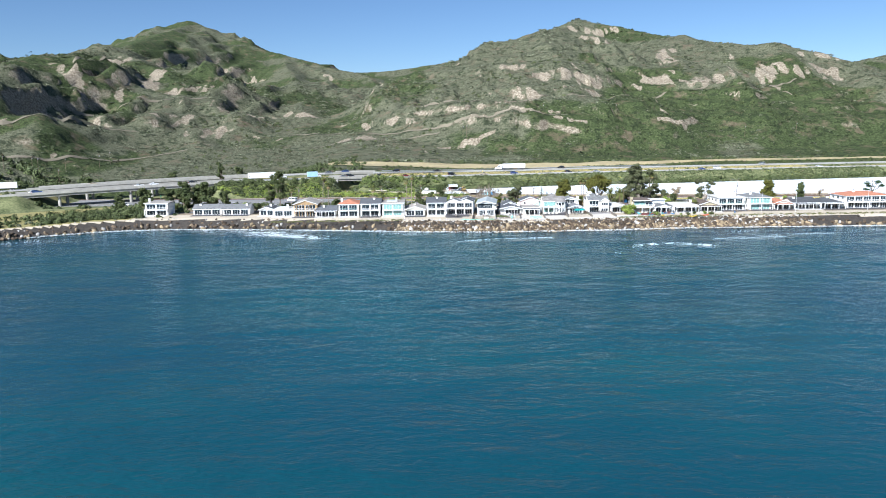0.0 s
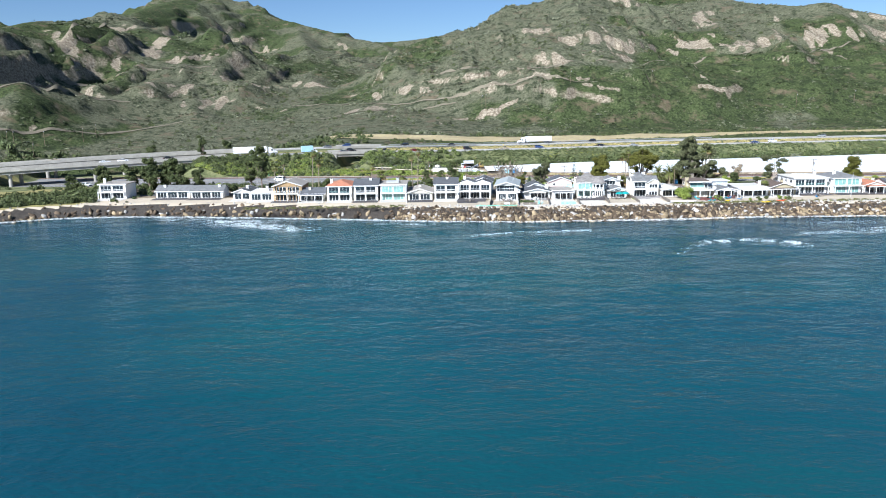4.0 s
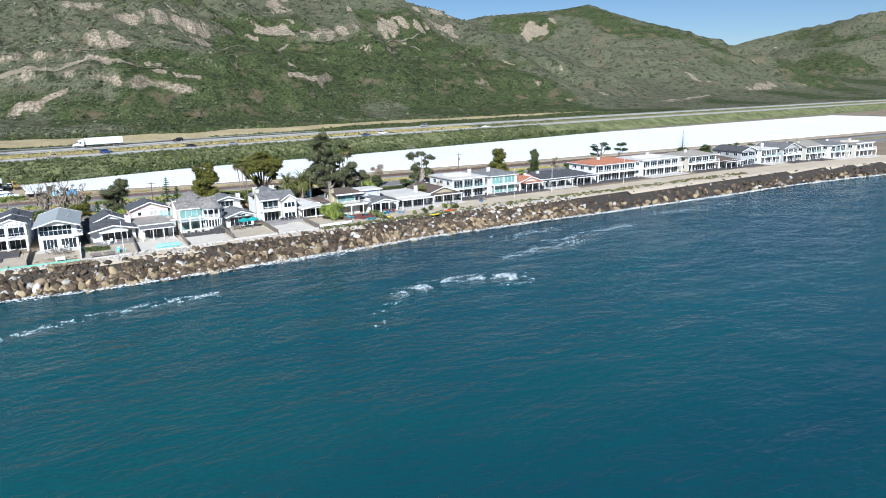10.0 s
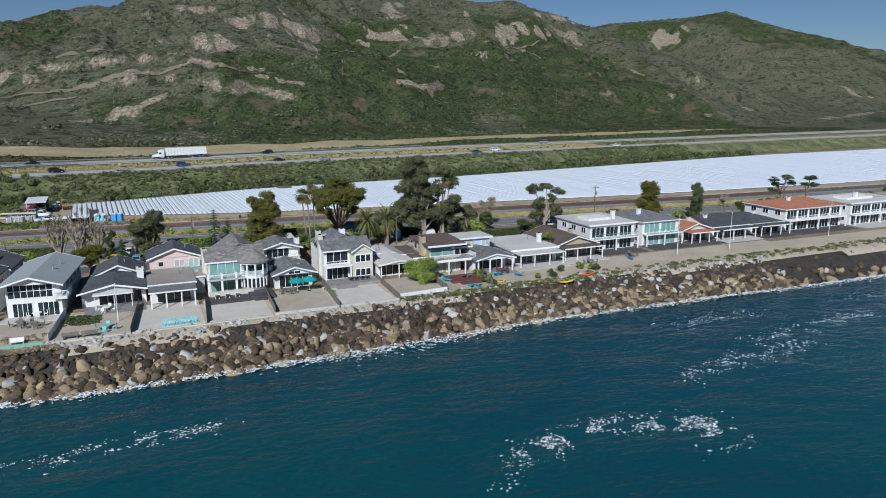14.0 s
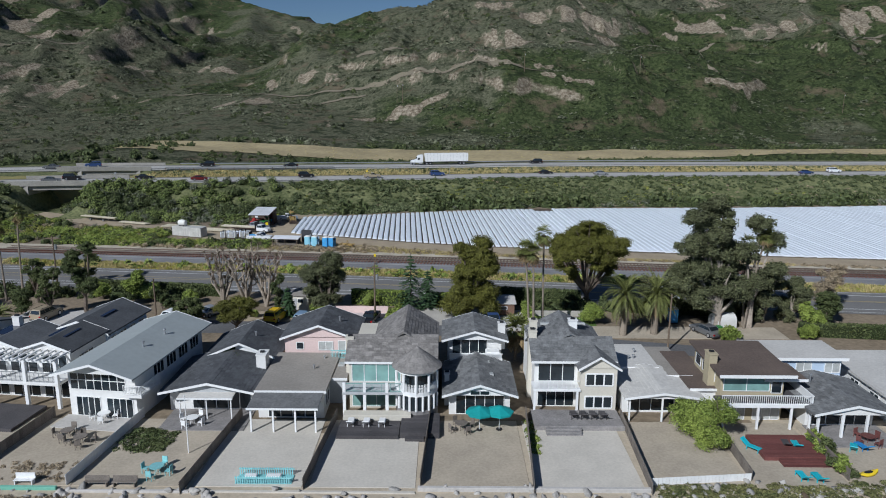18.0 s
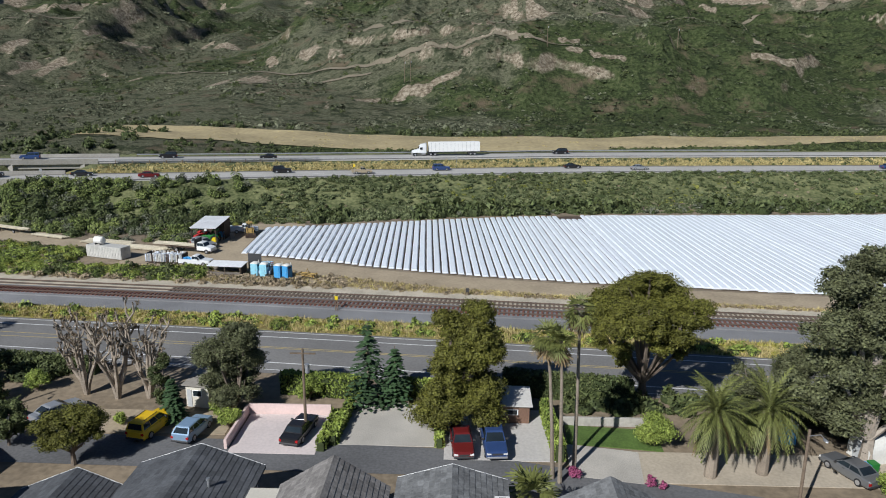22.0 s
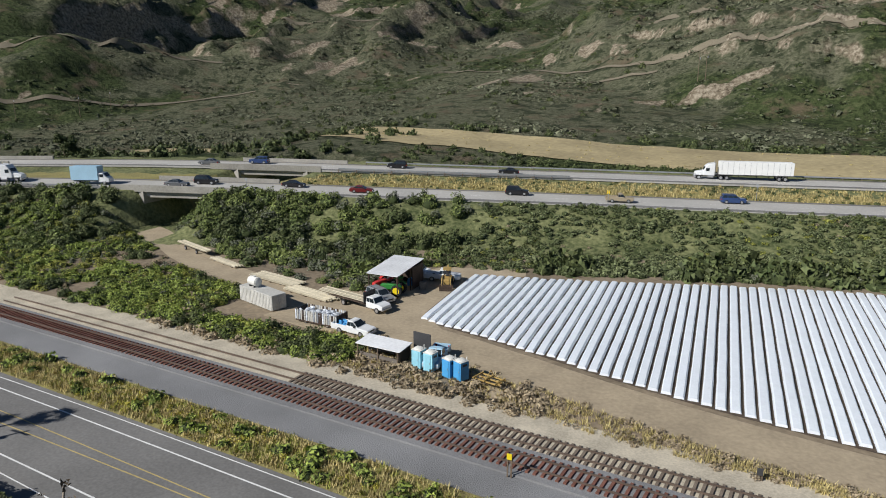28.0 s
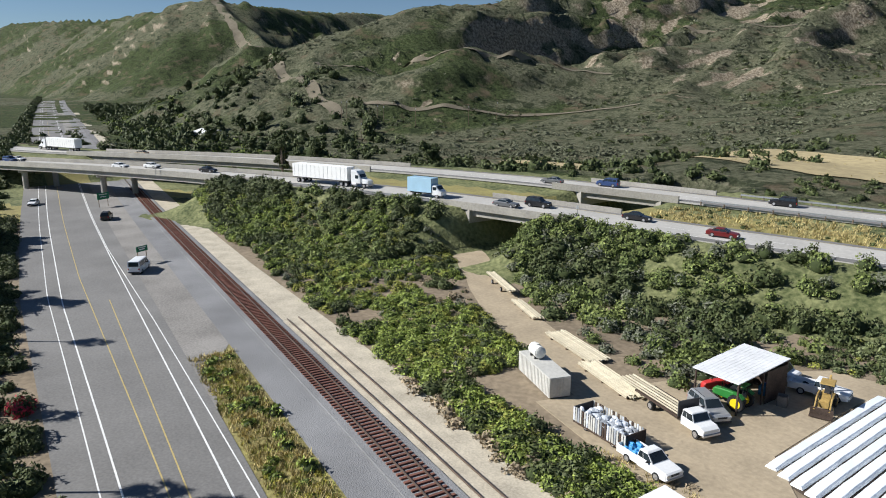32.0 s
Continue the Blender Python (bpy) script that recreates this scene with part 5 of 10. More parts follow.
def tree(name, x, y, h, blobs, m_leaf, label, m_bark=None, trunk=0.28, leaf=0.24, density=75, lean=0.0, z=FLAT, category="tree", seed=None, fork_at=None):
    """Trunk, a limb to every clump of the crown, and leaves. blobs: (dx, dy, height, radius, half height) as shares of h."""
    seed = abs(int(x * 7 + y * 13)) if seed is None else seed
    r = random.Random(seed)
    t = thing(name, pose(x, y, z), label, category)
    B = [(a * h, b * h, c * h, d * h, e * h) for a, b, c, d, e in blobs]
    s = Shape()
    low = min(b[2] - b[4] for b in B)
    fork = max(0.12 * h, min(low, 0.45 * h))
    fork = fork_at * h if fork_at else fork
    top = (lean * 0.4, 0, fork)
    s.path([(0, 0, -0.2), (lean * 0.15 + r.uniform(-.1, .1), r.uniform(-.1, .1), fork * 0.5), top], [trunk * 1.3, trunk, trunk * 0.85])
    for bx, by, bz, rx, rz in B:
        mid = (0.5 * (bx + top[0]) + r.uniform(-.2, .2), 0.5 * by + r.uniform(-.2, .2), 0.55 * fork + 0.45 * bz)
        s.path([top, mid, (bx, by, bz), (bx + r.uniform(-.3, .3) * rx, by + r.uniform(-.3, .3) * rx, bz + 0.6 * rz)], [trunk * 0.6, trunk * 0.42, trunk * 0.25, 0.03], 5)
    s.put("trunk", m_bark or M_BARK, t)
    V, F = crown_mesh(seed + 1, B, leaf, density)
    ob_from("crown", V, F, m_leaf, t)
    return t


def rand_blobs(seed, n, spread, z0, z1, rad, flat=0.8):
    r = random.Random(seed)
    out = []
    for k in range(n):
        a, d = r.uniform(0, 6.28), spread * math.sqrt(r.uniform(0.02, 1))
        u = k / max(1, n - 1)
        q = rad * r.uniform(0.75, 1.2)
        out.append((d * math.cos(a), d * math.sin(a), z0 + (z1 - z0) * u, q, q * flat))
    return out


ROUND = lambda s: rand_blobs(s, 9, 0.22, 0.30, 0.84, 0.19, 0.85)
TALL = lambda s: rand_blobs(s, 12, 0.17, 0.34, 0.9, 0.125, 0.8)
UMB = lambda s: [(0.32 * math.cos(k * 0.7 + s), 0.32 * math.sin(k * 0.7 + s), 0.66 + 0.04 * (k % 2), 0.16, 0.15) for k in range(9)] + [(0.1, 0.05, 0.80, 0.22, 0.17), (-0.12, -0.05, 0.80, 0.22, 0.16), (0, 0.1, 0.84, 0.2, 0.14)]

tree("eucalyptus_tree", 95.8, 45.5, 19.0, [(-0.2, 0, 0.80, 0.13, 0.11), (-0.26, -0.03, 0.62, 0.12, 0.10), (-0.08, 0.04, 0.90, 0.12, 0.09), (-0.05, 0, 0.68, 0.13, 0.11), (0.06, 0.02, 0.55, 0.12, 0.12), (-0.18, 0, 0.42, 0.14, 0.13), (0.02, -0.03, 0.36, 0.15, 0.13), (-0.3, 0.03, 0.30, 0.12, 0.12), (0.12, 0, 0.28, 0.12, 0.11), (-0.13, 0.02, 0.54, 0.13, 0.12), (-0.14, -0.02, 0.72, 0.12, 0.1), (-0.02, 0.02, 0.80, 0.11, 0.1), (-0.1, 0, 0.24, 0.16, 0.12), (0.04, 0.05, 0.46, 0.13, 0.1)], M_L4, "huge ragged eucalyptus with grey-green leaves", M_BARKP, 0.5, 0.28, 62)
tree("eucalyptus_tree", 100.5, 46.5, 16.8, [(0.02, 0, 0.86, 0.12, 0.10), (0.12, 0.02, 0.72, 0.13, 0.11), (-0.06, 0.02, 0.62, 0.12, 0.11), (0.14, 0, 0.5, 0.13, 0.12), (0.0, 0, 0.36, 0.16, 0.13)], M_L4, "tall eucalyptus with sparse olive leaves", M_BARKP, 0.4, 0.28, 62)
tree("umbrella_tree", 80, 56.5, 13.3, UMB(1) + [(-0.3, -0.05, 0.52, 0.13, 0.13), (-0.22, -0.16, 0.42, 0.10, 0.11), (-0.33, 0.08, 0.62, 0.12, 0.12), (0.22, -0.14, 0.46, 0.09, 0.10), (0.05, -0.25, 0.55, 0.12, 0.10), (0.0, 0.0, 0.92, 0.15, 0.08)], M_L6, "broad umbrella-crowned tree with golden-green leaves", M_BARK, 0.42, 0.22, 95, fork_at=0.14)
tree("round_tree", 62, 50.6, 11.5, rand_blobs(5, 16, 0.22, 0.2, 0.86, 0.2, 0.9), M_L6, "full round tree with golden-green leaves behind driveways", M_BARK, 0.35, 0.22, 100)
tree("pepper_tree", 41, 52.3, 9.5, rand_blobs(8, 15, 0.25, 0.16, 0.86, 0.19, 0.85), M_L4, "loose grey-green tree beside the coast road", M_BARK, 0.25, 0.2, 80, 1.2)
tree("orange_tinged_tree", 31, 42.6, 5.4, rand_blobs(3, 9, 0.3, 0.4, 0.75, 0.3, 0.7), M_L6, "rounded bushy tree with orange-tinged leaves by the lane", M_BARK, 0.2, 0.18, 120)
tree("small_cypress", 34.3, 52.4, 5.8, rand_blobs(31, 7, 0.12, 0.2, 0.9, 0.16, 0.9), M_L2, "dark slender cypress beside a small hut", M_BARK, 0.15, 0.16, 130)
tree("small_tree", 115.6, 54.6, 7.2, ROUND(12), M_DRYB, "thin greyish tree with sparse dry leaves", M_BARK, 0.16, 0.18, 60)
tree("eucalyptus_tree", 123.7, 42, 12.2, [(-0.22, 0, 0.84, 0.17, 0.12), (0.02, 0, 0.88, 0.16, 0.11), (0.28, 0, 0.78, 0.17, 0.10), (0.12, 0, 0.66, 0.14, 0.1), (-0.1, 0, 0.56, 0.18, 0.14), (0.2, 0, 0.42, 0.16, 0.14), (-0.16, 0, 0.34, 0.15, 0.14)], M_L4, "spreading eucalyptus with flat-topped clumps", M_BARKP, 0.32, 0.26, 70)
tree("round_tree", 151.6, 41, 11.2, rand_blobs(41, 10, 0.18, 0.3, 0.84, 0.19, 0.85), M_L6, "full olive-green tree behind white houses", M_BARK, 0.3, 0.26, 60)
tree("round_tree", 165.5, 40, 9.6, rand_blobs(42, 10, 0.13, 0.2, 0.86, 0.17, 0.9), M_L2, "narrow dark green tree behind cottages", M_BARK, 0.25, 0.26, 60)
tree("bare_tree", 175.2, 40, 6.8, rand_blobs(43, 6, 0.2, 0.5, 0.85, 0.14, 0.8), M_DRYB, "half-bare brownish tree behind cottages", M_BARK, 0.2, 0.24, 26)
tree("spreading_pine", 203, 48, 9.4, [(-0.3, 0, 0.85, 0.2, 0.1), (-0.12, 0, 0.7, 0.2, 0.1), (0.25, 0, 0.88, 0.22, 0.1), (0.4, 0, 0.72, 0.16, 0.09), (-0.3, 0, 0.55, 0.16, 0.08)], M_CONIF, "dark flat-topped pine with layered clumps", M_BARK, 0.3, 0.3, 60)
tree("spreading_pine", 212, 47, 9.0, [(0.1, 0, 0.88, 0.24, 0.1), (-0.1, 0, 0.68, 0.18, 0.09), (0.3, 0, 0.66, 0.16, 0.09)], M_CONIF, "dark flat-topped pine beside another", M_BARK, 0.3, 0.3, 60)
for k, (x, y, h) in enumerate([(7.7, 49.5, 11.4), (-3, 56, 7), (-65.5, 52, 17.5), (2.7, 49.3, 7), (-70, 54, 12)]):
    tree("dark_tree", x, y, h, TALL(60 + k), M_L2, "tall dark green tree behind the beach houses", M_BARK, 0.28, 0.24, 75)
for k, (x, y, h) in enumerate([(-111, 58, 13.5), (-104, 60, 11), (-99, 56, 12.8), (-117, 55, 10.5), (-124, 50, 9), (-92, 60, 8.5), (-135, 46, 7.5), (-128, 56, 10)]):
    tree("dark_tree", x, y, h, rand_blobs(80 + k, 10, 0.2, 0.22, 0.86, 0.19, 0.85), M_L2, "dense dark tree in the grove by the bridge", M_BARK, 0.35, 0.3, 55)
tree("dark_tree", -113, 126.5, 14.5, rand_blobs(90, 9, 0.09, 0.4, 0.92, 0.10, 0.9), M_L2, "lone ragged dark tree at the freeway edge", M_BARK, 0.3, 0.28, 75, z=8.0)
for k, (x, y, h) in enumerate([(-79, 41, 4.6), (-73, 41.5, 4.4), (23.9, 45.4, 4.6), (10, 59, 4.6), (17, 53, 3.6), (-2, 50, 4), (108, 45, 4.4), (112, 48, 5), (118, 40, 4.6), (130, 38, 5), (138, 38, 4.6), (146, 47, 4), (158, 36, 4.4), (182, 40, 4.2), (190, 41, 5), (197, 43, 4.5), (242, 42, 6), (252, 40, 6.5), (258, 39, 6), (266, 38, 6.5), (276, 36, 6), (-52, 49, 5), (-40, 51, 5), (-28, 50, 4.6), (-15, 50, 5)]):
    col = M_L1 if k % 3 == 0 else M_L2
    tree("bushy_tree", x, y, h, rand_blobs(100 + k, 7, 0.32, 0.3, 0.76, 0.28, 0.8), col, "%s bushy tree in a garden behind the houses" % ("bright green" if col is M_L1 else "dark green"), M_BARK, 0.14, 0.24, 70)
rr = random.Random(77)
for k in range(26):                                   # valley beyond the bridges
    x = -120 - 22 * k + rr.uniform(-8, 8)
    y = float(rail(x)) + rr.uniform(12, 95)
    if y < fwy(x) + 48 and x > -230:
        y = float(fwy(x)) + rr.uniform(52, 95)
    h = rr.uniform(5, 10)
    tree("valley_tree", x, y, h, rand_blobs(200 + k, 6, 0.22, 0.3, 0.8, 0.27, 0.85), M_L2, "dark round tree on the valley floor", M_BARK, 0.3, 0.5, 18, z=float(height(np.array([x]), np.array([y]))[0]))


def conifer(x, y, h, w, label, layers=16, name="conifer_tree"):
    t = thing(name, pose(x, y, FLAT), label, "tree")
    Shape().path([(0, 0, -0.1), (0, 0, h * 0.6), (0, 0, h)], [0.2, 0.12, 0.03], 6).put("trunk", M_BARK, t)
    r = np.random.RandomState(abs(int(x * 3)))
    V, F = [], []
    for j in range(layers):
        u = j / layers
        z, R = h * (0.1 + 0.88 * u), w * (1 - u) ** 0.85 + 0.1
        n = int(10 + 9 * (1 - u))
        for i in range(n):
            a = r.uniform(0, 6.28)
            rr_, drop = R * r.uniform(0.75, 1.1), -0.14 * R
            for q in range(4):
                s = (q + 0.6) / 4 * rr_
                c = np.array((math.cos(a) * s, math.sin(a) * s, z + drop * (q / 3) ** 1.5 + r.uniform(-.06, .06)))
                b = np.array((-math.sin(a), math.cos(a), 0)) * r.uniform(0.18, 0.3)
                d = np.array((math.cos(a), math.sin(a), -0.25)) * r.uniform(0.22, 0.34)
                o = len(V)
                V += [c - b, c + d, c + b, c - d * 0.4]
                F.append((o, o + 1, o + 2, o + 3))
    ob_from("needles", np.array(V), np.array(F), M_CONIF, t)


conifer(53.5, 54.3, 8.6, 2.5, "dark green conical conifer beside a hedge")
conifer(56.0, 54.6, 6.0, 2.0, "smaller dark green conifer beside the taller one")
conifer(36.2, 50.2, 4.4, 1.3, "small dark conifer by parked cars")


def norfolk(x, y, h):
    t = thing("norfolk_pine", pose(x, y, FLAT), "tall symmetrical pine with spaced whorls of branches", "tree")
    Shape().path([(0, 0, -0.1), (0, 0, h)], [0.25, 0.05], 6).put("trunk", M_BARK, t)
    V, F = [], []
    for j in range(11):
        z, R = h * (0.22 + 0.07 * j), (h * 0.26) * (1 - j / 12)
        for i in range(7):
            a = i * 0.898 + j
            for q in range(6):
                s0 = R * (q + 1) / 6
                c = np.array((math.cos(a) * s0, math.sin(a) * s0, z + 0.12 * s0))
                b = np.array((-math.sin(a), math.cos(a), 0)) * 0.3
                d = np.array((math.cos(a), math.sin(a), 0.1)) * R / 8
                o = len(V)
                V += [c - b, c + d, c + b, c - d]
                F.append((o, o + 1, o + 2, o + 3))
    ob_from("needles", np.array(V), np.array(F), M_CONIF, t)


norfolk(248.4, 48, 11.5)


def date_palm(x, y, h, seed):
    t = thing("date_palm", pose(x, y, FLAT), "stout date palm with a broad feathery green crown", "palm", "date palms by the lane")
    Shape().path([(0, 0, -0.1), (0.05, 0, h * 0.3), (0, 0, h * 0.62)], [0.5, 0.42, 0.5], 10).put("trunk", M_PALMT, t)
    r = np.random.RandomState(seed)
    for nm, m, n, lo, hi in (("frond_crown", M_FROND, 120, -0.7, 1.4), ("dry_frond_skirt", M_FROND2, 16, -1.05, -0.6)):
        V, F = [], []
        for k in range(n):
            a, e, L = r.uniform(0, 6.28), r.uniform(lo, hi), h * 0.43 * r.uniform(0.8, 1.1)
            p = np.array((0, 0, h * 0.63))
            d = np.array((math.cos(a) * math.cos(e), math.sin(a) * math.cos(e), math.sin(e)))
            side = np.array((-math.sin(a), math.cos(a), 0))
            for q in range(13):
                d = d + (0, 0, -0.125)
                d /= np.linalg.norm(d)
                p2 = p + d * L / 13
                w = L * 0.085 * math.sin(math.pi * (0.12 + 0.86 * q / 13))
                for sg in (-1, 1):
                    o = len(V)
                    tip = p2 + side * sg * w + d * w * 0.7 - (0, 0, w * 0.25)
                    V += [p, p + d * L / 15, tip]
                    F.append((o, o + 1, o + 2))
                p = p2
        ob_from(nm, np.array(V), np.array(F), m, t)


date_palm(82.3, 43.0, 8.8, 1)
date_palm(86.6, 43.6, 8.8, 2)


def fan_palm(x, y, h, lean, seed, r_crown=1.35, skirt=True):
    t = thing("fan_palm", pose(x, y, FLAT), "slender tall fan palm with a small ragged crown", "palm")
    top = np.array((lean, 0.2, h - r_crown * 0.6))
    Shape().path([(0, 0, -0.1), (lean * 0.25, 0.02, h * 0.35), (lean * 0.6, 0.1, h * 0.7), tuple(top)], [0.19, 0.14, 0.12, 0.14], 8).put("trunk", M_PALMT, t)
    r = np.random.RandomState(seed)
    for nm, m, n, lo, hi in (("fan_crown", M_FROND, 34, -0.75, 1.4), ("dry_skirt", M_FROND2, 22, -1.45, -0.7)):
        V, F = [], []
        for k in range(n):
            a, e = r.uniform(0, 6.28), r.uniform(lo, hi)
            d = np.array((math.cos(a) * math.cos(e), math.sin(a) * math.cos(e), math.sin(e)))
            side = np.array((-math.sin(a), math.cos(a), 0))
            up = np.cross(d, side)
            c = top + d * r_crown * r.uniform(0.3, 0.75)
            for q in range(9):
                b = (q - 4) / 4 * 1.25
                v = d * math.cos(b) + side * math.sin(b)
                tip = c + v * r_crown * 0.62 * r.uniform(0.75, 1.15) - np.array((0, 0, r_crown * r.uniform(0.08, 0.3)))
                w = np.cross(v, up) * 0.07 * r_crown
                o = len(V)
                V += [c - w * 0.3, tip - w * 0.3, tip + w * 0.3, c + w]
                F.append((o, o + 1, o + 2, o + 3))
        ob_from(nm, np.array(V), np.array(F), m, t)


for k, (x, y, h, ln) in enumerate([(69.7, 42.2, 12.7, -0.9), (71.6, 43.6, 14.3, -0.2), (70.2, 41.6, 12.6, -0.4), (100, 47.4, 12.4, -0.3), (99.6, 46, 14, 2.0), (-46.9, 56, 14.5, 0.8), (-6.3, 57.9, 14.4, 0.5), (-8.3, 56.9, 12.4, -0.3), (-60, 50, 10, 0.3), (-44, 53, 11, 0.4), (-24, 56, 9, 0.3)]):
    fan_palm(x, y, h, ln, 300 + k)
for k, (x, y, h) in enumerate([(67.0, 33.5, 5.2), (3, 37, 5), (112, 22, 4.2), (-12, 51, 6), (-20, 53, 6.5)]):
    fan_palm(x, y, h, 0.2, 330 + k, 2.0)


M_CORAL = mat("mottled_grey_bark", (0.31, 0.26, 0.205), 0.95, var=0.35, s1=0.9, s2=7, bump=0.7, rnd=0.15)
M_TUFT = mat("withered_twigs", (0.145, 0.112, 0.075), 0.95, var=0.3, s1=0.8, s2=5, bump=0, rnd=0.4)


def bare_tree(x, y, h, seed):
    """A pollarded tree of bare pale limbs with tufts at their ends."""
    t = thing("bare_coral_tree", pose(x, y, FLAT), "leafless tree with knobbly pale grey upright limbs", "tree", "bare trees by the road")
    r = random.Random(seed)
    for k in range(6):
        s, tips = Shape(), []
        a = k * 1.05 + r.uniform(-.3, .3)
        p = [(0, 0, -0.1), (0.3 * math.cos(a), 0.3 * math.sin(a), h * r.uniform(0.1, 0.2))]
        out = r.uniform(0.12, 0.48)
        for q in range(4):
            b = p[-1]
            a += r.uniform(-0.45, 0.45)
            g = out * r.uniform(0.4, 1.5)
            p.append((b[0] + math.cos(a) * g, b[1] + math.sin(a) * g, b[2] + h * r.uniform(0.13, 0.2)))
        s.path(p, [0.27, 0.22, 0.18, 0.15, 0.12, 0.08], 7)
        for j in (2, 3, 3, 4, 4, 5):
            c, n = a + r.uniform(-2.0, 2.0), p[j]
            w = r.uniform(.35, .95)
            e = (n[0] + math.cos(c) * w, n[1] + math.sin(c) * w, n[2] + h * r.uniform(.03, .11))
            f = (e[0] + math.cos(c) * w * 0.3 + r.uniform(-.2, .2), e[1] + math.sin(c) * w * 0.3 + r.uniform(-.2, .2), e[2] + h * r.uniform(.06, .14))
            s.path([n, e, f], [0.11, 0.09, 0.055], 5)
            tips.append(f)
            if r.random() < 0.6:
                g = (e[0] + r.uniform(-.5, .5), e[1] + r.uniform(-.5, .5), e[2] + h * r.uniform(.05, .12))
                s.path([e, g], [0.07, 0.045], 5)
                tips.append(g)
        tips.append(p[-1])
        limb = s.put("limb", M_CORAL, t)
        for c in tips:
            v, f = leaf_ball(r.randrange(999), 14, 0.5, low=-1)
            ob_from("twig_tuft", v * np.array((1, 1, 1.3)) * r.uniform(0.16, 0.34) + c, f, M_TUFT, limb)


for k, (x, y, h) in enumerate([(25.4, 55.3, 8.4), (28.9, 54.5, 8.8), (31.9, 54.8, 8.3)]):
    bare_tree(x, y, h, 400 + k)


# ---------------------------------------------------------------- houses
M_WHITE = mat("white_stucco", (0.74, 0.73, 0.70), 0.8, var=0.06, s1=0.3, s2=3, bump=0.12, rnd=0.04)
M_TRIM = mat("white_trim_paint", (0.80, 0.80, 0.78), 0.6, var=0.05, s1=1, s2=6, bump=0.05, rnd=0.03)
M_CREAM = mat("cream_siding", (0.62, 0.58, 0.49), 0.8, var=0.07, s1=0.4, s2=5, bump=0.15, rnd=0.05)
M_PINK = mat("pale_pink_siding", (0.70, 0.54, 0.50), 0.8, var=0.07, s1=0.4, s2=5, bump=0.15, rnd=0)
M_BLUEW = mat("pale_blue_wall", (0.48, 0.58, 0.70), 0.8, var=0.07, s1=0.4, s2=5, bump=0.12, rnd=0)
M_BEIGE = mat("beige_stucco", (0.42, 0.36, 0.24), 0.85, var=0.1, s1=0.4, s2=5, rnd=0.04)
M_GREYW = mat("grey_siding", (0.42, 0.43, 0.43), 0.8, var=0.1, s1=0.4, s2=5, rnd=0.05)
M_TIMBER = mat("raw_framing_timber", (0.46, 0.31, 0.16), 0.85, var=0.2, s1=0.6, s2=6)
M_RDARK = mat("dark_grey_shingles", (0.088, 0.092, 0.098), 0.9, var=0.25, s1=0.5, s2=5, bump=0.5, rnd=0.2)
M_RMID = mat("mid_grey_shingles", (0.17, 0.172, 0.17), 0.9, var=0.28, s1=0.9, s2=4.5, bump=0.5, rnd=0.22)
M_RTILE = mat("grey_brown_roof_tiles", (0.22, 0.205, 0.19), 0.9, var=0.28, s1=1.4, s2=4.5, bump=0.6, rnd=0.22)
M_RPALE = mat("pale_green_grey_metal_roof", (0.36, 0.39, 0.385), 0.55, var=0.07, s1=0.2, s2=2, bump=0.1, rnd=0.03)
M_RWHITE = mat("white_gravel_roof", (0.56, 0.54, 0.50), 0.9, var=0.12, s1=0.2, s2=4, bump=0.3, rnd=0.05)
M_RBROWN = mat("brown_gravel_roof", (0.125, 0.095, 0.078), 0.92, var=0.2, s1=0.3, s2=5, bump=0.4, rnd=0.04)
M_RRED = mat("terracotta_roof_tiles", (0.40, 0.17, 0.10), 0.85, var=0.22, s1=0.8, s2=5, bump=0.5, rnd=0.04)
M_RTAN = mat("tan_gravel_roof", (0.30, 0.275, 0.24), 0.92, var=0.14, s1=0.25, s2=4, bump=0.3, rnd=0.04)
M_DECK = mat("dark_stained_deck", (0.075, 0.070, 0.072), 0.8, var=0.25, s1=0.5, s2=8, rnd=0.15)
M_DECKR = mat("red_stained_deck", (0.150, 0.055, 0.048), 0.75, var=0.2, s1=0.5, s2=8, rnd=0.15)
M_PAVE = mat("grey_stone_paving", (0.26, 0.245, 0.235), 0.85, var=0.25, s1=0.9, s2=5, rnd=0.1)
M_PADW = mat("pale_concrete_slab", (0.50, 0.475, 0.44), 0.9, var=0.12, s1=0.25, s2=4, rnd=0.04)
M_WOODF = mat("weathered_grey_fence", (0.19, 0.165, 0.14), 0.9, var=0.25, s1=0.8, s2=8, rnd=0.15)
M_BRICK = mat("brown_brick", (0.22, 0.13, 0.09), 0.9, var=0.25, s1=1, s2=8)
M_DARKIN = mat("dark_metal", (0.03, 0.03, 0.032), 0.5, 0.3, var=0.2)
M_SOLAR = mat("solar_cells", (0.012, 0.016, 0.035), 0.12, 0.0, var=0.2, s1=2, s2=8, bump=0, spec=0.6)
M_TEAL = mat("teal_canvas", (0.02, 0.33, 0.32), 0.75, var=0.12)
M_TURQ = mat("turquoise_paint", (0.25, 0.55, 0.56), 0.7, var=0.12)
M_GLASS = mat("dark_window_glass", (0.020, 0.028, 0.034), 0.06, 0.0, var=0.3, s1=0.2, s2=1, bump=0, spec=0.6, rnd=0.25)
M_GLASSG = mat("green_tinted_glass", (0.20, 0.34, 0.31), 0.08, 0.0, var=0.2, s1=0.3, s2=1, bump=0, spec=0.6, rnd=0.1)
M_CURT = mat("white_curtained_glass", (0.45, 0.46, 0.44), 0.15, 0.0, var=0.15, s1=1, s2=3, bump=0, spec=0.6, rnd=0.1)


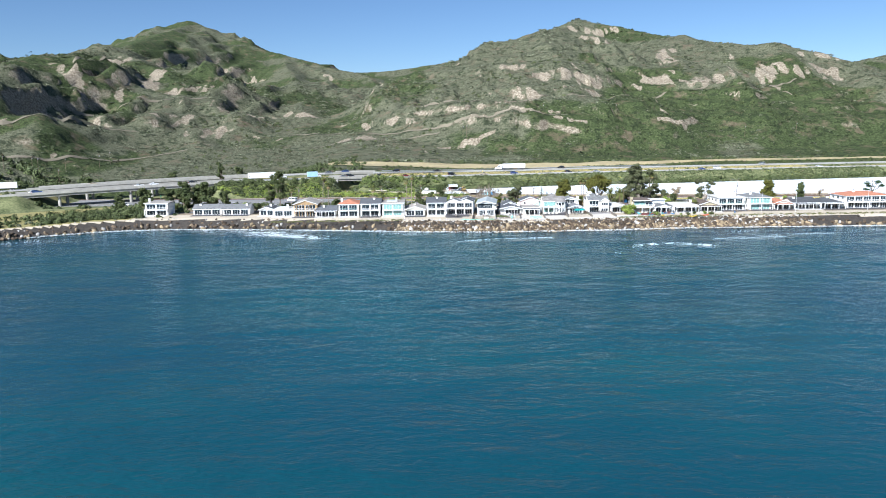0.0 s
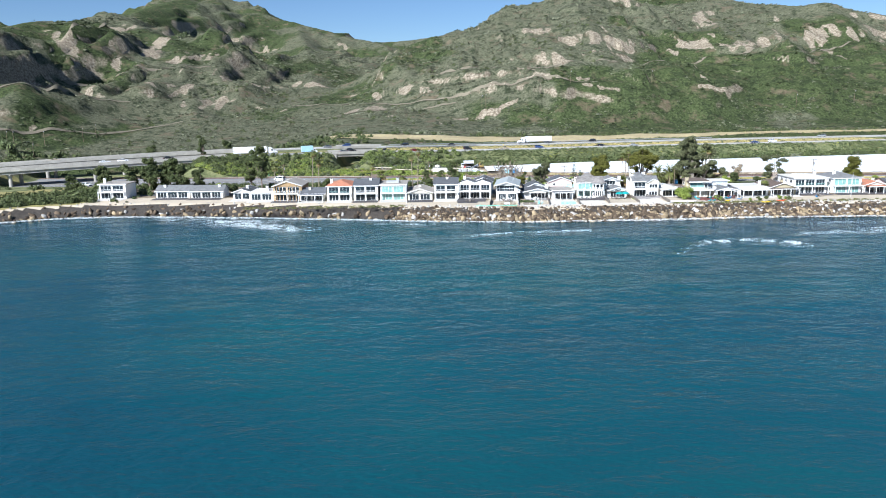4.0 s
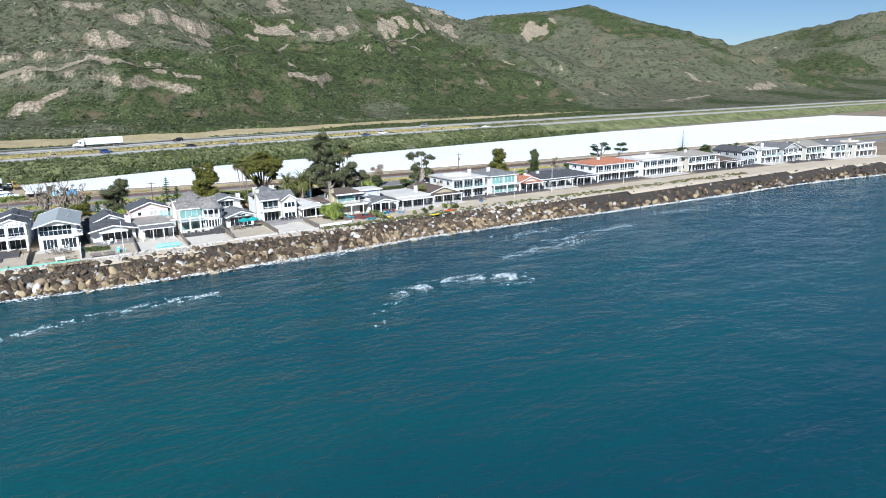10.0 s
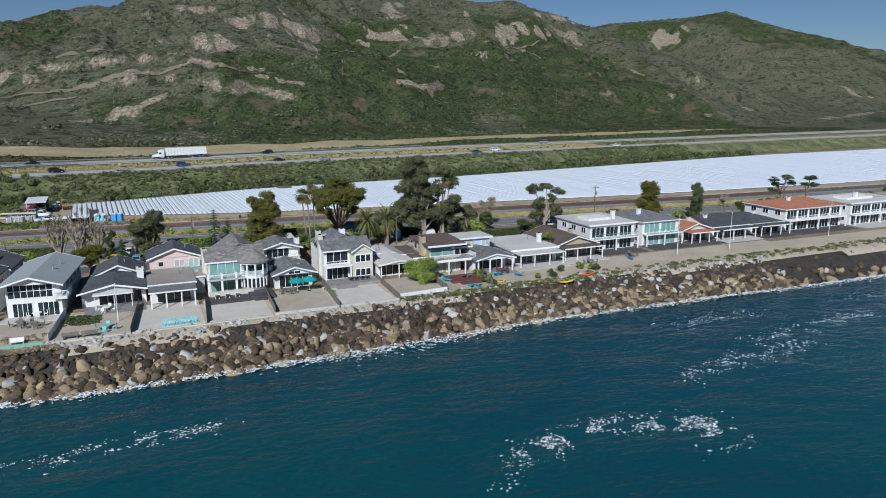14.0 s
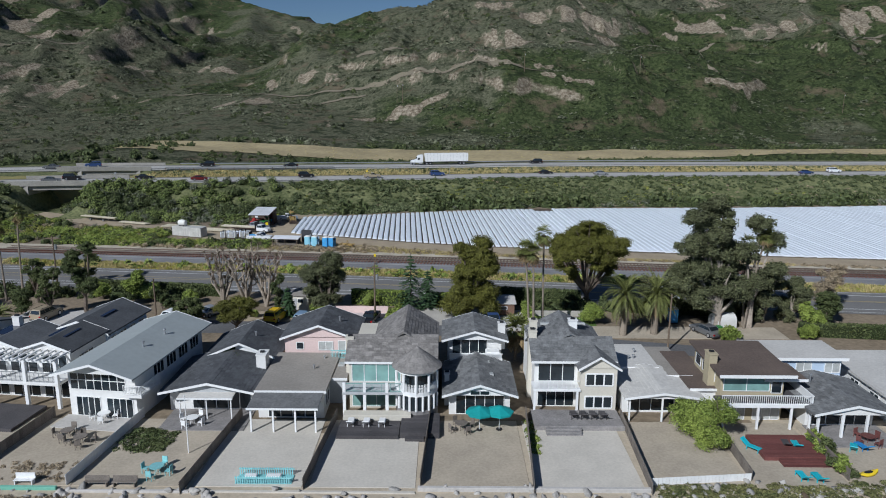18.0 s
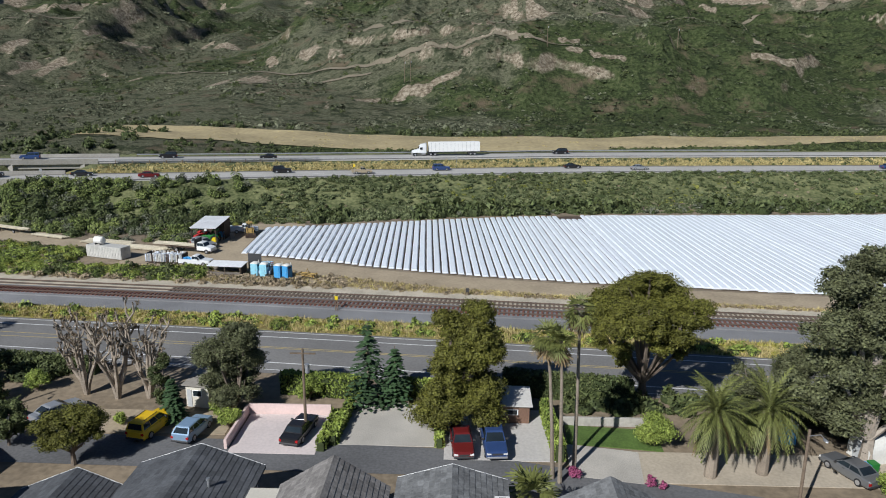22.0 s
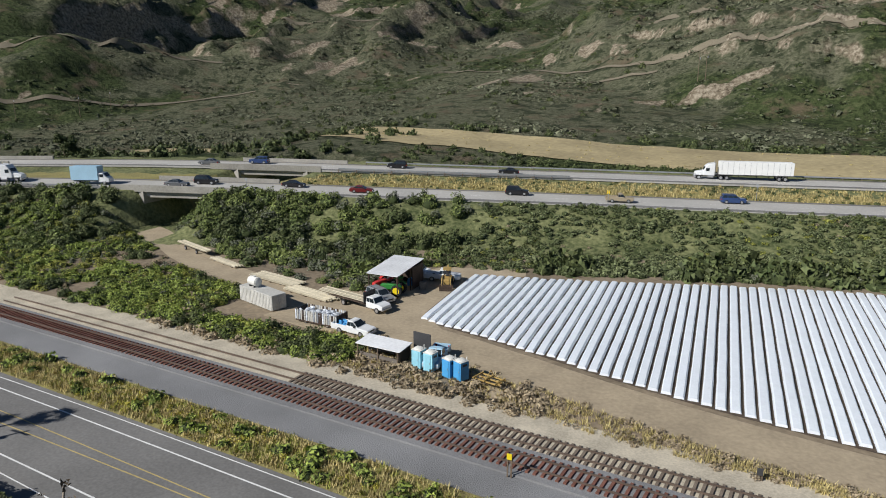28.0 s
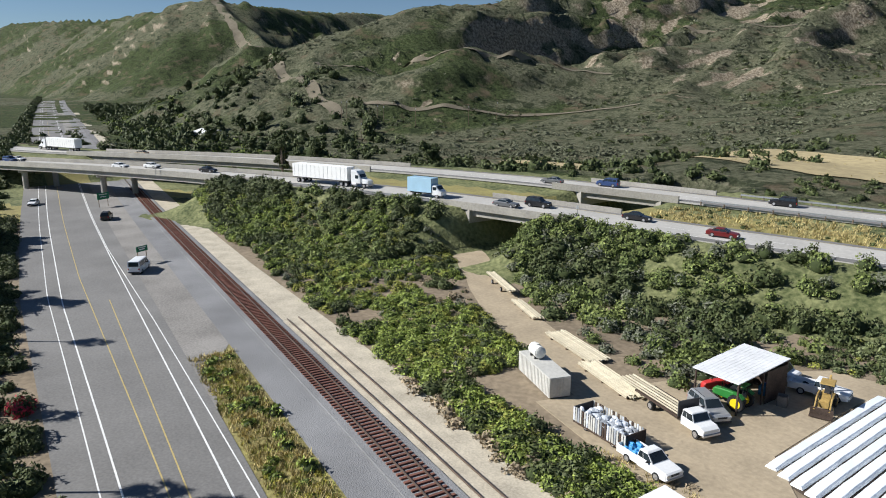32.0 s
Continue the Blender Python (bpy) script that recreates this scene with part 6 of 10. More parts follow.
def courses(t, m, a, b, y0, y1, zf, axis, piece=0.62, step=0.36):
    """Overlapping shingles on one slope, from its eave a to its ridge b."""
    (ua, za), (ub, zb) = a, b
    L = math.hypot(ub - ua, zb - za)
    n = max(2, int(L / step))
    nx, nz = -(zb - za) / L, (ub - ua) / L
    if nz < 0:
        nx, nz = -nx, -nz
    V, F = [], []
    for k in range(n):
        p, q = (ua + (ub - ua) * k / n, za + (zb - za) * k / n), (ua + (ub - ua) * (k + 1) / n, za + (zb - za) * (k + 1) / n)
        w0 = y0 - piece * ((k * 0.37) % 1.0)
        while w0 < y1:
            c0, c1 = max(w0, y0) + 0.002, min(w0 + piece, y1) - 0.002
            w0 += piece
            if c1 - c0 < 0.1:
                continue
            lift = 0.03 + 0.004 * ((k * 7 + int(w0 * 3)) % 3)
            o = len(V)
            for w in (c0, c1):
                row = [(p[0], p[1] - 0.01), (p[0] + nx * lift, p[1] + nz * lift), (q[0] + nx * 0.006, q[1] + nz * 0.006)]
                V += [(u, w, z) if axis == "y" else (w, u, z) for u, z in row]
            F += [(o, o + 1, o + 4, o + 3), (o + 1, o + 2, o + 5, o + 4), (o, o + 2, o + 1), (o + 3, o + 4, o + 5)]
    tagged(ob_from("roof_shingles", V, F, m, t), kind="stuff")


class House:
    """A house in its own metres: x along the shore, y inland from its front, z up from the ground."""

    def __init__(self, label, x, y, name="house", turn=0.0, z=FLAT):
        self.t = thing(name, pose(x, y, z, 0, 0, turn), label, "house")
        self.shingled = 12 < x < 125

    def put(self, shape, name, m, label="", parent=None):
        return shape.put(name, m, parent or self.t, label)

    def wall(self, x0, x1, y0, y1, z0, z1, m, name="wall"):
        return self.put(Shape().box(x0, x1, y0, y1, z0 if z0 else -0.3, z1), name, m)

    def gable(self, x0, x1, y0, y1, ze, zr, m, wm, axis="y", o=0.45, trim=True):
        """A gable roof; axis is the way the ridge runs."""
        th = 0.16
        if axis == "y":
            c = (x0 + x1) / 2
            k = (zr - ze) / ((x1 - x0) / 2)
            a, b, ea = x0 - o, x1 + o, ze - k * o
            self.put(Shape().profile([(a, ea), (c, zr), (b, ea), (b, ea + th), (c, zr + th), (a, ea + th)], "y", y0 - o, y1 + o), "roof", m)
            if self.shingled and m is not M_RPALE:
                courses(self.t, m, (a, ea + th), (c, zr + th), y0 - o, y1 + o, 0, "y")
                courses(self.t, m, (b, ea + th), (c, zr + th), y0 - o, y1 + o, 0, "y")
            self.put(Shape().profile([(x0, ze - 0.05), (x1, ze - 0.05), (c, zr - 0.02)], "y", y0, y1), "gable_wall", wm)
            if trim:
                for yy in (y0 - o - 0.05, y1 + o):
                    self.put(Shape().profile([(a, ea - 0.05), (c, zr - 0.05), (b, ea - 0.05), (b, ea + th + 0.03), (c, zr + th + 0.03), (a, ea + th + 0.03)], "y", yy, yy + 0.05), "bargeboard", M_TRIM)
        else:
            c = (y0 + y1) / 2
            k = (zr - ze) / ((y1 - y0) / 2)
            a, b, ea = y0 - o, y1 + o, ze - k * o
            self.put(Shape().profile([(a, ea), (c, zr), (b, ea), (b, ea + th), (c, zr + th), (a, ea + th)], "x", x0 - o, x1 + o), "roof", m)
            if self.shingled and m is not M_RPALE:
                courses(self.t, m, (a, ea + th), (c, zr + th), x0 - o, x1 + o, 0, "x")
                courses(self.t, m, (b, ea + th), (c, zr + th), x0 - o, x1 + o, 0, "x")
            self.put(Shape().profile([(y0, ze - 0.05), (y1, ze - 0.05), (c, zr - 0.02)], "x", x0, x1), "gable_wall", wm)
            if trim:
                self.put(Shape().box(x0 - o, x1 + o, a - 0.05, a, ea - 0.06, ea + th + 0.02), "fascia", M_TRIM)

    def hip(self, x0, x1, y0, y1, ze, zr, m, o=0.5):
        x0, x1, y0, y1 = x0 - o, x1 + o, y0 - o, y1 + o
        w, d = x1 - x0, y1 - y0
        if w < d:
            r = [((x0 + x1) / 2, y0 + w / 2, zr), ((x0 + x1) / 2, y1 - w / 2, zr)]
            F = [(0, 1, 4), (1, 2, 5, 4), (2, 3, 5), (3, 0, 4, 5), (3, 2, 1, 0)]
        else:
            r = [(x0 + d / 2, (y0 + y1) / 2, zr), (x1 - d / 2, (y0 + y1) / 2, zr)]
            F = [(0, 1, 5, 4), (1, 2, 5), (2, 3, 4, 5), (3, 0, 4), (3, 2, 1, 0)]
        s = Shape().add([(x0, y0, ze), (x1, y0, ze), (x1, y1, ze), (x0, y1, ze)] + r, F)
        self.put(s, "roof", m)
        self.put(Shape().box(x0, x1, y0, y1, ze - 0.18, ze - 0.004), "eaves", M_TRIM)

    def flat(self, x0, x1, y0, y1, z, m, o=0.35, th=0.22, trim=None, dz=0.0):
        """A flat or slightly sloping roof slab; dz lifts its rear."""
        x0, x1, y0, y1 = x0 - o, x1 + o, y0 - o, y1 + o
        self.put(Shape().profile([(y0, z), (y1, z + dz), (y1, z + dz + th), (y0, z + th)], "x", x0, x1), "roof", m)
        self.put(Shape().box(x0 - 0.03, x1 + 0.03, y0 - 0.06, y0, z - 0.04, z + th + 0.03), "fascia", trim or M_TRIM)

    def win(self, face, a, b, z0, z1, at, n=1, rows=1, glass=None, fr=0.07, m=None):
        """A window with n lights across and rows up, on the front (f), left (l), right (r) or back (b) wall."""
        s = Shape()

        def bx(sh, u0, u1, w0, w1, d0, d1):
            if face == "f":
                sh.box(u0, u1, at - d1, at - d0, w0, w1)
            elif face == "b":
                sh.box(u0, u1, at + d0, at + d1, w0, w1)
            elif face == "l":
                sh.box(at - d1, at - d0, u0, u1, w0, w1)
            else:
                sh.box(at + d0, at + d1, u0, u1, w0, w1)
        for i in range(n + 1):
            u = a + (b - a) * i / n
            bx(s, u - fr / 2, u + fr / 2, z0, z1, -0.02, 0.06)
        for j in range(rows + 1):
            w = z0 + (z1 - z0) * j / rows
            bx(s, a, b, w - fr / 2, w + fr / 2, -0.02, 0.055)
        f = self.put(s, "window", m or M_TRIM)
        for i in range(n):
            g = Shape()
            bx(g, a + (b - a) * i / n + 0.004, a + (b - a) * (i + 1) / n - 0.004, z0, z1, -0.03, 0.022)
            self.put(g, "pane", glass or M_GLASS, "", f)

    def rail(self, x0, x1, y, z, h=1.0, m=None, step=0.16, side=None):
        """A balcony railing along x at y, or along y at x = side."""
        s = Shape()
        if side is None:
            s.box(x0, x1, y - 0.035, y + 0.035, z + h - 0.07, z + h).box(x0, x1, y - 0.025, y + 0.025, z + 0.06, z + 0.12)
            for u in np.arange(x0 + 0.05, x1, step):
                s.box(u - 0.02, u + 0.02, y - 0.02, y + 0.02, z, z + h - 0.03)
        else:
            s.box(side - 0.035, side + 0.035, x0, x1, z + h - 0.07, z + h).box(side - 0.025, side + 0.025, x0, x1, z + 0.06, z + 0.12)
            for u in np.arange(x0 + 0.05, x1, step):
                s.box(side - 0.02, side + 0.02, u - 0.02, u + 0.02, z, z + h - 0.03)
        self.put(s, "railing", m or M_TRIM)

    def posts(self, xs, y, z0, z1, w=0.2, m=None):
        for x in xs:
            self.put(Shape().box(x - w / 2, x + w / 2, y - w / 2, y + w / 2, z0 - 0.1, z1, 0.015), "column", m or M_TRIM)

    def slab(self, x0, x1, y0, y1, z0, z1, m, name="deck"):
        self.put(Shape().box(x0, x1, y0, y1, z0, z1, 0.02), name, m)

    def chimney(self, x, y, z0, z1, m=None, w=0.8, d=0.6):
        c = self.put(Shape().box(x - w / 2, x + w / 2, y - d / 2, y + d / 2, z0, z1).box(x - w / 2 - 0.06, x + w / 2 + 0.06, y - d / 2 - 0.06, y + d / 2 + 0.06, z1, z1 + 0.1), "chimney", m or M_WHITE)
        self.put(Shape().box(x - 0.22, x + 0.22, y - 0.15, y + 0.15, z1 + 0.1, z1 + 0.28), "flue", M_DARKIN, "", c)

    def vent(self, x, y, z, h=0.5):
        self.put(Shape().tube((x, y, z - 0.2), (x, y, z + h), 0.08, 0.08, 8).tube((x, y, z + h), (x, y, z + h + 0.12), 0.15, 0.13, 8), "roof_vent", M_GALV)

    def skylight(self, x, y, z, w=0.7, d=0.9, slope=0.0):
        self.put(Shape().box(x - w / 2, x + w / 2, y - d / 2, y + d / 2, z - 0.1, z + 0.14, 0.03), "skylight", M_CURT)


# ---- two-storey white house with colonnade and pergola
h = House("white two-storey house with colonnade, pergola and dark solar roof", 8.9, 20.6, turn=-6)
h.wall(0.3, 10.8, 2.6, 9, 0, 5.2, M_WHITE)
h.wall(4.6, 11.0, 9, 17.5, 0, 5.0, M_BLUEW, "rear_wing_wall")
h.gable(4.6, 11.0, 9, 17.5, 5.0, 6.2, M_RDARK, M_BLUEW)
h.gable(0.3, 5.5, 2.6, 9, 5.2, 6.1, M_RDARK, M_WHITE, o=0.3)
h.gable(5.5, 10.8, 2.6, 9, 5.2, 6.1, M_RDARK, M_WHITE, o=0.3)
h.slab(0, 11, 0, 2.6, 2.45, 2.75, M_WHITE, "balcony_floor")
h.posts((0.2, 3.8, 7.4, 10.8), 0.2, 0, 5.2, 0.34)
h.slab(0, 11, 0.05, 0.35, 4.9, 5.2, M_TRIM, "beam")
for k in range(14):
    h.put(Shape().box(0.1 + k * 0.82, 0.24 + k * 0.82, -0.5, 2.7, 5.2, 5.36), "pergola_slat", M_TRIM)
h.rail(0.3, 10.8, 0.2, 2.75, 1.0, M_GALV, 0.5)
for a, b in ((0.7, 3.6), (4.1, 7.1), (7.6, 10.4)):
    h.win("f", a, b, 2.8, 4.75, 2.6, 3)
    h.win("f", a, b, 0.1, 2.2, 2.6, 3)
for k in range(4):
    h.win("r", 9.6 + k * 2, 10.8 + k * 2, 3.6, 4.3, 11.0, 2)
h.win("r", 4, 6.5, 3.3, 4.3, 10.8, 3)
for sx, sy in ((2.0, 6.0), (8.2, 6.0), (8.2, 13.0)):
    h.put(Shape().add([(sx - 1.1, sy - 1.4, 5.98), (sx + 0.9, sy - 1.4, 5.98), (sx + 0.9, sy + 1.4, 5.98), (sx - 1.1, sy + 1.4, 5.98), (sx - 1.1, sy - 1.4, 6.04), (sx + 0.9, sy - 1.4, 6.04), (sx + 0.9, sy + 1.4, 6.04), (sx - 1.1, sy + 1.4, 6.04)], [(0, 3, 2, 1), (4, 5, 6, 7), (0, 1, 5, 4), (1, 2, 6, 5), (2, 3, 7, 6), (3, 0, 4, 7)]), "solar_panel", M_SOLAR)
h.chimney(1.6, 7.5, 4.5, 7.0)
h.slab(0, 9.5, -5.2, 0, -0.3, 0.35, M_DECK)
h.slab(0.4, 7, -8.6, -5.2, -0.3, 0.12, M_DECK)

# ---- white house with a wide gable of dark glass
h = House("white two-storey house with wide dark-glazed gable and pale roof", 21.6, 18.2, turn=-7)
h.wall(0, 7.0, 0, 14.2, 0, 4.9, M_WHITE)
h.gable(0, 7.0, -0.9, 14.6, 4.95, 6.0, M_RPALE, M_WHITE, o=0.75)
h.win("f", 0.25, 6.0, 2.85, 4.85, 0, 7, 2)
h.win("f", 0.7, 3.2, 0.1, 2.1, 0, 4)
h.win("f", 3.9, 6.6, 0.1, 2.1, 0, 4)
for k in range(4):
    h.win("r", 3.4 + 2.6 * k, 5.4 + 2.6 * k, 3.0, 4.5, 7.0, 3, 1, M_GLASS, 0.08)
h.slab(6.0, 7.9, -0.6, 3.0, 2.5, 2.75, M_WHITE, "balcony_floor")
h.rail(6.0, 7.85, -0.55, 2.75)
h.rail(-0.5, 3.0, 0, 2.75, side=7.85)
h.vent(5.2, 5, 5.6)
h.vent(5.4, 9, 5.6)
h.slab(-0.4, 7.2, -2.8, 0, -0.3, 0.1, M_PADW, "patio")

# ---- low dark-roofed cottage
h = House("low white cottage with dark grey gable roof and awning", 30.9, 18.4)
h.wall(0, 8.8, 1.2, 9, 0, 2.5, M_WHITE)
h.gable(0, 8.8, 0.0, 9, 2.5, 3.45, M_RDARK, M_GREYW, o=0.5)
h.wall(1.2, 8.8, 9, 16.2, 0, 2.7, M_CREAM, "rear_wall")
h.gable(1.2, 8.8, 9, 16.2, 2.7, 4.3, M_RDARK, M_TRIM, o=0.5)
h.win("f", 2.3, 8.2, 0.2, 2.1, 1.2, 5)
h.flat(1.6, 7.0, -1.2, 1.2, 2.25, M_RWHITE, 0, 0.1, None, 0.25)
h.posts((1.8, 4.4, 6.8), -1.0, 0, 2.25, 0.1)
h.chimney(8.2, 6.2, 2.2, 4.2, M_WHITE, 1.0, 1.6)
h.vent(6, 12, 4.0)
h.slab(0.4, 8.6, -3.4, 1.2, -0.3, 0.12, M_PAVE, "patio")

# ---- flat-roofed house with porch, and the pink house behind
h = House("low flat-roofed white house with pergola porch over sand", 40.2, 15.4)
h.wall(0, 6.5, 2.6, 12.5, 0, 2.7, M_WHITE)
h.flat(0, 6.5, 2.6, 12.5, 2.75, M_RTAN, 0.25, 0.2)
h.wall(6.5, 8.2, 6, 12.5, 0, 2.6, M_GREYW, "side_wing")
h.flat(6.5, 8.2, 6, 12.5, 2.62, M_RTAN, 0.15, 0.2)
h.flat(0, 6.3, -0.6, 2.5, 2.45, M_RMID, 0.2, 0.12, None, 0.25)
h.posts((0.1, 2.2, 4.3, 6.2), -0.5, 0, 2.45, 0.16)
h.win("f", 1.0, 5.8, 0.1, 2.1, 2.6, 4)
h.win("r", 3.5, 5.5, 0.8, 2.0, 6.5, 2)
h.vent(4.6, 8, 2.9, 0.4)
h.vent(5.2, 11, 2.9, 0.3)
h.skylight(7.3, 9.5, 2.85)
h = House("two-storey pale pink house with white gable trim", 40.6, 28.6)
h.wall(0, 7.8, 0, 6.6, 0, 4.6, M_PINK)
h.gable(0, 7.8, 0, 6.6, 4.6, 6.0, M_RDARK, M_PINK, o=0.5)
h.win("f", 1.3, 2.1, 3.2, 4.0, 0)
h.win("f", 3.8, 5.4, 3.1, 4.1, 0, 2, 1, M_CURT)
h.win("f", 6.0, 7.6, 2.8, 4.2, 0, 2, 1, M_CURT)
h.slab(5.4, 8.2, -1.8, 0, 2.55, 2.75, M_TURQ, "landing")
h.rail(5.4, 8.2, -1.75, 2.75, 1.0, M_TURQ)
for k in range(9):
    h.put(Shape().box(4.7 - 0.02 * k, 5.5, -1.8 - 0.26 * k, -1.5 - 0.26 * k, 2.45 - 0.27 * k, 2.55 - 0.27 * k), "step", M_TURQ)
h.vent(5.8, 3, 5.4, 0.6)

# ---- turret house
h = House("large grey-roofed two-storey house with round corner turret", 48.5, 18.2)
h.wall(0.4, 9.0, 2.2, 14, 0, 5.1, M_CREAM)
h.gable(0.4, 9.0, 2.4, 8.0, 5.1, 6.7, M_RTILE, M_CREAM, "x", 0.4)
h.gable(2.6, 9.0, 5.2, 14.2, 5.1, 7.1, M_RTILE, M_CREAM, "y", 0.4, False)
h.slab(0, 6.6, -0.3, 2.2, 2.5, 2.75, M_GREYW, "balcony_floor")
h.posts((0.2, 2.2, 4.4, 6.2), -0.1, 0, 3.7, 0.3)
h.rail(0.2, 6.0, -0.1, 2.75, 0.9, M_GLASSG, 0.9)
h.win("f", 0.7, 5.6, 2.9, 4.8, 2.2, 4, 1, M_GLASSG)
h.win("f", 0.7, 5.6, 0.2, 2.2, 2.2, 4, 1, M_GLASSG)
for k in range(5):
    h.win("r", 4 + 2 * k, 5.2 + 2 * k, 3.2, 4.4, 9.0)
    h.win("r", 4 + 2 * k, 5.2 + 2 * k, 0.8, 2.0, 9.0)
tc, tr = (7.3, 1.3), 2.1
ang = [math.pi * (1.0 + k / 9.0) for k in range(-1, 11)]
poly = [(tc[0] + tr * math.cos(2 * math.pi * k / 20), tc[1] + tr * math.sin(2 * math.pi * k / 20)) for k in range(20)]
h.put(Shape().prism(poly, -0.3, 1.0), "turret_base", M_PAVE)
h.put(Shape().prism([(tc[0] + (x - tc[0]) * 0.96, tc[1] + (y - tc[1]) * 0.96) for x, y in poly], 1.0, 2.5), "turret_glazing", M_GLASS)
h.put(Shape().prism(poly, 2.5, 2.95), "turret_band", M_TRIM)
h.put(Shape().prism([(tc[0] + (x - tc[0]) * 0.7, tc[1] + 0.5 + (y - tc[1]) * 0.7) for x, y in poly], 2.95, 4.7), "turret_room", M_GLASS)
h.put(Shape().prism(poly, 4.7, 5.1), "turret_eave", M_TRIM)
for k in range(11, 20):
    a = 2 * math.pi * k / 20
    x, y = tc[0] + tr * math.cos(a), tc[1] + tr * math.sin(a)
    h.put(Shape().tube((x, y, 1.0), (x, y, 2.5), 0.13, 0.13, 6), "turret_mullion", M_TRIM)
    if k % 2:
        h.put(Shape().tube((x, y, 2.95), (x, y, 4.7), 0.14, 0.14, 8), "turret_column", M_TRIM)
s = Shape()
for k in range(40, 82):
    a = 2 * math.pi * k / 80
    x, y = tc[0] + 2.05 * math.cos(a), tc[1] + 2.05 * math.sin(a)
    s.box(x - 0.03, x + 0.03, y - 0.03, y + 0.03, 2.95, 3.75)
h.put(s, "turret_railing", M_TRIM)
n = len(poly)
h.put(Shape().add([(tc[0] + (x - tc[0]) * 1.2, tc[1] + (y - tc[1]) * 1.2, 5.1) for x, y in poly] + [(tc[0], tc[1] + 0.4, 6.9)], [(k, (k + 1) % n, n) for k in range(n)] + [tuple(range(n - 1, -1, -1))]), "turret_roof", M_RTILE)
h.chimney(0.2, 5.0, 2.0, 6.6, M_CREAM, 0.8, 1.0)
h.slab(0.2, 6.8, -1.4, -0.3, -0.3, 0.9, M_CREAM, "planter_terrace")
for k in range(9):
    h.put(Shape().box(0, 5.8, -4.6 + 0.35 * k, -4.27 + 0.35 * k, 0.0, 0.38), "deck_board", M_DECK)
for k in range(12):
    h.put(Shape().box(5.9, 9.6, -4.4 + 0.35 * k, -4.07 + 0.35 * k, 0.0, 0.62), "deck_board", M_DECK)
h.slab(6.4, 8.2, -5.0, -4.4, 0, 0.3, M_DECK, "step")

# ---- small gabled cottage with umbrellas and the raised rear room
h = House("small white gabled cottage with grey roof and raised rear room", 58.7, 18.0)
h.wall(0.3, 6.4, 1.0, 8.4, 0, 2.4, M_WHITE)
h.gable(0.0, 6.7, 0.2, 8.4, 2.45, 3.5, M_RMID, M_TRIM, o=0.4)
h.win("f", 1.0, 5.8, 0.1, 2.1, 1.0, 5)
h.win("f", 2.4, 4.3, 2.45, 2.9, 0.2, 2)
h.wall(0.4, 6.2, 8.4, 10.4, 0, 2.9, M_WHITE, "terrace_wall")
h.rail(0.4, 6.2, 8.5, 2.9, 0.7, M_TRIM, 0.12)
h.wall(0.2, 6.2, 10.4, 15.6, 0, 4.7, M_WHITE, "rear_room_wall")
h.gable(0.0, 6.4, 9.8, 15.8, 4.75, 5.7, M_RMID, M_TRIM, o=0.5)
h.win("f", 0.7, 4.6, 2.9, 4.6, 10.4, 4)
h.chimney(6.3, 12, 3.0, 5.9, M_WHITE, 0.8, 1.0)
h.chimney(0.1, 3.5, 0, 3.4, M_WHITE, 0.5, 0.9)
h.skylight(4.6, 3.6, 3.2, 0.6, 0.7)
h.skylight(4.4, 7.0, 3.2, 0.6, 0.7)
h.put(Shape().box(4.4, 6.0, 8.8, 10.2, 2.9, 3.6, 0.12), "hot_tub", M_TRIM)

# ---- white two-storey house with balcony and gabled bay
h = House("white two-storey house with balcony, gabled bay and grey shingles", 67.2, 19.2)
h.wall(0.5, 8.4, 1.8, 11.4, 0, 5.2, M_WHITE)
h.wall(4.9, 8.5, 0, 1.8, 0, 5.0, M_CREAM, "bay_wall")
h.gable(4.9, 8.5, -0.1, 5.2, 5.0, 6.1, M_RMID, M_CREAM, "y", 0.35)
h.gable(0.5, 8.4, 1.6, 7.0, 5.2, 6.6, M_RMID, M_WHITE, "x", 0.4)
h.gable(0.9, 8.0, 4.4, 11.6, 5.2, 7.0, M_RMID, M_WHITE, "y", 0.4, False)
h.slab(0.2, 4.9, -0.2, 1.8, 2.5, 2.75, M_TRIM, "balcony_floor")
h.rail(0.3, 4.8, -0.1, 2.75, 0.9, M_TRIM, 0.45)
h.posts((0.35, 4.6), -0.05, 0, 2.5, 0.22)
h.win("f", 0.9, 4.6, 2.8, 4.8, 1.8, 3)
h.win("f", 0.9, 4.6, 0.1, 2.2, 1.8, 4)
for z0 in (3.1, 0.7):
    h.win("f", 5.4, 8.1, z0, z0 + 1.25, 0, 3, 1, None, 0.14)
for k in range(4):
    h.win("r", 3.4 + 2 * k, 4.6 + 2 * k, 3.3, 4.4, 8.4)
h.chimney(0.5, 4.5, 0, 7.3, M_CREAM, 0.8, 1.1)
h.chimney(0.9, 7.2, 4.6, 7.5, M_CREAM, 0.8, 0.9)
h.chimney(5.2, 7.4, 5.6, 7.5, M_TRIM, 0.9, 0.9)
h.skylight(2.6, 9.6, 6.3, 1.2, 0.5)
h.skylight(6.4, 9.6, 6.3, 1.2, 0.5)
h.slab(0, 8.6, -3.6, 0, -0.3, 0.5, M_PAVE, "terrace")
for k in range(3):
    h.put(Shape().box(1.0, 4.4, -4.0 - 0.35 * k, -3.6 - 0.35 * k, -0.2, 0.38 - 0.13 * k), "step", M_PAVE)

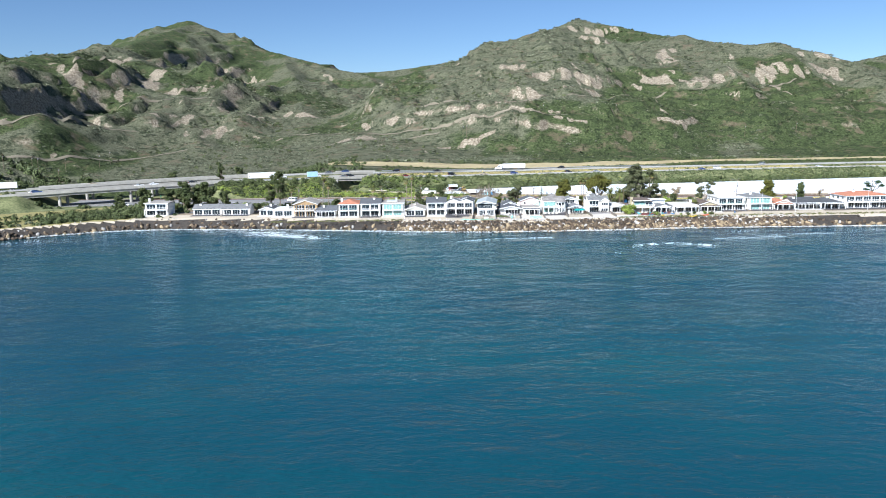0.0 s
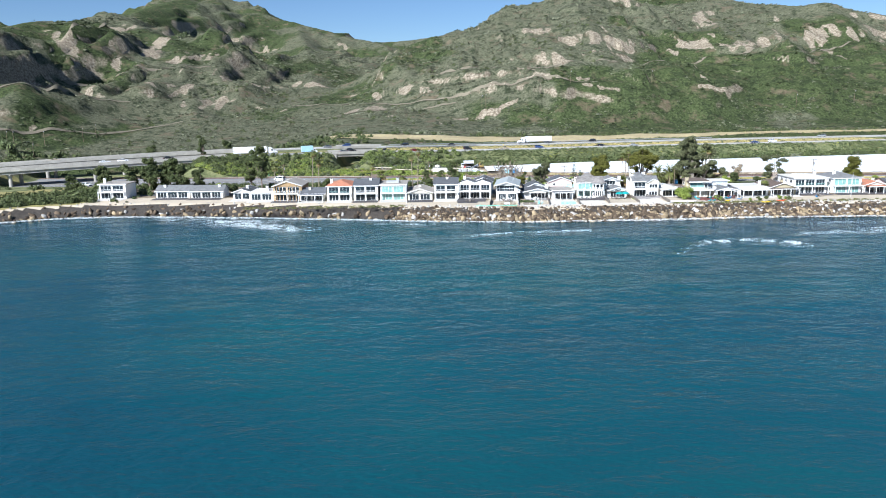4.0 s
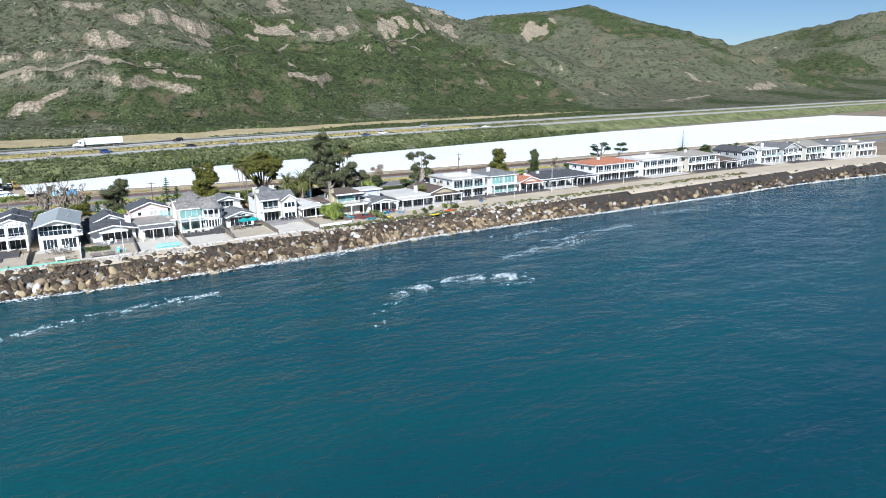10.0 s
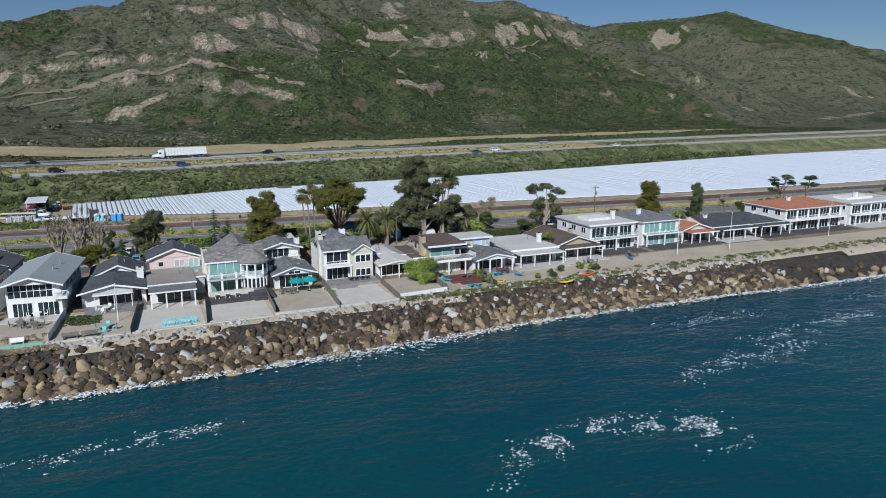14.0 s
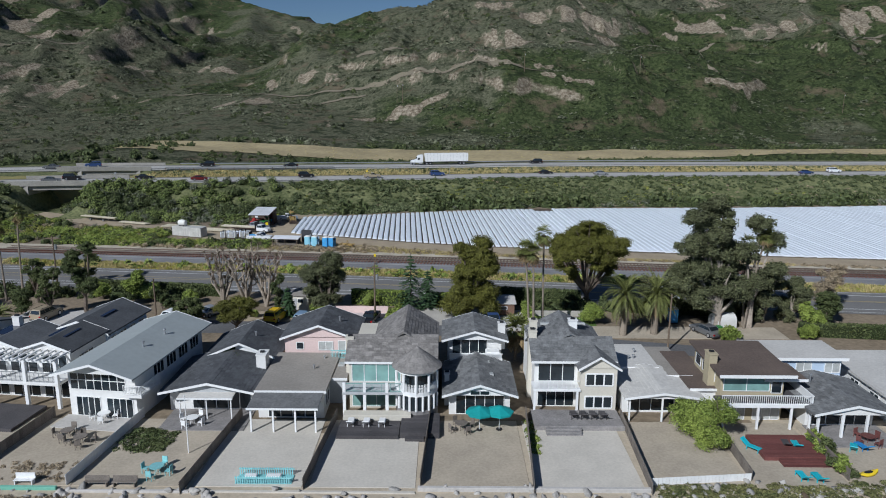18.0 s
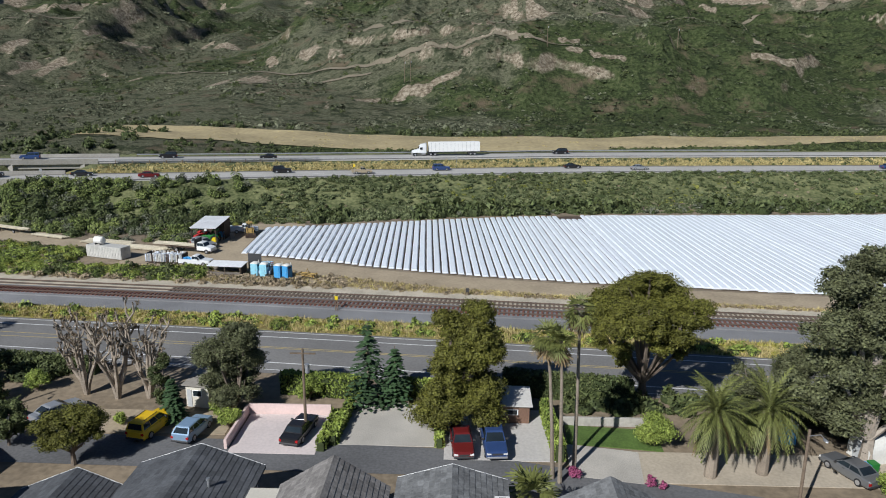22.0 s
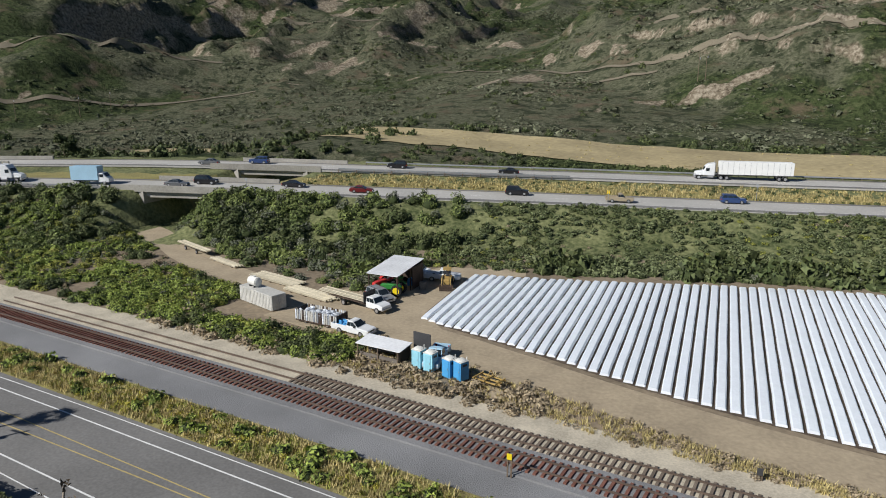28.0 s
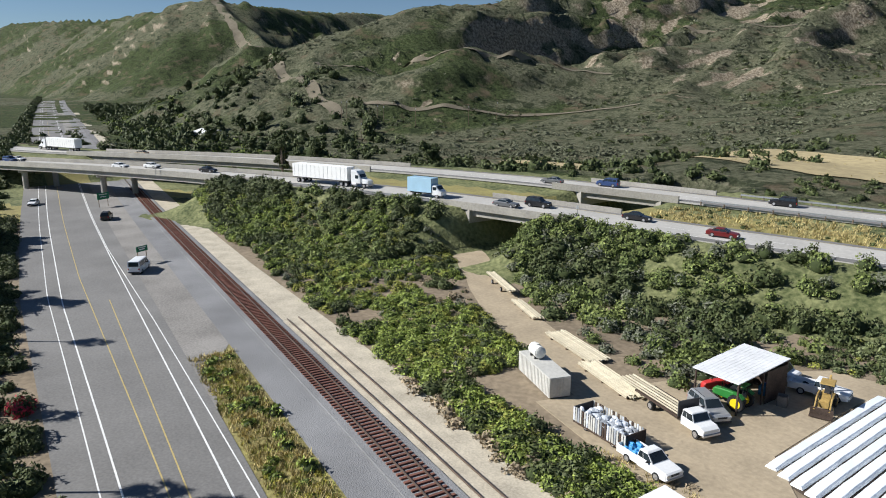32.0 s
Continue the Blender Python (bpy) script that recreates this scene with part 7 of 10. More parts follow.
# ---- low white flat-roofed house
h = House("low pale house with stepped white gravel roofs", 76.5, 17.6)
h.wall(0, 7.0, 2.2, 7, 0, 2.5, M_WHITE)
h.gable(-0.1, 7.1, 0.0, 7, 2.5, 3.0, M_RWHITE, M_WHITE, "y", 0.3)
h.wall(0, 4.6, 7, 13.4, 0, 2.8, M_WHITE, "rear_wall")
h.flat(0, 4.6, 7, 13.4, 2.85, M_RWHITE, 0.3, 0.2)
h.wall(4.6, 7.6, 5, 13, 0, 2.6, M_CREAM, "side_wing")
h.flat(4.6, 7.6, 5, 13, 2.75, M_RTAN, 0.25, 0.18)
h.posts((0.2, 3.4, 6.8), 0.1, 0, 2.5, 0.16)
h.win("f", 0.6, 6.4, 0.2, 2.1, 2.2, 5)
h.win("f", 5.2, 6.6, 1.0, 2.2, 5.0)
for x, y in ((2.2, 9), (2.8, 9.2), (3.3, 11)):
    h.vent(x, y, 3.1, 0.3)

# ---- beige house with broad deck
h = House("two-storey beige and white house with brown roof and broad balcony", 85.2, 15.2)
h.wall(0.4, 6.6, 3.0, 10.4, 0, 4.9, M_BEIGE)
h.flat(0.2, 6.8, 2.2, 10.4, 4.95, M_RBROWN, 0.4, 0.25, None, 0.3)
h.wall(-2.0, 0.4, 4, 14, 0, 2.7, M_WHITE, "side_wing")
h.flat(-2.0, 0.4, 4, 14, 2.75, M_RBROWN, 0.25, 0.2)
h.slab(-0.2, 8.6, 0.9, 3.0, 2.35, 2.6, M_DECK, "balcony_floor")
h.slab(6.6, 8.6, 3.0, 6.0, 2.35, 2.6, M_DECK, "balcony_floor")
h.put(Shape().box(-0.25, 8.65, 0.84, 0.9, 2.3, 2.66), "fascia", M_TRIM)
h.rail(-0.2, 8.6, 0.92, 2.6, 0.95, M_TRIM, 0.2)
h.put(Shape().box(8.45, 8.6, 1.0, 6.0, 2.6, 3.5), "balcony_wall", M_TRIM)
h.win("f", 0.7, 5.2, 3.1, 4.6, 3.0, 2, 1, M_GLASSG)
h.win("f", 5.4, 6.4, 2.9, 4.6, 3.0, 1)
h.win("f", 0.6, 3.0, 0.1, 2.1, 3.0, 3, 1, M_CURT)
h.win("f", 3.8, 6.4, 0.1, 2.1, 3.0, 3, 1, M_CURT)
h.posts((0.1, 3.4, 6.6, 8.4), 1.0, 0, 2.35, 0.2)
h.chimney(0.1, 5.2, 0, 6.2, M_BEIGE, 0.8, 1.3)
for k in range(3):
    h.win("l", 4.5 + 2 * k, 5.9 + 2 * k, 3.4, 4.5, 0.4)
h.flat(4.8, 8.6, 3.0, 7, 4.2, M_RBROWN, 0.2, 0.2)
for k in range(10):
    h.put(Shape().box(1.6, 7.0, -5.0 + 0.42 * k, -4.61 + 0.42 * k, -0.1, 0.4), "deck_board", M_DECKR)
for k in range(3):
    h.put(Shape().box(2.8, 7.6, -5.4 - 0.36 * k, -5.04 - 0.36 * k, -0.1, 0.3 - 0.1 * k), "step", M_DECKR)

# ---- grey cottage with columned porch, and the pale blue house behind it
h = House("low white cottage with grey roof and columned porch", 93.2, 14.2)
h.wall(0.4, 7.0, 2.8, 8.4, 0, 2.4, M_WHITE)
h.gable(0, 7.4, 0.2, 8.4, 2.45, 3.3, M_RMID, M_WHITE, "y", 0.3)
h.posts((0.3, 2.6, 4.9, 7.1), 0.3, 0, 2.45, 0.22)
h.win("f", 1.0, 6.6, 0.2, 2.1, 2.8, 4)
h.vent(2.2, 6, 3.1, 0.9)
h.slab(0.2, 7.4, -1.6, 2.8, -0.3, 0.12, M_PAVE, "porch_floor")
h = House("two-storey pale blue house with flat white roof", 91.4, 23.0)
h.wall(0, 8.6, 0, 4.6, 0, 4.6, M_BLUEW)
h.flat(0, 8.6, 0, 4.6, 4.6, M_RWHITE, 0.45, 0.25)
for a in (0.9, 3.9, 6.9):
    h.win("f", a, a + 1.6, 3.1, 4.2, 0, 2, 1, M_CURT)


# ---- plainer houses further along the shore
def plain_house(label, x, y, w, d, storeys, roof, m_roof, m_wall, balcony=True, seed=1, porch=False, glass=None, chim=True):
    r = random.Random(seed)
    h = House(label, x, y)
    zt = 2.55 * storeys
    d = min(d, 13.5)
    h.wall(0, w, 1.6, d, 0, zt, m_wall)
    if roof == "gable_y":
        h.gable(0, w, 1.2, d, zt, zt + 0.16 * w, m_roof, m_wall, "y", 0.45)
    elif roof == "gable_x":
        h.gable(0, w, 1.6, d, zt, zt + 1.6, m_roof, m_wall, "x", 0.45)
    elif roof == "hip":
        h.hip(0, w, 1.6, d, zt, zt + 1.5, m_roof)
    else:
        h.flat(0, w, 1.6, d, zt, m_roof, 0.4, 0.28)
        if r.random() < 0.5:
            h.slab(w * 0.2, w * 0.7, d * 0.4, d * 0.7, zt, zt + 0.8, m_wall, "roof_room")
    for s in range(storeys):
        z = 2.55 * s
        n = max(2, int(w / 3.2))
        for k in range(n):
            a = 0.5 + (w - 0.8) * k / n
            b = a + (w - 0.8) / n - 0.5
            h.win("f", a, b, z + (0.15 if s == 0 or balcony else 0.8), z + 2.15, 1.6, 3 if w > 8 else 2, 1, glass)
        for k in range(3):
            h.win("l", 3 + 3.5 * k, 4.5 + 3.5 * k, z + 0.9, z + 2.0, 0, 2)
    if storeys == 2 and balcony:
        h.slab(0, w, 0, 1.6, 2.4, 2.62, M_TRIM, "balcony_floor")
        h.rail(0.1, w - 0.1, 0.08, 2.62, 0.95, M_TRIM if r.random() < 0.6 else M_GLASSG, 0.3)
        h.posts([0.15, w / 2, w - 0.15], 0.1, 0, 2.4, 0.22)
    if porch:
        h.flat(0.2, w - 0.2, -1.4, 1.6, 2.3, m_roof, 0.2, 0.14)
        h.posts([0.3, w / 3, 2 * w / 3, w - 0.3], -1.3, 0, 2.3, 0.16)
    if chim:
        h.chimney(r.uniform(0.8, w - 0.8), d * 0.45, zt, zt + 1.9, m_wall)
    h.vent(r.uniform(1, w - 1), d * 0.7, zt + 0.3, 0.5)
    h.slab(-0.2, w + 0.2, -3.2, 1.6, -0.3, 0.1, M_PADW if r.random() < 0.6 else M_DECK, "patio")
    return h


plain_house("two-storey white house with dark roof and balcony", 1.0, 19.5, 7.8, 15, 2, "gable_x", M_RDARK, M_WHITE, True, 11)
plain_house("low white cottage with pale grey hipped roof", -8.0, 18.5, 8.2, 14, 1, "gable_y", M_RTAN, M_CREAM, False, 12)
plain_house("two-storey modern grey house with tinted glass front", -17.3, 19.5, 8.6, 16, 2, "flat", M_RTAN, M_GREYW, True, 13, glass=M_GLASSG)
plain_house("two-storey white house with dark roof and arched gables", -26.2, 19.5, 8.0, 16, 2, "gable_x", M_RDARK, M_WHITE, True, 14)
plain_house("two-storey white house with terracotta tile roof", -35.2, 19.5, 8.2, 15, 2, "hip", M_RRED, M_WHITE, True, 15)
plain_house("low cottage with grey roof and open porch", -45.0, 20.5, 8.6, 8, 1, "gable_x", M_RDARK, M_CREAM, False, 16, True)
h = plain_house("two-storey house under construction with raw timber front", -54.0, 22.0, 9.6, 18, 2, "gable_y", M_RTAN, M_TIMBER, True, 17, chim=False)
for k in range(9):
    h.put(Shape().box(0.2 + k * 1.1, 0.32 + k * 1.1, 0.0, 0.12, 0, 5.1), "scaffold_pole", M_TIMBER)
plain_house("low white house with arched openings and flat roof", -62.8, 24.0, 8.2, 12, 1, "flat", M_RWHITE, M_WHITE, False, 18)
plain_house("small white gabled cottage with grey roof", -69.5, 27.0, 6.4, 12, 1, "gable_y", M_RDARK, M_WHITE, False, 19)
plain_house("low white ranch house with grey roof", -86.0, 31.5, 11.4, 9, 1, "gable_x", M_RMID, M_WHITE, False, 20)
plain_house("low white ranch house with grey roof beside a grove", -99.0, 33.0, 12, 9, 1, "gable_x", M_RMID, M_WHITE, False, 21)
plain_house("two-storey white house with flat roof at the end of the row", -119.5, 33.5, 9.5, 10, 2, "flat", M_RTAN, M_WHITE, True, 22)
plain_house("low white house with flat white roof and blue skylight", 102.2, 16.6, 9.6, 18, 1, "flat", M_RWHITE, M_WHITE, False, 23, True)
plain_house("low house with broad dark brown roof and shaded porch", 112.6, 18.0, 9.0, 18, 1, "gable_y", M_RBROWN, M_BEIGE, False, 24, True)
plain_house("two-storey white house with flat roof and deep balcony", 122.0, 20.5, 11, 15, 2, "flat", M_RWHITE, M_WHITE, True, 25)
plain_house("two-storey house with grey roof and glass balcony", 135.0, 20.5, 9.5, 14, 2, "hip", M_RMID, M_WHITE, True, 26, glass=M_GLASSG)
plain_house("low cottage with red-brown roof and flagpole", 145.5, 20.5, 7.5, 11, 1, "gable_y", M_RRED, M_CREAM, False, 27, True)
plain_house("low cottage with dark hipped roof and white columns", 154.0, 20.5, 10, 13, 1, "gable_x", M_RDARK, M_WHITE, False, 28, True)
plain_house("low cottage with dark grey roof and porch", 165.2, 20.5, 9.2, 13, 1, "hip", M_RDARK, M_WHITE, False, 29, True)
plain_house("large two-storey white house with red-brown roof", 175.6, 20.5, 18.5, 17, 2, "hip", M_RRED, M_WHITE, True, 30)
plain_house("large two-storey white house with flat roofs", 196.5, 20.0, 18, 16, 2, "flat", M_RWHITE, M_WHITE, True, 31)
plain_house("two-storey cream house with tan roof", 218.0, 19.0, 15, 16, 2, "hip", M_RTAN, M_CREAM, True, 32)
plain_house("low house with brown roof and arched porch", 234.0, 18.5, 10, 14, 1, "hip", M_RBROWN, M_CREAM, False, 33, True)
plain_house("dark-roofed house with steep gable", 245.5, 18.0, 9, 14, 2, "gable_y", M_RDARK, M_GREYW, False, 34)
plain_house("two-storey white house with glass balcony", 256.0, 17.0, 10, 14, 2, "flat", M_RWHITE, M_WHITE, True, 35)
plain_house("two-storey pale house with grey gable", 267.5, 15.5, 10, 14, 2, "gable_y", M_RMID, M_GREYW, True, 36)
plain_house("two-storey cream house with balcony", 279.0, 13.5, 11, 14, 2, "gable_x", M_RTAN, M_CREAM, True, 37)
plain_house("two-storey white house with grey hipped roof", 291.5, 11.0, 11, 14, 2, "hip", M_RMID, M_WHITE, True, 38)
plain_house("three-bay pale house with deep balconies", 304.0, 8.0, 13, 14, 2, "flat", M_RTAN, M_CREAM, True, 39)


# ---------------------------------------------------------------- yards on the beach side
def yard_slab(label, x0, x1, y0, y1, m, z1=0.05, name="yard"):
    o = Shape().box(x0, x1, y0, y1, FLAT - 0.25, FLAT + z1, 0.01).put(name, m)
    return tagged(o, label, "yard", kind="structure")


M_SANDW = mat("pale_yard_sand", (0.56, 0.52, 0.45), 0.95, var=0.1, s1=0.4, s2=4, bump=0.3, rnd=0.03)
M_SANDB = mat("brown_yard_sand", (0.43, 0.37, 0.285), 0.95, var=0.15, s1=0.4, s2=4, bump=0.3, rnd=0.03)
M_ICE = mat("ice_plant_green", (0.11, 0.14, 0.045), 0.8, var=0.35, s1=0.5, s2=3, bump=0, c2=(0.16, 0.15, 0.06), rnd=0.4)
LOTS = [(8.6, 18.6, M_SANDB), (18.8, 28.0, M_SANDB), (28.2, 37.6, M_SANDB), (38.0, 46.9, M_SANDW), (47.5, 56.2, M_SANDW), (57.0, 65.6, M_SANDB), (66.1, 75.0, M_SANDW), (75.6, 84.0, M_SANDB), (84.4, 92.2, M_SANDB), (92.6, 101, M_SANDB)]
for k, (a, b, m) in enumerate(LOTS):
    yard_slab("%s sand yard in front of a beach house" % ("raked pale" if m is M_SANDW else "brown trodden"), a, b, 5.4, 17.5, m, 0.04 + 0.002 * (k % 2))
tagged(Shape().box(56.4, 75.4, 4.9, 5.25, FLAT - 0.3, FLAT + 0.35, 0.03).put("low_wall", M_PADW), "low pale concrete wall along the beach path", "wall", kind="structure")
tagged(Shape().box(28.4, 38.0, 4.4, 4.65, FLAT - 0.3, FLAT + 0.2, 0.03).put("low_wall", M_PADW), "low white kerb wall along the beach path", "wall", kind="structure")
tagged(Shape().box(38.2, 56.2, 4.5, 4.8, FLAT - 0.3, FLAT + 0.12, 0.03).put("low_wall", M_SANDW), "low sand-covered wall along the beach path", "wall", kind="structure")


def fence(x0, y0, x1, y1, h, m, label, board=0.3, name="fence"):
    L = math.hypot(x1 - x0, y1 - y0)
    f = thing(name, pose(x0, y0, FLAT, 0, 0, math.degrees(math.atan2(y1 - y0, x1 - x0))), label, "fence")
    n = max(2, int(L / board))
    bm_ = Shape().box(0.01, L / n - 0.012, -0.015, 0.015, 0.02, h, 0.004).mesh("board", m)
    for k in range(n):
        o = new("board", bm_)
        o.parent = f
        o.matrix_basis = pose(k * L / n, 0, 0)
    Shape().box(0, L, 0.016, 0.06, h * 0.75, h * 0.75 + 0.09).put("fence_rail", m, f)
    return f


for x, y0, y1, dx in ((18.7, 5.2, 18, 1.4), (27.7, 5.4, 18, 1.2), (37.4, 4.2, 18, 1.2), (47.1, 5.0, 18, 0.9), (56.6, 5.6, 18.5, 0.6), (65.8, 4.6, 19, 0.9), (75.3, 4.6, 18.5, 0.7), (84.2, 6.8, 15, 0.4), (92.4, 6.9, 14.5, 0.2)):
    m, h, lb = (M_TRIM, 1.0, "white-painted picket fence between yards") if x == 27.7 else (M_WOODF, 1.1, "weathered wooden board fence between sandy yards")
    fence(x, y0, x + dx, y1, h, m, lb, 0.42)
fence(75.6, 6.0, 84.2, 6.9, 0.7, M_TRIM, "white picket fence along the beach path", 0.3)


def low_plants(label, x0, x1, y0, y1, n, s, m=M_ICE, seed=1, name="ice_plants"):
    r = np.random.RandomState(seed)
    x, y = r.uniform(x0, x1, n), r.uniform(y0, y1, n)
    s = r.uniform(0.6, 1.2, n) * s
    P = np.stack([x, y, np.full(n, FLAT + 0.05)], 1)
    return scatter(name, BUSHC, P, np.stack([s, s, s * 0.5], 1), spin_z(r, n), m, label, "plants")


low_plants("low green ice plant beside the beach path", 76, 92, 4.0, 6.0, 130, 0.6, seed=2)
low_plants("low green ice plant beside the beach path", 92, 108, 4.2, 6.6, 130, 0.6, seed=3)
low_plants("green ground cover in a sand yard", 29.0, 33.5, 11, 15, 90, 0.6, M_L2, 4)
low_plants("brown ground cover at the path edge", 22, 29, 1.8, 3.6, 90, 0.5, M_DRYB, 5)
low_plants("brown dry plants in a sand yard", 20, 27, 6, 9, 45, 0.45, M_DRYB, 6)
low_plants("ice plant patches along the western path", -60, -8, 5, 9, 200, 0.6, seed=7)
low_plants("ice plant patches along the eastern path", 108, 230, 4, 8, 380, 0.65, seed=8)
low_plants("small green plants beside a cottage fence", 66.4, 67.2, 11, 18, 40, 0.45, M_L1, 9)
tree("round_bush", 82.3, 13.8, 4.4, rand_blobs(500, 10, 0.4, 0.22, 0.66, 0.40, 0.75), M_L1, "big rounded green bush on the sand", M_BARK, 0.15, 0.2, 60, category="bush")
tree("dark_shrub", 35.6, 27.5, 4.2, rand_blobs(501, 7, 0.25, 0.3, 0.8, 0.3, 0.8), M_L2, "dark reddish shrub between two cottages", M_BARK, 0.12, 0.2, 70, category="bush")
for k in range(16):
    tree("yard_shrub", 92.6 + rr.uniform(-0.4, 0.5) + (k > 9) * rr.uniform(9, 24), 7.5 + 0.7 * (k % 10), rr.uniform(1.0, 1.9), rand_blobs(510 + k, 4, 0.3, 0.3, 0.6, 0.42, 0.8), M_L1 if k % 2 else M_L2, "small green garden shrub beside a fence", M_BARK, 0.06, 0.2, 60, category="bush")


def umbrella(x, y, m, label):
    t = thing("patio_umbrella", pose(x, y, FLAT + 0.1), label, "umbrella", "teal umbrellas by the cottage")
    Shape().tube((0, 0, -0.1), (0, 0, 2.25), 0.03, 0.03, 8).put("pole", M_TRIM, t)
    n = 8
    V = [(1.35 * math.cos(k * 2 * math.pi / n), 1.35 * math.sin(k * 2 * math.pi / n), 1.85) for k in range(n)] + [(0, 0, 2.4)] + [(1.33 * math.cos(k * 2 * math.pi / n), 1.33 * math.sin(k * 2 * math.pi / n), 1.68) for k in range(n)]
    Shape().add(V, [(k, (k + 1) % n, n) for k in range(n)] + [(k, n + 1 + k, n + 1 + (k + 1) % n, (k + 1) % n) for k in range(n)]).put("canopy", m, t)
    Shape().tube((0, 0, -0.1), (0, 0, 0.04), 0.3, 0.28, 12).put("base", M_DARKIN, t)


umbrella(61.9, 15.6, M_TEAL, "open teal patio umbrella beside a white cottage")
umbrella(63.8, 15.7, M_TEAL, "open teal patio umbrella beside a white cottage")


def lounger(x, y, turn, m, label):
    t = thing("sun_lounger", pose(x, y, FLAT + 0.1, 0, 0, turn), label, "sun lounger")
    Shape().box(-0.3, 0.3, -0.9, 0.3, 0.26, 0.34, 0.02).put("seat", m, t)
    Shape().profile([(0.3, 0.28), (0.95, 0.75), (0.92, 0.82), (0.28, 0.35)], "x", -0.3, 0.3).put("backrest", m, t)
    for a in (-0.27, 0.27):
        for b in (-0.8, 0.25):
            Shape().box(a - 0.03, a + 0.03, b - 0.03, b + 0.03, -0.1, 0.27).put("leg", m, t)
    return t


M_BLUEC = mat("bright_blue_canvas", (0.03, 0.22, 0.50), 0.7, var=0.15)
M_CYAN = mat("turquoise_plastic", (0.03, 0.42, 0.50), 0.5, var=0.1)
for k in range(3):
    lounger(49.6 + 1.5 * k, 15.6, 180, M_TRIM, "white sun lounger on a dark deck").location.z = FLAT + 0.48
for k in range(4):
    lounger(71.2 + 0.95 * k, 17.2, 180, M_DECK, "grey sun lounger on a stone terrace").location.z = FLAT + 0.6
for x, y, t_, m in ((86.4, 12.2, 40, M_CYAN), (89.8, 12.6, 170, M_DECK), (90.6, 12.4, 170, M_CYAN), (95.6, 12.0, 150, M_CYAN), (96.6, 12.2, 190, M_BLUEC), (99.4, 10.4, 210, M_BLUEC), (88.6, 7.0, 180, M_CYAN), (89.8, 6.8, 180, M_CYAN)):
    lounger(x, y, t_, m, "%s lounge chair on the sand" % ("turquoise" if m is M_CYAN else "blue" if m is M_BLUEC else "grey"))


def table_set(x, y, m, label):
    t = thing("garden_table", pose(x, y, FLAT + 0.05), label, "garden table")
    Shape().tube((0, 0, 0.68), (0, 0, 0.74), 0.6, 0.6, 14).put("tabletop", m, t)
    for a in range(3):
        Shape().tube((0.25 * math.cos(a * 2.1), 0.25 * math.sin(a * 2.1), 0), (0.12 * math.cos(a * 2.1), 0.12 * math.sin(a * 2.1), 0.68), 0.03, 0.03, 6).put("leg", m, t)


def chair(x, y, turn, m, label):
    t = thing("garden_chair", pose(x, y, FLAT + 0.05, 0, 0, turn), label, "chair")
    Shape().box(-0.24, 0.24, -0.24, 0.24, 0.4, 0.46, 0.015).put("seat", m, t)
    Shape().box(-0.24, 0.24, 0.2, 0.27, 0.46, 0.92, 0.015).put("backrest", m, t)
    for a in (-0.21, 0.21):
        for b in (-0.21, 0.21):
            Shape().box(a - 0.025, a + 0.025, b - 0.025, b + 0.025, -0.05, 0.41).put("leg", m, t)


for x, y, m, w in ((23.6, 13.6, M_WOODF, "weathered"), (25.4, 12.4, M_WOODF, "weathered"), (34.4, 7.3, M_TURQ, "turquoise"), (60.2, 15.6, M_WOODF, "weathered"), (12.6, 14.5, M_WOODF, "weathered"), (97.8, 13.6, M_DECKR, "reddish"), (34.2, 16.4, M_TRIM, "white"), (25.3, 17.2, M_TRIM, "white"), (116, 13, M_WOODF, "weathered"), (127, 15, M_WOODF, "weathered")):
    table_set(x, y, m, "%s round garden table in a sand yard" % w)
    for k in range(4):
        a = k * 1.57 + x
        chair(x + 1.05 * math.cos(a), y + 1.05 * math.sin(a), math.degrees(a) - 90, m, "%s garden chair drawn up to a table" % w)

# turquoise boat-like bench box, white bench, mint low wall
t = thing("picket_play_box", pose(43.6, 6.5, FLAT), "turquoise picket enclosure with seats on the sand", "enclosure")
for k in range(24):
    for y in (-0.7, 0.7):
        Shape().box(-2.2 + k * 0.19, -2.12 + k * 0.19, y - 0.02, y + 0.02, 0, 0.75).put("picket", M_TURQ, t)
Shape().box(-2.25, 2.4, -0.66, 0.66, -0.1, 0.12, 0.01).put("floor", M_TURQ, t)
for y in (-0.73, 0.73):
    Shape().box(-2.25, 2.4, y - 0.015, y + 0.015, 0.55, 0.65).put("top_rail", M_TURQ, t)
Shape().box(-1.6, -0.6, -0.2, 0.3, 0.12, 0.45, 0.03).put("seat", M_TRIM, t)
Shape().box(0.2, 1.4, -0.2, 0.3, 0.12, 0.45, 0.03).put("seat", M_TRIM, t)
M_MINT = mat("mint_green_paint", (0.20, 0.50, 0.38), 0.7, var=0.12)
tagged(Shape().box(14.5, 27.2, 4.7, 5.0, FLAT - 0.2, FLAT + 0.28, 0.03).box(15.5, 15.8, 5.0, 7.0, FLAT - 0.2, FLAT + 0.28, 0.03).put("mint_kerb", M_MINT), "mint green painted low kerb by the beach path", "kerb", kind="structure")
t = thing("white_bench", pose(24.2, 5.6, FLAT), "white painted bench facing the sea", "bench")
Shape().box(-0.8, 0.8, -0.25, 0.25, 0.4, 0.46, 0.01).put("seat", M_TRIM, t)
Shape().box(-0.8, 0.8, 0.22, 0.28, 0.46, 0.9, 0.01).put("backrest", M_TRIM, t)
for a in (-0.7, 0.7):
    Shape().box(a - 0.04, a + 0.04, -0.22, 0.22, -0.05, 0.4).put("leg", M_TRIM, t)
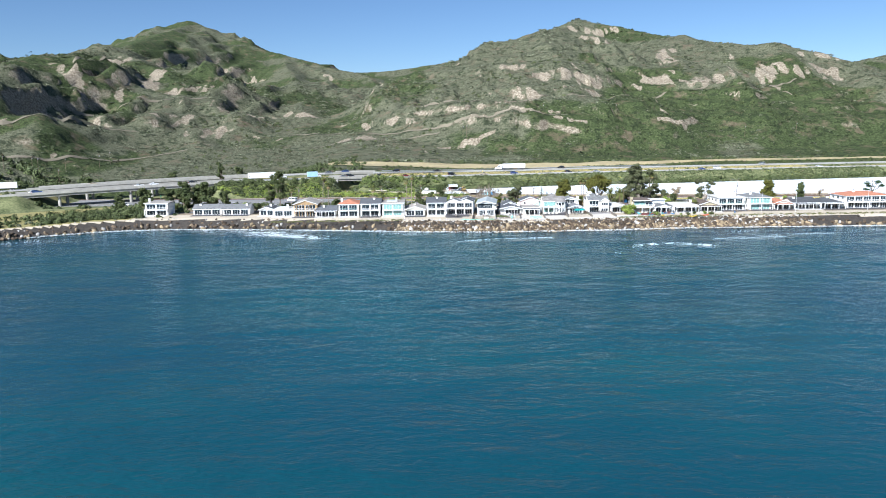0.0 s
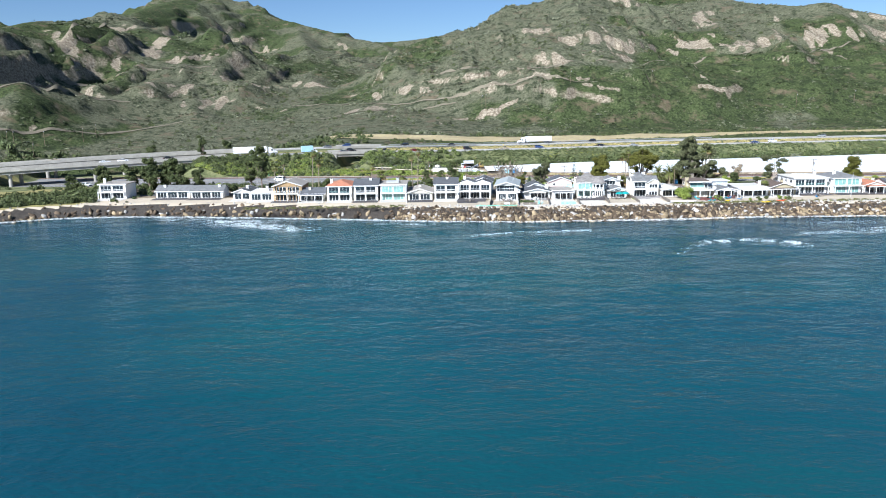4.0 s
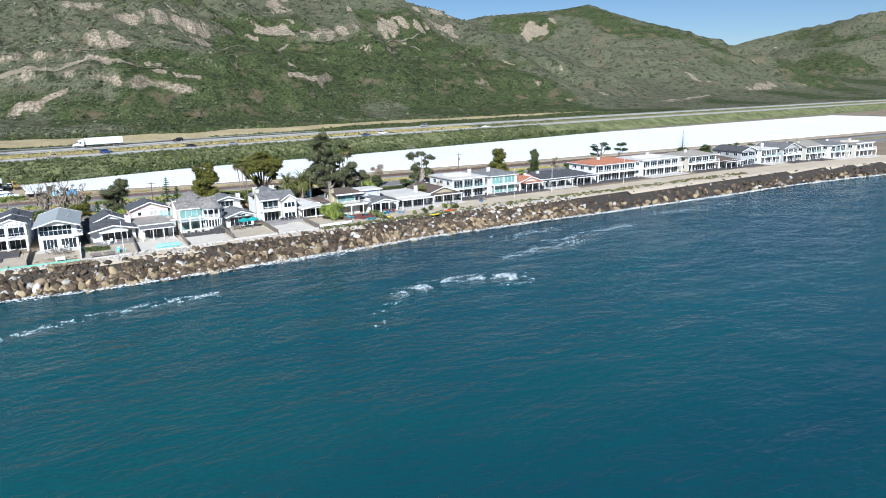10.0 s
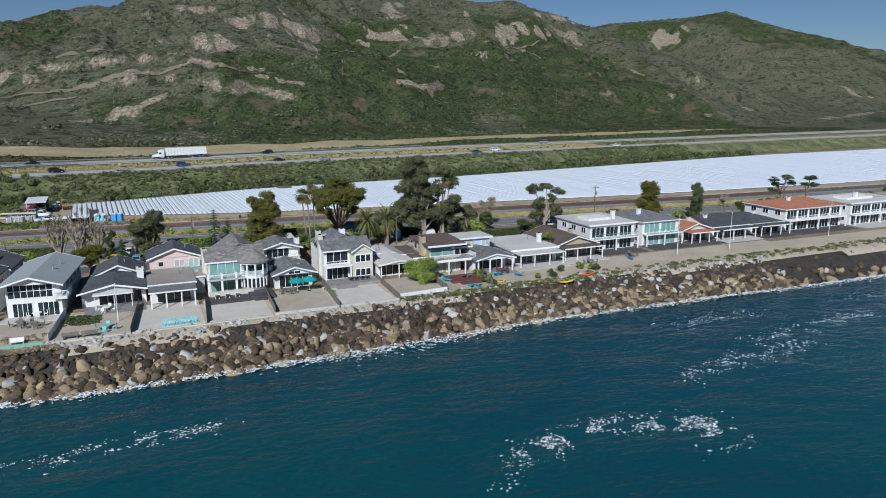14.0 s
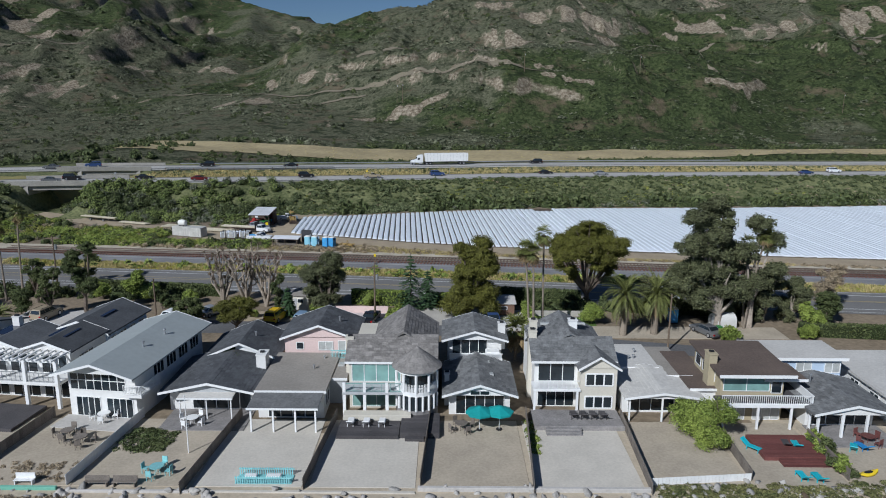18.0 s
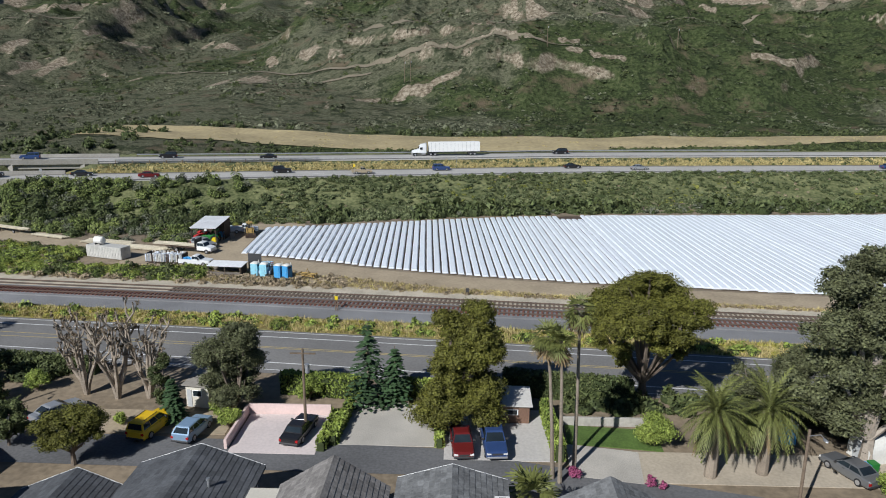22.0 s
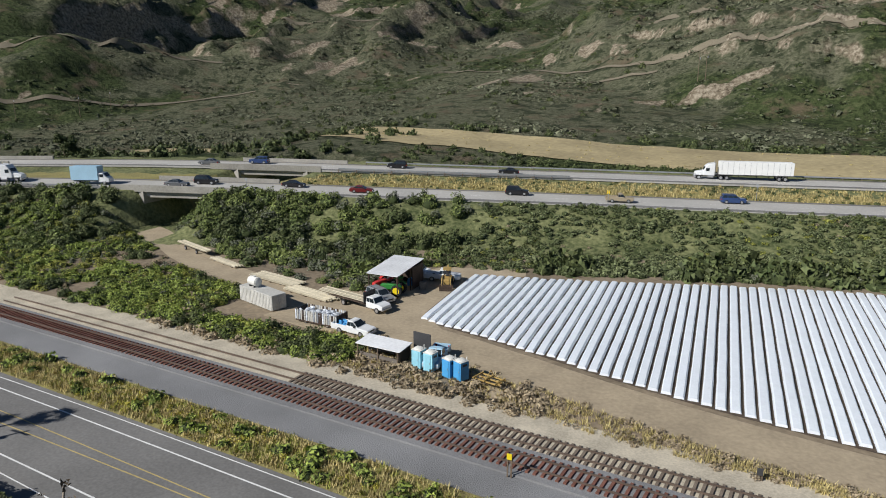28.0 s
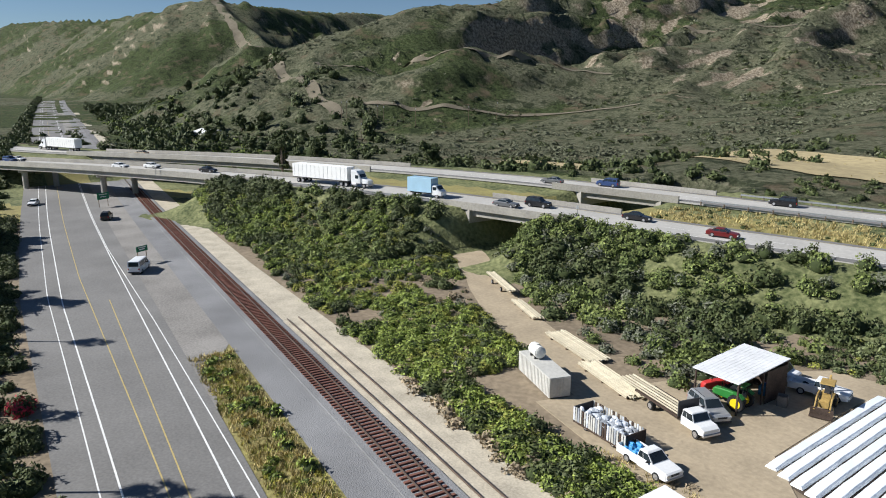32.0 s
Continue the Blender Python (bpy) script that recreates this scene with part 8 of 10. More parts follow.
for k in range(2):
    t = thing("wooden_bench", pose(30.2 + 2.3 * k, 5.4, FLAT), "plain weathered wooden bench at the path edge", "bench")
    Shape().box(-1.0, 1.0, -0.2, 0.2, 0.38, 0.44, 0.01).put("seat", M_WOODF, t)
    Shape().box(-1.0, 1.0, 0.18, 0.23, 0.44, 0.85, 0.01).put("backrest", M_WOODF, t)
    for a in (-0.85, 0.85):
        Shape().box(a - 0.04, a + 0.04, -0.2, 0.2, -0.05, 0.38).put("leg", M_WOODF, t)


def kayak(x, y, turn, m, label, L=3.4):
    t = thing("kayak", pose(x, y, FLAT + 0.02, 0, 0, turn), label, "kayak")
    V, F, n = [], [], 10
    st = [(-1, 0.02, 0.24), (-0.8, 0.5, 0.12), (-0.4, 0.9, 0.02), (0, 1, 0), (0.4, 0.9, 0.02), (0.8, 0.5, 0.12), (1, 0.02, 0.24)]
    for u, w, z in st:
        for k in range(n):
            a = 2 * math.pi * k / n
            V.append((u * L / 2, 0.36 * w * math.cos(a), 0.2 + z + 0.18 * max(w, 0.2) * math.sin(a)))
    for i in range(len(st) - 1):
        for k in range(n):
            F.append((i * n + k, i * n + (k + 1) % n, (i + 1) * n + (k + 1) % n, (i + 1) * n + k))
    Shape().add(V, F).put("hull", m, t, smooth_shade=True)
    Shape().dome((0, 0, 0.37), 0.5, 0.2, 0.04, 10, 3).put("cockpit", M_DARKIN, t)


M_YEL = mat("yellow_plastic", (0.85, 0.62, 0.03), 0.4, var=0.06, bump=0.03)
M_ORG = mat("orange_red_plastic", (0.78, 0.10, 0.03), 0.4, var=0.06, bump=0.03)
kayak(104.6, 3.4, 8, M_YEL, "yellow kayak lying on the sand")
kayak(110.5, 6.0, 6, M_ORG, "orange-red kayak lying on the sand")
kayak(94.5, 7.8, 20, M_YEL, "small yellow kayak beside lounge chairs", 2.2)
kayak(125.5, 13.5, 70, M_BLUEC, "blue kayak beside a house", 3.0)
for x, y, h in ((35.8, 10.8, 5.5), (136, 12.5, 8), (150, 13, 7.5), (180, 14, 8), (-8, 13, 6.5)):
    t = thing("flagpole", pose(x, y, FLAT), "white flagpole without a flag", "flagpole")
    Shape().tube((0, 0, -0.2), (0, 0, h), 0.06, 0.035, 8).put("pole", M_TRIM, t)
    Shape().dome((0, 0, h), 0.07, 0.07, 0.07, 8, 4, 1.2).put("finial", M_TRIM, t)

# ---------------------------------------------------------------- back yards, driveways, hedges
M_PINKC = mat("pale_pink_concrete", (0.62, 0.545, 0.52), 0.9, var=0.1, s1=0.3, s2=4, rnd=0)
yard_slab("pale pinkish concrete parking pad", 42.8, 50.2, 44.9, 51.8, M_PINKC, 0.07, "parking_pad")
t = thing("pink_wall", pose(42.6, 51.9, FLAT), "low pale pink wall round a parking pad", "wall")
Shape().box(0, 7.7, 0, 0.25, -0.2, 1.0, 0.02).put("back_panel", M_PINK, t)
Shape().box(-0.25, 0, -6.4, 0.25, -0.2, 0.9, 0.02).put("side_panel", M_PINK, t)
yard_slab("pale gravel parking area between hedges", 51.8, 60.4, 46.6, 54.6, M_GRAVEL, 0.06, "gravel_pad")
yard_slab("white concrete driveway with parked trucks", 61.0, 70.3, 44.6, 53.6, M_PADW, 0.065, "driveway")
yard_slab("brown dirt parking beside the lane", 24, 41.6, 47.9, 52.2, M_DIRT, 0.05, "dirt_parking")
yard_slab("pale dirt parking under the palms", 76, 104, 41.8, 46.5, M_SANDB, 0.055, "dirt_parking")
yard_slab("pale concrete parking behind the white house", -2, 14, 45, 52, M_PADW, 0.06, "parking_pad")


def hedge(label, x0, y0, x1, y1, h, w, m=M_L1):
    L = math.hypot(x1 - x0, y1 - y0)
    a = math.atan2(y1 - y0, x1 - x0)
    t = thing("hedge", pose(x0, y0, FLAT, 0, 0, math.degrees(a)), label, "hedge")
    # solid block behind the leaves, painted dark for the hedge's inner shade
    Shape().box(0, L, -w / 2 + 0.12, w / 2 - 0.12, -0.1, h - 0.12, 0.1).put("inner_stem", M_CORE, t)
    r = np.random.RandomState(int(abs(x0 * 10)))
    n = int(L * (w + 2 * h) * 50)
    face = r.rand(n)
    c = np.stack([r.uniform(0, L, n), r.uniform(-w / 2, w / 2, n), r.uniform(0, h, n)], 1)
    c[face < 0.4, 2] = h + r.uniform(-0.05, 0.08, (face < 0.4).sum())
    c[(face >= 0.4) & (face < 0.7), 1] = -w / 2
    c[face >= 0.7, 1] = w / 2
    d = r.normal(size=(n, 3)) * 0.09
    e = r.normal(size=(n, 3)) * 0.06
    V = np.stack([c - d, c - e, c + d, c + e], 1).reshape(-1, 3)
    ob_from("foliage", V, np.arange(4 * n).reshape(n, 4), m, t)


hedge("clipped green hedge beside the coast road", 44.5, 56.6, 53, 55.6, 2.2, 1.2)
hedge("low green hedge beside the pink pad", 50.6, 45.4, 50.9, 51.4, 1.0, 0.8)
hedge("low green hedge beside the gravel", 51.4, 46.4, 51.9, 53.6, 1.0, 0.8)
hedge("low hedge beside the gravel", 60.6, 46.4, 60.4, 52, 1.0, 0.7)
hedge("tall clipped hedge beside the white driveway", 70.6, 44.6, 70.2, 53, 1.6, 0.9)
hedge("green hedge along the coast road", 66.5, 57.5, 79, 55.6, 2.4, 1.6, M_L2)
hedge("dark hedge beside the coast road", 0, 63.5, 24, 60.2, 1.6, 1.4, M_L2)
hedge("dark hedge beside the coast road", 86, 53.6, 104, 51, 1.8, 1.6, M_L2)
hedge("green hedge beside the coast road", 56.5, 56.4, 60.5, 56.0, 1.8, 1.0)
hedge("garden hedge beside the lane", 106, 43.5, 140, 40, 1.7, 1.4, M_L2)
for x, y, h in ((79, 47.6, 3.3), (95.4, 40.6, 2.8), (47.6, 55.2, 2.6), (41.5, 49.2, 2.2), (31.6, 49.4, 1.4), (39.9, 51.6, 2.0), (20, 56, 2.6), (14, 57, 3.2), (6, 58, 3), (106.5, 42, 2.6), (120.5, 44, 3), (134, 42, 2.8)):
    tree("round_shrub", x, y, h, rand_blobs(int(x * 5 + 700), 6, 0.2, 0.35, 0.6, 0.42, 0.85), M_L1, "dense rounded green shrub by the lane", M_BARK, 0.1, 0.17, 70, category="bush")


def hut(x, y, w, d, h, turn, m, m_roof, label, name="hut"):
    t = thing(name, pose(x, y, FLAT, 0, 0, turn), label, "hut")
    Shape().box(0, w, 0, d, -0.2, h).put("wall", m, t)
    Shape().profile([(-0.25, h), (d + 0.25, h + 0.35), (d + 0.25, h + 0.45), (-0.25, h + 0.1)], "x", -0.25, w + 0.25).put("roof", m_roof, t)
    f = Shape().box(w * 0.3, w * 0.7, -0.05, 0.01, h * 0.5, h * 0.8).put("window", M_TRIM, t)
    Shape().box(w * 0.33, w * 0.67, -0.06, -0.04, h * 0.53, h * 0.77).put("pane", M_GLASS, f)
    Shape().box(w * 0.06, w * 0.26, -0.05, 0.01, 0, h * 0.8).put("door", M_GREYW, t)


hut(36.2, 53.2, 2.4, 2.4, 2.2, -10, M_CREAM, M_RTAN, "small grey-green garden hut with a window")
hut(65.2, 51.0, 3.4, 3.0, 1.8, 0, M_BRICK, M_RWHITE, "small brick-red shed with pale metal roof", "shed")
hut(126, 46, 3.2, 2.6, 2.3, 0, M_CREAM, M_RTAN, "small cream shed with blue door")

# ---------------------------------------------------------------- poles and lamps
def pole(x, y, h, label, arms=1, z=FLAT, name="utility_pole"):
    t = thing(name, pose(x, y, z), label, "utility pole")
    Shape().tube((0, 0, -0.3), (0, 0, h), 0.15, 0.1, 8).put("pole", M_WOODP, t)
    for k in range(arms):
        Shape().box(-1.1, 1.1, -0.06, 0.06, h - 0.5 - 0.8 * k, h - 0.38 - 0.8 * k).put("crossarm", M_WOODP, t)
    if arms:
        Shape().tube((0.35, 0, h - 2.2), (0.35, 0, h - 1.4), 0.2, 0.2, 10).put("transformer", M_GALV, t)


pole(48.8, 48.1, 8.2, "wooden utility pole with transformer by a parking pad")
for x, y in ((-58, 57), (-2, 60), (140, 46), (200, 44), (-20, 55)):
    pole(x, y, 9.5, "wooden utility pole beside the lane")
for x, y in ((-299, 236), (-297, 238), (-283, 249), (-280, 251), (-251, 222), (-252, 286), (-252, 305), (-266, 262), (32, 351), (35, 350), (102, 356), (168, 365), (280, 356), (328, 361)):
    pole(x, y, 11, "wooden utility pole on the lower hillside", 1, float(height(np.array([float(x)]), np.array([float(y)]))[0]))


def lamp(x, y, h, turn, label):
    t = thing("street_lamp", pose(x, y, FLAT, 0, 0, turn), label, "street lamp")
    Shape().tube((0, 0, -0.2), (0, 0, h), 0.13, 0.1, 8).put("pole", M_WOODP, t)
    Shape().path([(0, 0, h - 0.5), (0.3, -0.9, h + 0.1), (0.3, -1.5, h + 0.1)], [0.04, 0.035, 0.03], 6).put("arm", M_GALV, t)
    Shape().dome((0.3, -1.6, h + 0.02), 0.14, 0.3, 0.14, 8, 3).put("lamp_head", M_GALV, t)


lamp(86.5, 37.2, 7.4, 0, "wooden street lamp beside the lane")
lamp(17.5, 49.5, 5.6, 0, "small street lamp behind white houses")
for x, o in ((-95, -0.8), (-30, -1.2), (-128, -0.8), (35, -0.8), (60, 13.6)):
    y, z = float(fwy(x)) + o, float(fwy_z(x))
    t = thing("roadside_post", pose(x, y, z), "slim metal roadside post at the freeway edge", "post")
    Shape().tube((0, 0, -0.5), (0, 0, 3.2), 0.05, 0.05, 6).put("pole", M_GALV, t)
    Shape().box(-0.25, 0.25, -0.03, 0.03, 2.6, 3.2).put("sign_plate", M_YEL if x == 35 else M_GALV, t)


# ---------------------------------------------------------------- vehicles
def paint(name, c, rough=0.3, metal=0.0):
    return mat(name, c, rough, metal, var=0.06, s1=0.7, s2=5, bump=0.02, spec=0.5, rnd=0.03)


P_WHITE = paint("white_car_paint", (0.74, 0.75, 0.75))
P_YELLOW = paint("yellow_car_paint", (0.72, 0.47, 0.02))
P_PBLUE = paint("pale_blue_car_paint", (0.26, 0.38, 0.52), 0.3, 0.3)
P_BLACK = paint("black_car_paint", (0.018, 0.018, 0.02), 0.22)
P_RED = paint("dark_red_car_paint", (0.13, 0.014, 0.014))
P_GREY = paint("grey_car_paint", (0.18, 0.185, 0.19), 0.3, 0.4)
P_SILVER = paint("silver_car_paint", (0.42, 0.43, 0.44), 0.3, 0.5)
P_TAN = paint("tan_car_paint", (0.36, 0.30, 0.21))
P_NAVY = paint("navy_car_paint", (0.03, 0.06, 0.16))
P_LBLUE = paint("light_blue_box_paint", (0.36, 0.55, 0.68))
P_TOILET = mat("light_blue_toilet_plastic", (0.30, 0.62, 0.74), 0.5, var=0.08, s1=1, s2=6, bump=0.05)
P_TOILETB = mat("mid_blue_toilet_plastic", (0.07, 0.32, 0.62), 0.5, var=0.08, s1=1, s2=6, bump=0.05)
P_TGREEN = paint("tractor_green_paint", (0.03, 0.20, 0.04), 0.4)
P_TYEL = paint("tractor_yellow_paint", (0.78, 0.60, 0.02), 0.4)
P_TRED = paint("tractor_red_paint", (0.50, 0.035, 0.03), 0.4)
P_LOADER = mat("worn_loader_yellow", (0.40, 0.27, 0.09), 0.6, var=0.25, s1=1, s2=6)
M_LAWN = mat("green_lawn", (0.085, 0.14, 0.03), 0.9, var=0.3, s1=0.6, s2=6, bump=0.6, rnd=0)
P_TYRE = mat("tyre_rubber", (0.02, 0.02, 0.021), 0.85, var=0.2)
P_RIM = mat("wheel_rim_metal", (0.50, 0.50, 0.51), 0.35, 0.7, var=0.1)
P_LAMP = mat("headlamp_glass", (0.72, 0.72, 0.70), 0.12, 0.0, var=0.1, bump=0, spec=0.7)
P_TAIL = mat("tail_lamp_red", (0.40, 0.012, 0.012), 0.2, var=0.1, bump=0)
P_BUMP = mat("dark_bumper_plastic", (0.045, 0.045, 0.047), 0.6, var=0.15)
P_TANK = mat("white_tank_plastic", (0.70, 0.69, 0.64), 0.5, var=0.08)
P_CONT = mat("white_container_steel", (0.52, 0.51, 0.47), 0.6, var=0.15, s1=0.6, s2=4)
P_PIPE = mat("pale_irrigation_pipe", (0.47, 0.42, 0.31), 0.5, var=0.2, s1=0.8, s2=6, rnd=0.25)
P_SHEETR = mat("white_metal_sheet_roof", (0.72, 0.73, 0.74), 0.5, 0.0, var=0.12, s1=0.4, s2=3)
P_RUST = mat("rusty_dark_steel", (0.075, 0.052, 0.04), 0.8, 0.2, var=0.35, s1=1, s2=6)
P_JUNK = mat("crumpled_plastic_waste", (0.45, 0.48, 0.52), 0.5, var=0.3, s1=1.5, s2=8, rnd=0.5)


def loft(rows, seg=4):
    """A skin through rows of (x, half width, low, high, corner)."""
    s, V = Shape(), []
    for x, w, lo, hi, c in rows:
        ring = []
        for cy, cz, a0 in ((w - c, lo + c, -90), (w - c, hi - c, 0), (-w + c, hi - c, 90), (-w + c, lo + c, 180)):
            for k in range(seg):
                a = math.radians(a0 + 90 * k / (seg - 1))
                ring.append((x, cy + c * math.cos(a), cz + c * math.sin(a)))
        V += ring
    n = 4 * seg
    F = [tuple(range(n - 1, -1, -1)), tuple(range((len(rows) - 1) * n, len(rows) * n))]
    for r in range(len(rows) - 1):
        F += [(r * n + i, r * n + (i + 1) % n, (r + 1) * n + (i + 1) % n, (r + 1) * n + i) for i in range(n)]
    return s.add(V, F)


def pane_on(q, u0, u1, v0, v1, name, m, parent, th=0.014):
    """A thin pane set on the patch of a four-cornered face (a, b below, c, d above)."""
    a, b, c, d = [np.array(p, float) for p in q]
    nrm = np.cross(b - a, d - a)
    nrm /= np.linalg.norm(nrm)

    def at(u, v):
        return (a * (1 - u) + b * u) * (1 - v) + (d * (1 - u) + c * u) * v
    p = [at(u0, v0), at(u1, v0), at(u1, v1), at(u0, v1)]
    s = Shape().add([k - nrm * 0.02 for k in p] + [k + nrm * th for k in p], [(0, 3, 2, 1), (4, 5, 6, 7), (0, 1, 5, 4), (1, 2, 6, 5), (2, 3, 7, 6), (3, 0, 4, 7)])
    return s.put(name, m, parent)


WHEELS = {}


def wheel(t, x, y, r, w, rim_m=None, tread=False):
    key = (r, w, rim_m.name if rim_m else "")
    if key not in WHEELS:
        s = Shape()
        s.tube((0, -w / 2, 0), (0, -w * 0.32, 0), r * 0.93, r, 18).tube((0, -w * 0.32, 0), (0, w * 0.32, 0), r, r, 18).tube((0, w * 0.32, 0), (0, w / 2, 0), r, r * 0.93, 18)
        if tread:
            for k in range(18):
                a = k * math.pi / 9
                s.tube((math.cos(a) * r, -w * 0.4, math.sin(a) * r), (math.cos(a + 0.2) * r, w * 0.4, math.sin(a + 0.2) * r), 0.035, 0.035, 4)
        g = Shape().tube((0, -w / 2 - 0.012, 0), (0, w / 2 + 0.012, 0), r * 0.62, r * 0.62, 14)
        g.tube((0, -w / 2 - 0.03, 0), (0, w / 2 + 0.03, 0), r * 0.2, r * 0.2, 8)
        WHEELS[key] = (s.mesh("tyre", P_TYRE), g.mesh("rim", rim_m or P_RIM))
    ty, ri = WHEELS[key]
    a = new("wheel", ty)
    a.parent = t
    a.location = (x, y, r)
    b = new("rim", ri)
    b.parent = a


def cabin(t, xb0, xb1, xr0, xr1, zb, zr, wb, wr, m, glass=M_GLASS, split=(0.5,)):
    """Roof, posts and windows of a car; x rises towards the front."""
    s = Shape()
    zc = zr - 0.05
    V = [(xb0, -wb, zb), (xb1, -wb, zb), (xb1, wb, zb), (xb0, wb, zb), (xr0, -wr, zc), (xr1, -wr, zc), (xr1, wr, zc), (xr0, wr, zc),
         (xr0 + 0.12, -wr + 0.12, zr), (xr1 - 0.12, -wr + 0.12, zr), (xr1 - 0.12, wr - 0.12, zr), (xr0 + 0.12, wr - 0.12, zr)]
    F = [(3, 2, 1, 0), (8, 9, 10, 11)]
    for o in (0, 4):
        F += [(o + i, o + (i + 1) % 4, o + 4 + (i + 1) % 4, o + 4 + i) for i in range(4)]
    s.add(V, F)
    s.put("cabin", m, t)
    pane_on((V[1], V[2], V[6], V[5]), 0.05, 0.95, 0.08, 0.92, "windscreen", glass, t)
    pane_on((V[3], V[0], V[4], V[7]), 0.08, 0.92, 0.15, 0.88, "rear_window", glass, t)
    cuts = [0.03] + list(split) + [0.97]
    for a, b in zip(cuts, cuts[1:]):
        pane_on((V[0], V[1], V[5], V[4]), a + 0.015, b - 0.015, 0.12, 0.88, "side_window", glass, t)
        pane_on((V[2], V[3], V[7], V[6]), 1 - b + 0.015, 1 - a - 0.015, 0.12, 0.88, "side_window", glass, t)


def fittings(t, L, w, zh, zb, m_b=None):
    for k in (-1, 1):
        Shape().box(L / 2 - 0.14, L / 2 + 0.005, k * w * 0.72 - 0.17, k * w * 0.72 + 0.17, zh - 0.09, zh + 0.09, 0.03).put("headlight", P_LAMP, t)
        Shape().box(-L / 2 - 0.005, -L / 2 + 0.1, k * w * 0.8 - 0.11, k * w * 0.8 + 0.11, zh - 0.1, zh + 0.16, 0.03).put("tail_light", P_TAIL, t)
    Shape().box(L / 2 - 0.12, L / 2 + 0.05, -w * 0.9, w * 0.9, zb, zb + 0.2, 0.05).put("front_bumper", m_b or P_BUMP, t)
    Shape().box(-L / 2 - 0.05, -L / 2 + 0.12, -w * 0.9, w * 0.9, zb, zb + 0.2, 0.05).put("rear_bumper", m_b or P_BUMP, t)
    Shape().box(L / 2 - 0.02, L / 2 + 0.02, -w * 0.45, w * 0.45, zh - 0.1, zh + 0.06, 0.01).put("grille", P_BUMP, t)


def mirrors(t, x, y, z):
    for k in (-1, 1):
        Shape().box(x - 0.07, x + 0.07, k * y - 0.12, k * y + 0.12, z, z + 0.16, 0.03).put("mirror", P_BUMP, t)


def car(x, y, turn, m, label, kind="sedan", z=FLAT + 0.06, category="car", group="", tilt=0.0, name=None):
    L, W, zt, zr = {"sedan": (4.7, 0.91, 0.95, 1.42), "hatch": (4.2, 0.88, 0.98, 1.5), "suv": (4.7, 0.94, 1.1, 1.76), "old": (4.9, 0.92, 0.92, 1.38), "van": (5.3, 0.98, 1.15, 2.1)}[kind]
    t = thing(name or ("van" if kind == "van" else "car"), pose(x, y, z, 0, tilt, turn), label, category, group)
    h = L / 2
    nose = {"sedan": 0.80, "hatch": 0.88, "suv": 1.0, "old": 0.84, "van": 1.05}[kind]
    tail = {"sedan": 0.90, "old": 0.88}.get(kind, zt)
    loft([(-h, W * 0.84, 0.32, tail - 0.06, 0.1), (-h + 0.15, W * 0.95, 0.24, tail, 0.12), (-h * 0.5, W, 0.2, zt, 0.13), (h * 0.3, W, 0.2, zt, 0.13), (h * 0.62, W * 0.98, 0.2, nose + 0.07, 0.13), (h - 0.2, W * 0.94, 0.24, nose, 0.13), (h, W * 0.8, 0.32, nose - 0.13, 0.1)]).put("body", m, t, smooth_shade=False)
    C = {"sedan": (-h * 0.74, h * 0.42, -h * 0.42, h * 0.08), "old": (-h * 0.62, h * 0.34, -h * 0.42, h * 0.08), "hatch": (-h * 0.95, h * 0.56, -h * 0.72, h * 0.12), "suv": (-h * 0.97, h * 0.46, -h * 0.86, h * 0.14), "van": (-h * 0.98, h * 0.72, -h * 0.94, h * 0.42)}[kind]
    cabin(t, *C, zt - 0.02, zr, W * 0.93, W * 0.74 if kind != "van" else W * 0.86, m, split={"suv": (0.34, 0.66), "van": (0.62, 0.8), "hatch": (0.3, 0.62)}.get(kind, (0.48,)))
    for k in (-1, 1):
        wheel(t, h * 0.6, k * (W - 0.1), 0.34 if kind != "suv" else 0.37, 0.22)
        wheel(t, -h * 0.58, k * (W - 0.1), 0.34 if kind != "suv" else 0.37, 0.22)
        Shape().box(-h * 0.05, h * 0.06, k * (W + 0.004) - 0.006, k * (W + 0.004) + 0.006, zt - 0.14, zt - 0.1).put("door_handle", P_BUMP, t)
    if kind == "suv":
        for k in (-1, 1):
            Shape().tube((-h * 0.7, k * W * 0.6, zr + 0.05), (h * 0.05, k * W * 0.6, zr + 0.05), 0.025, 0.025, 6).put("roof_rail", P_BUMP, t)
    mirrors(t, h * 0.3, W + 0.06, zt)
    fittings(t, L, W, nose - 0.2, 0.28)
    return t


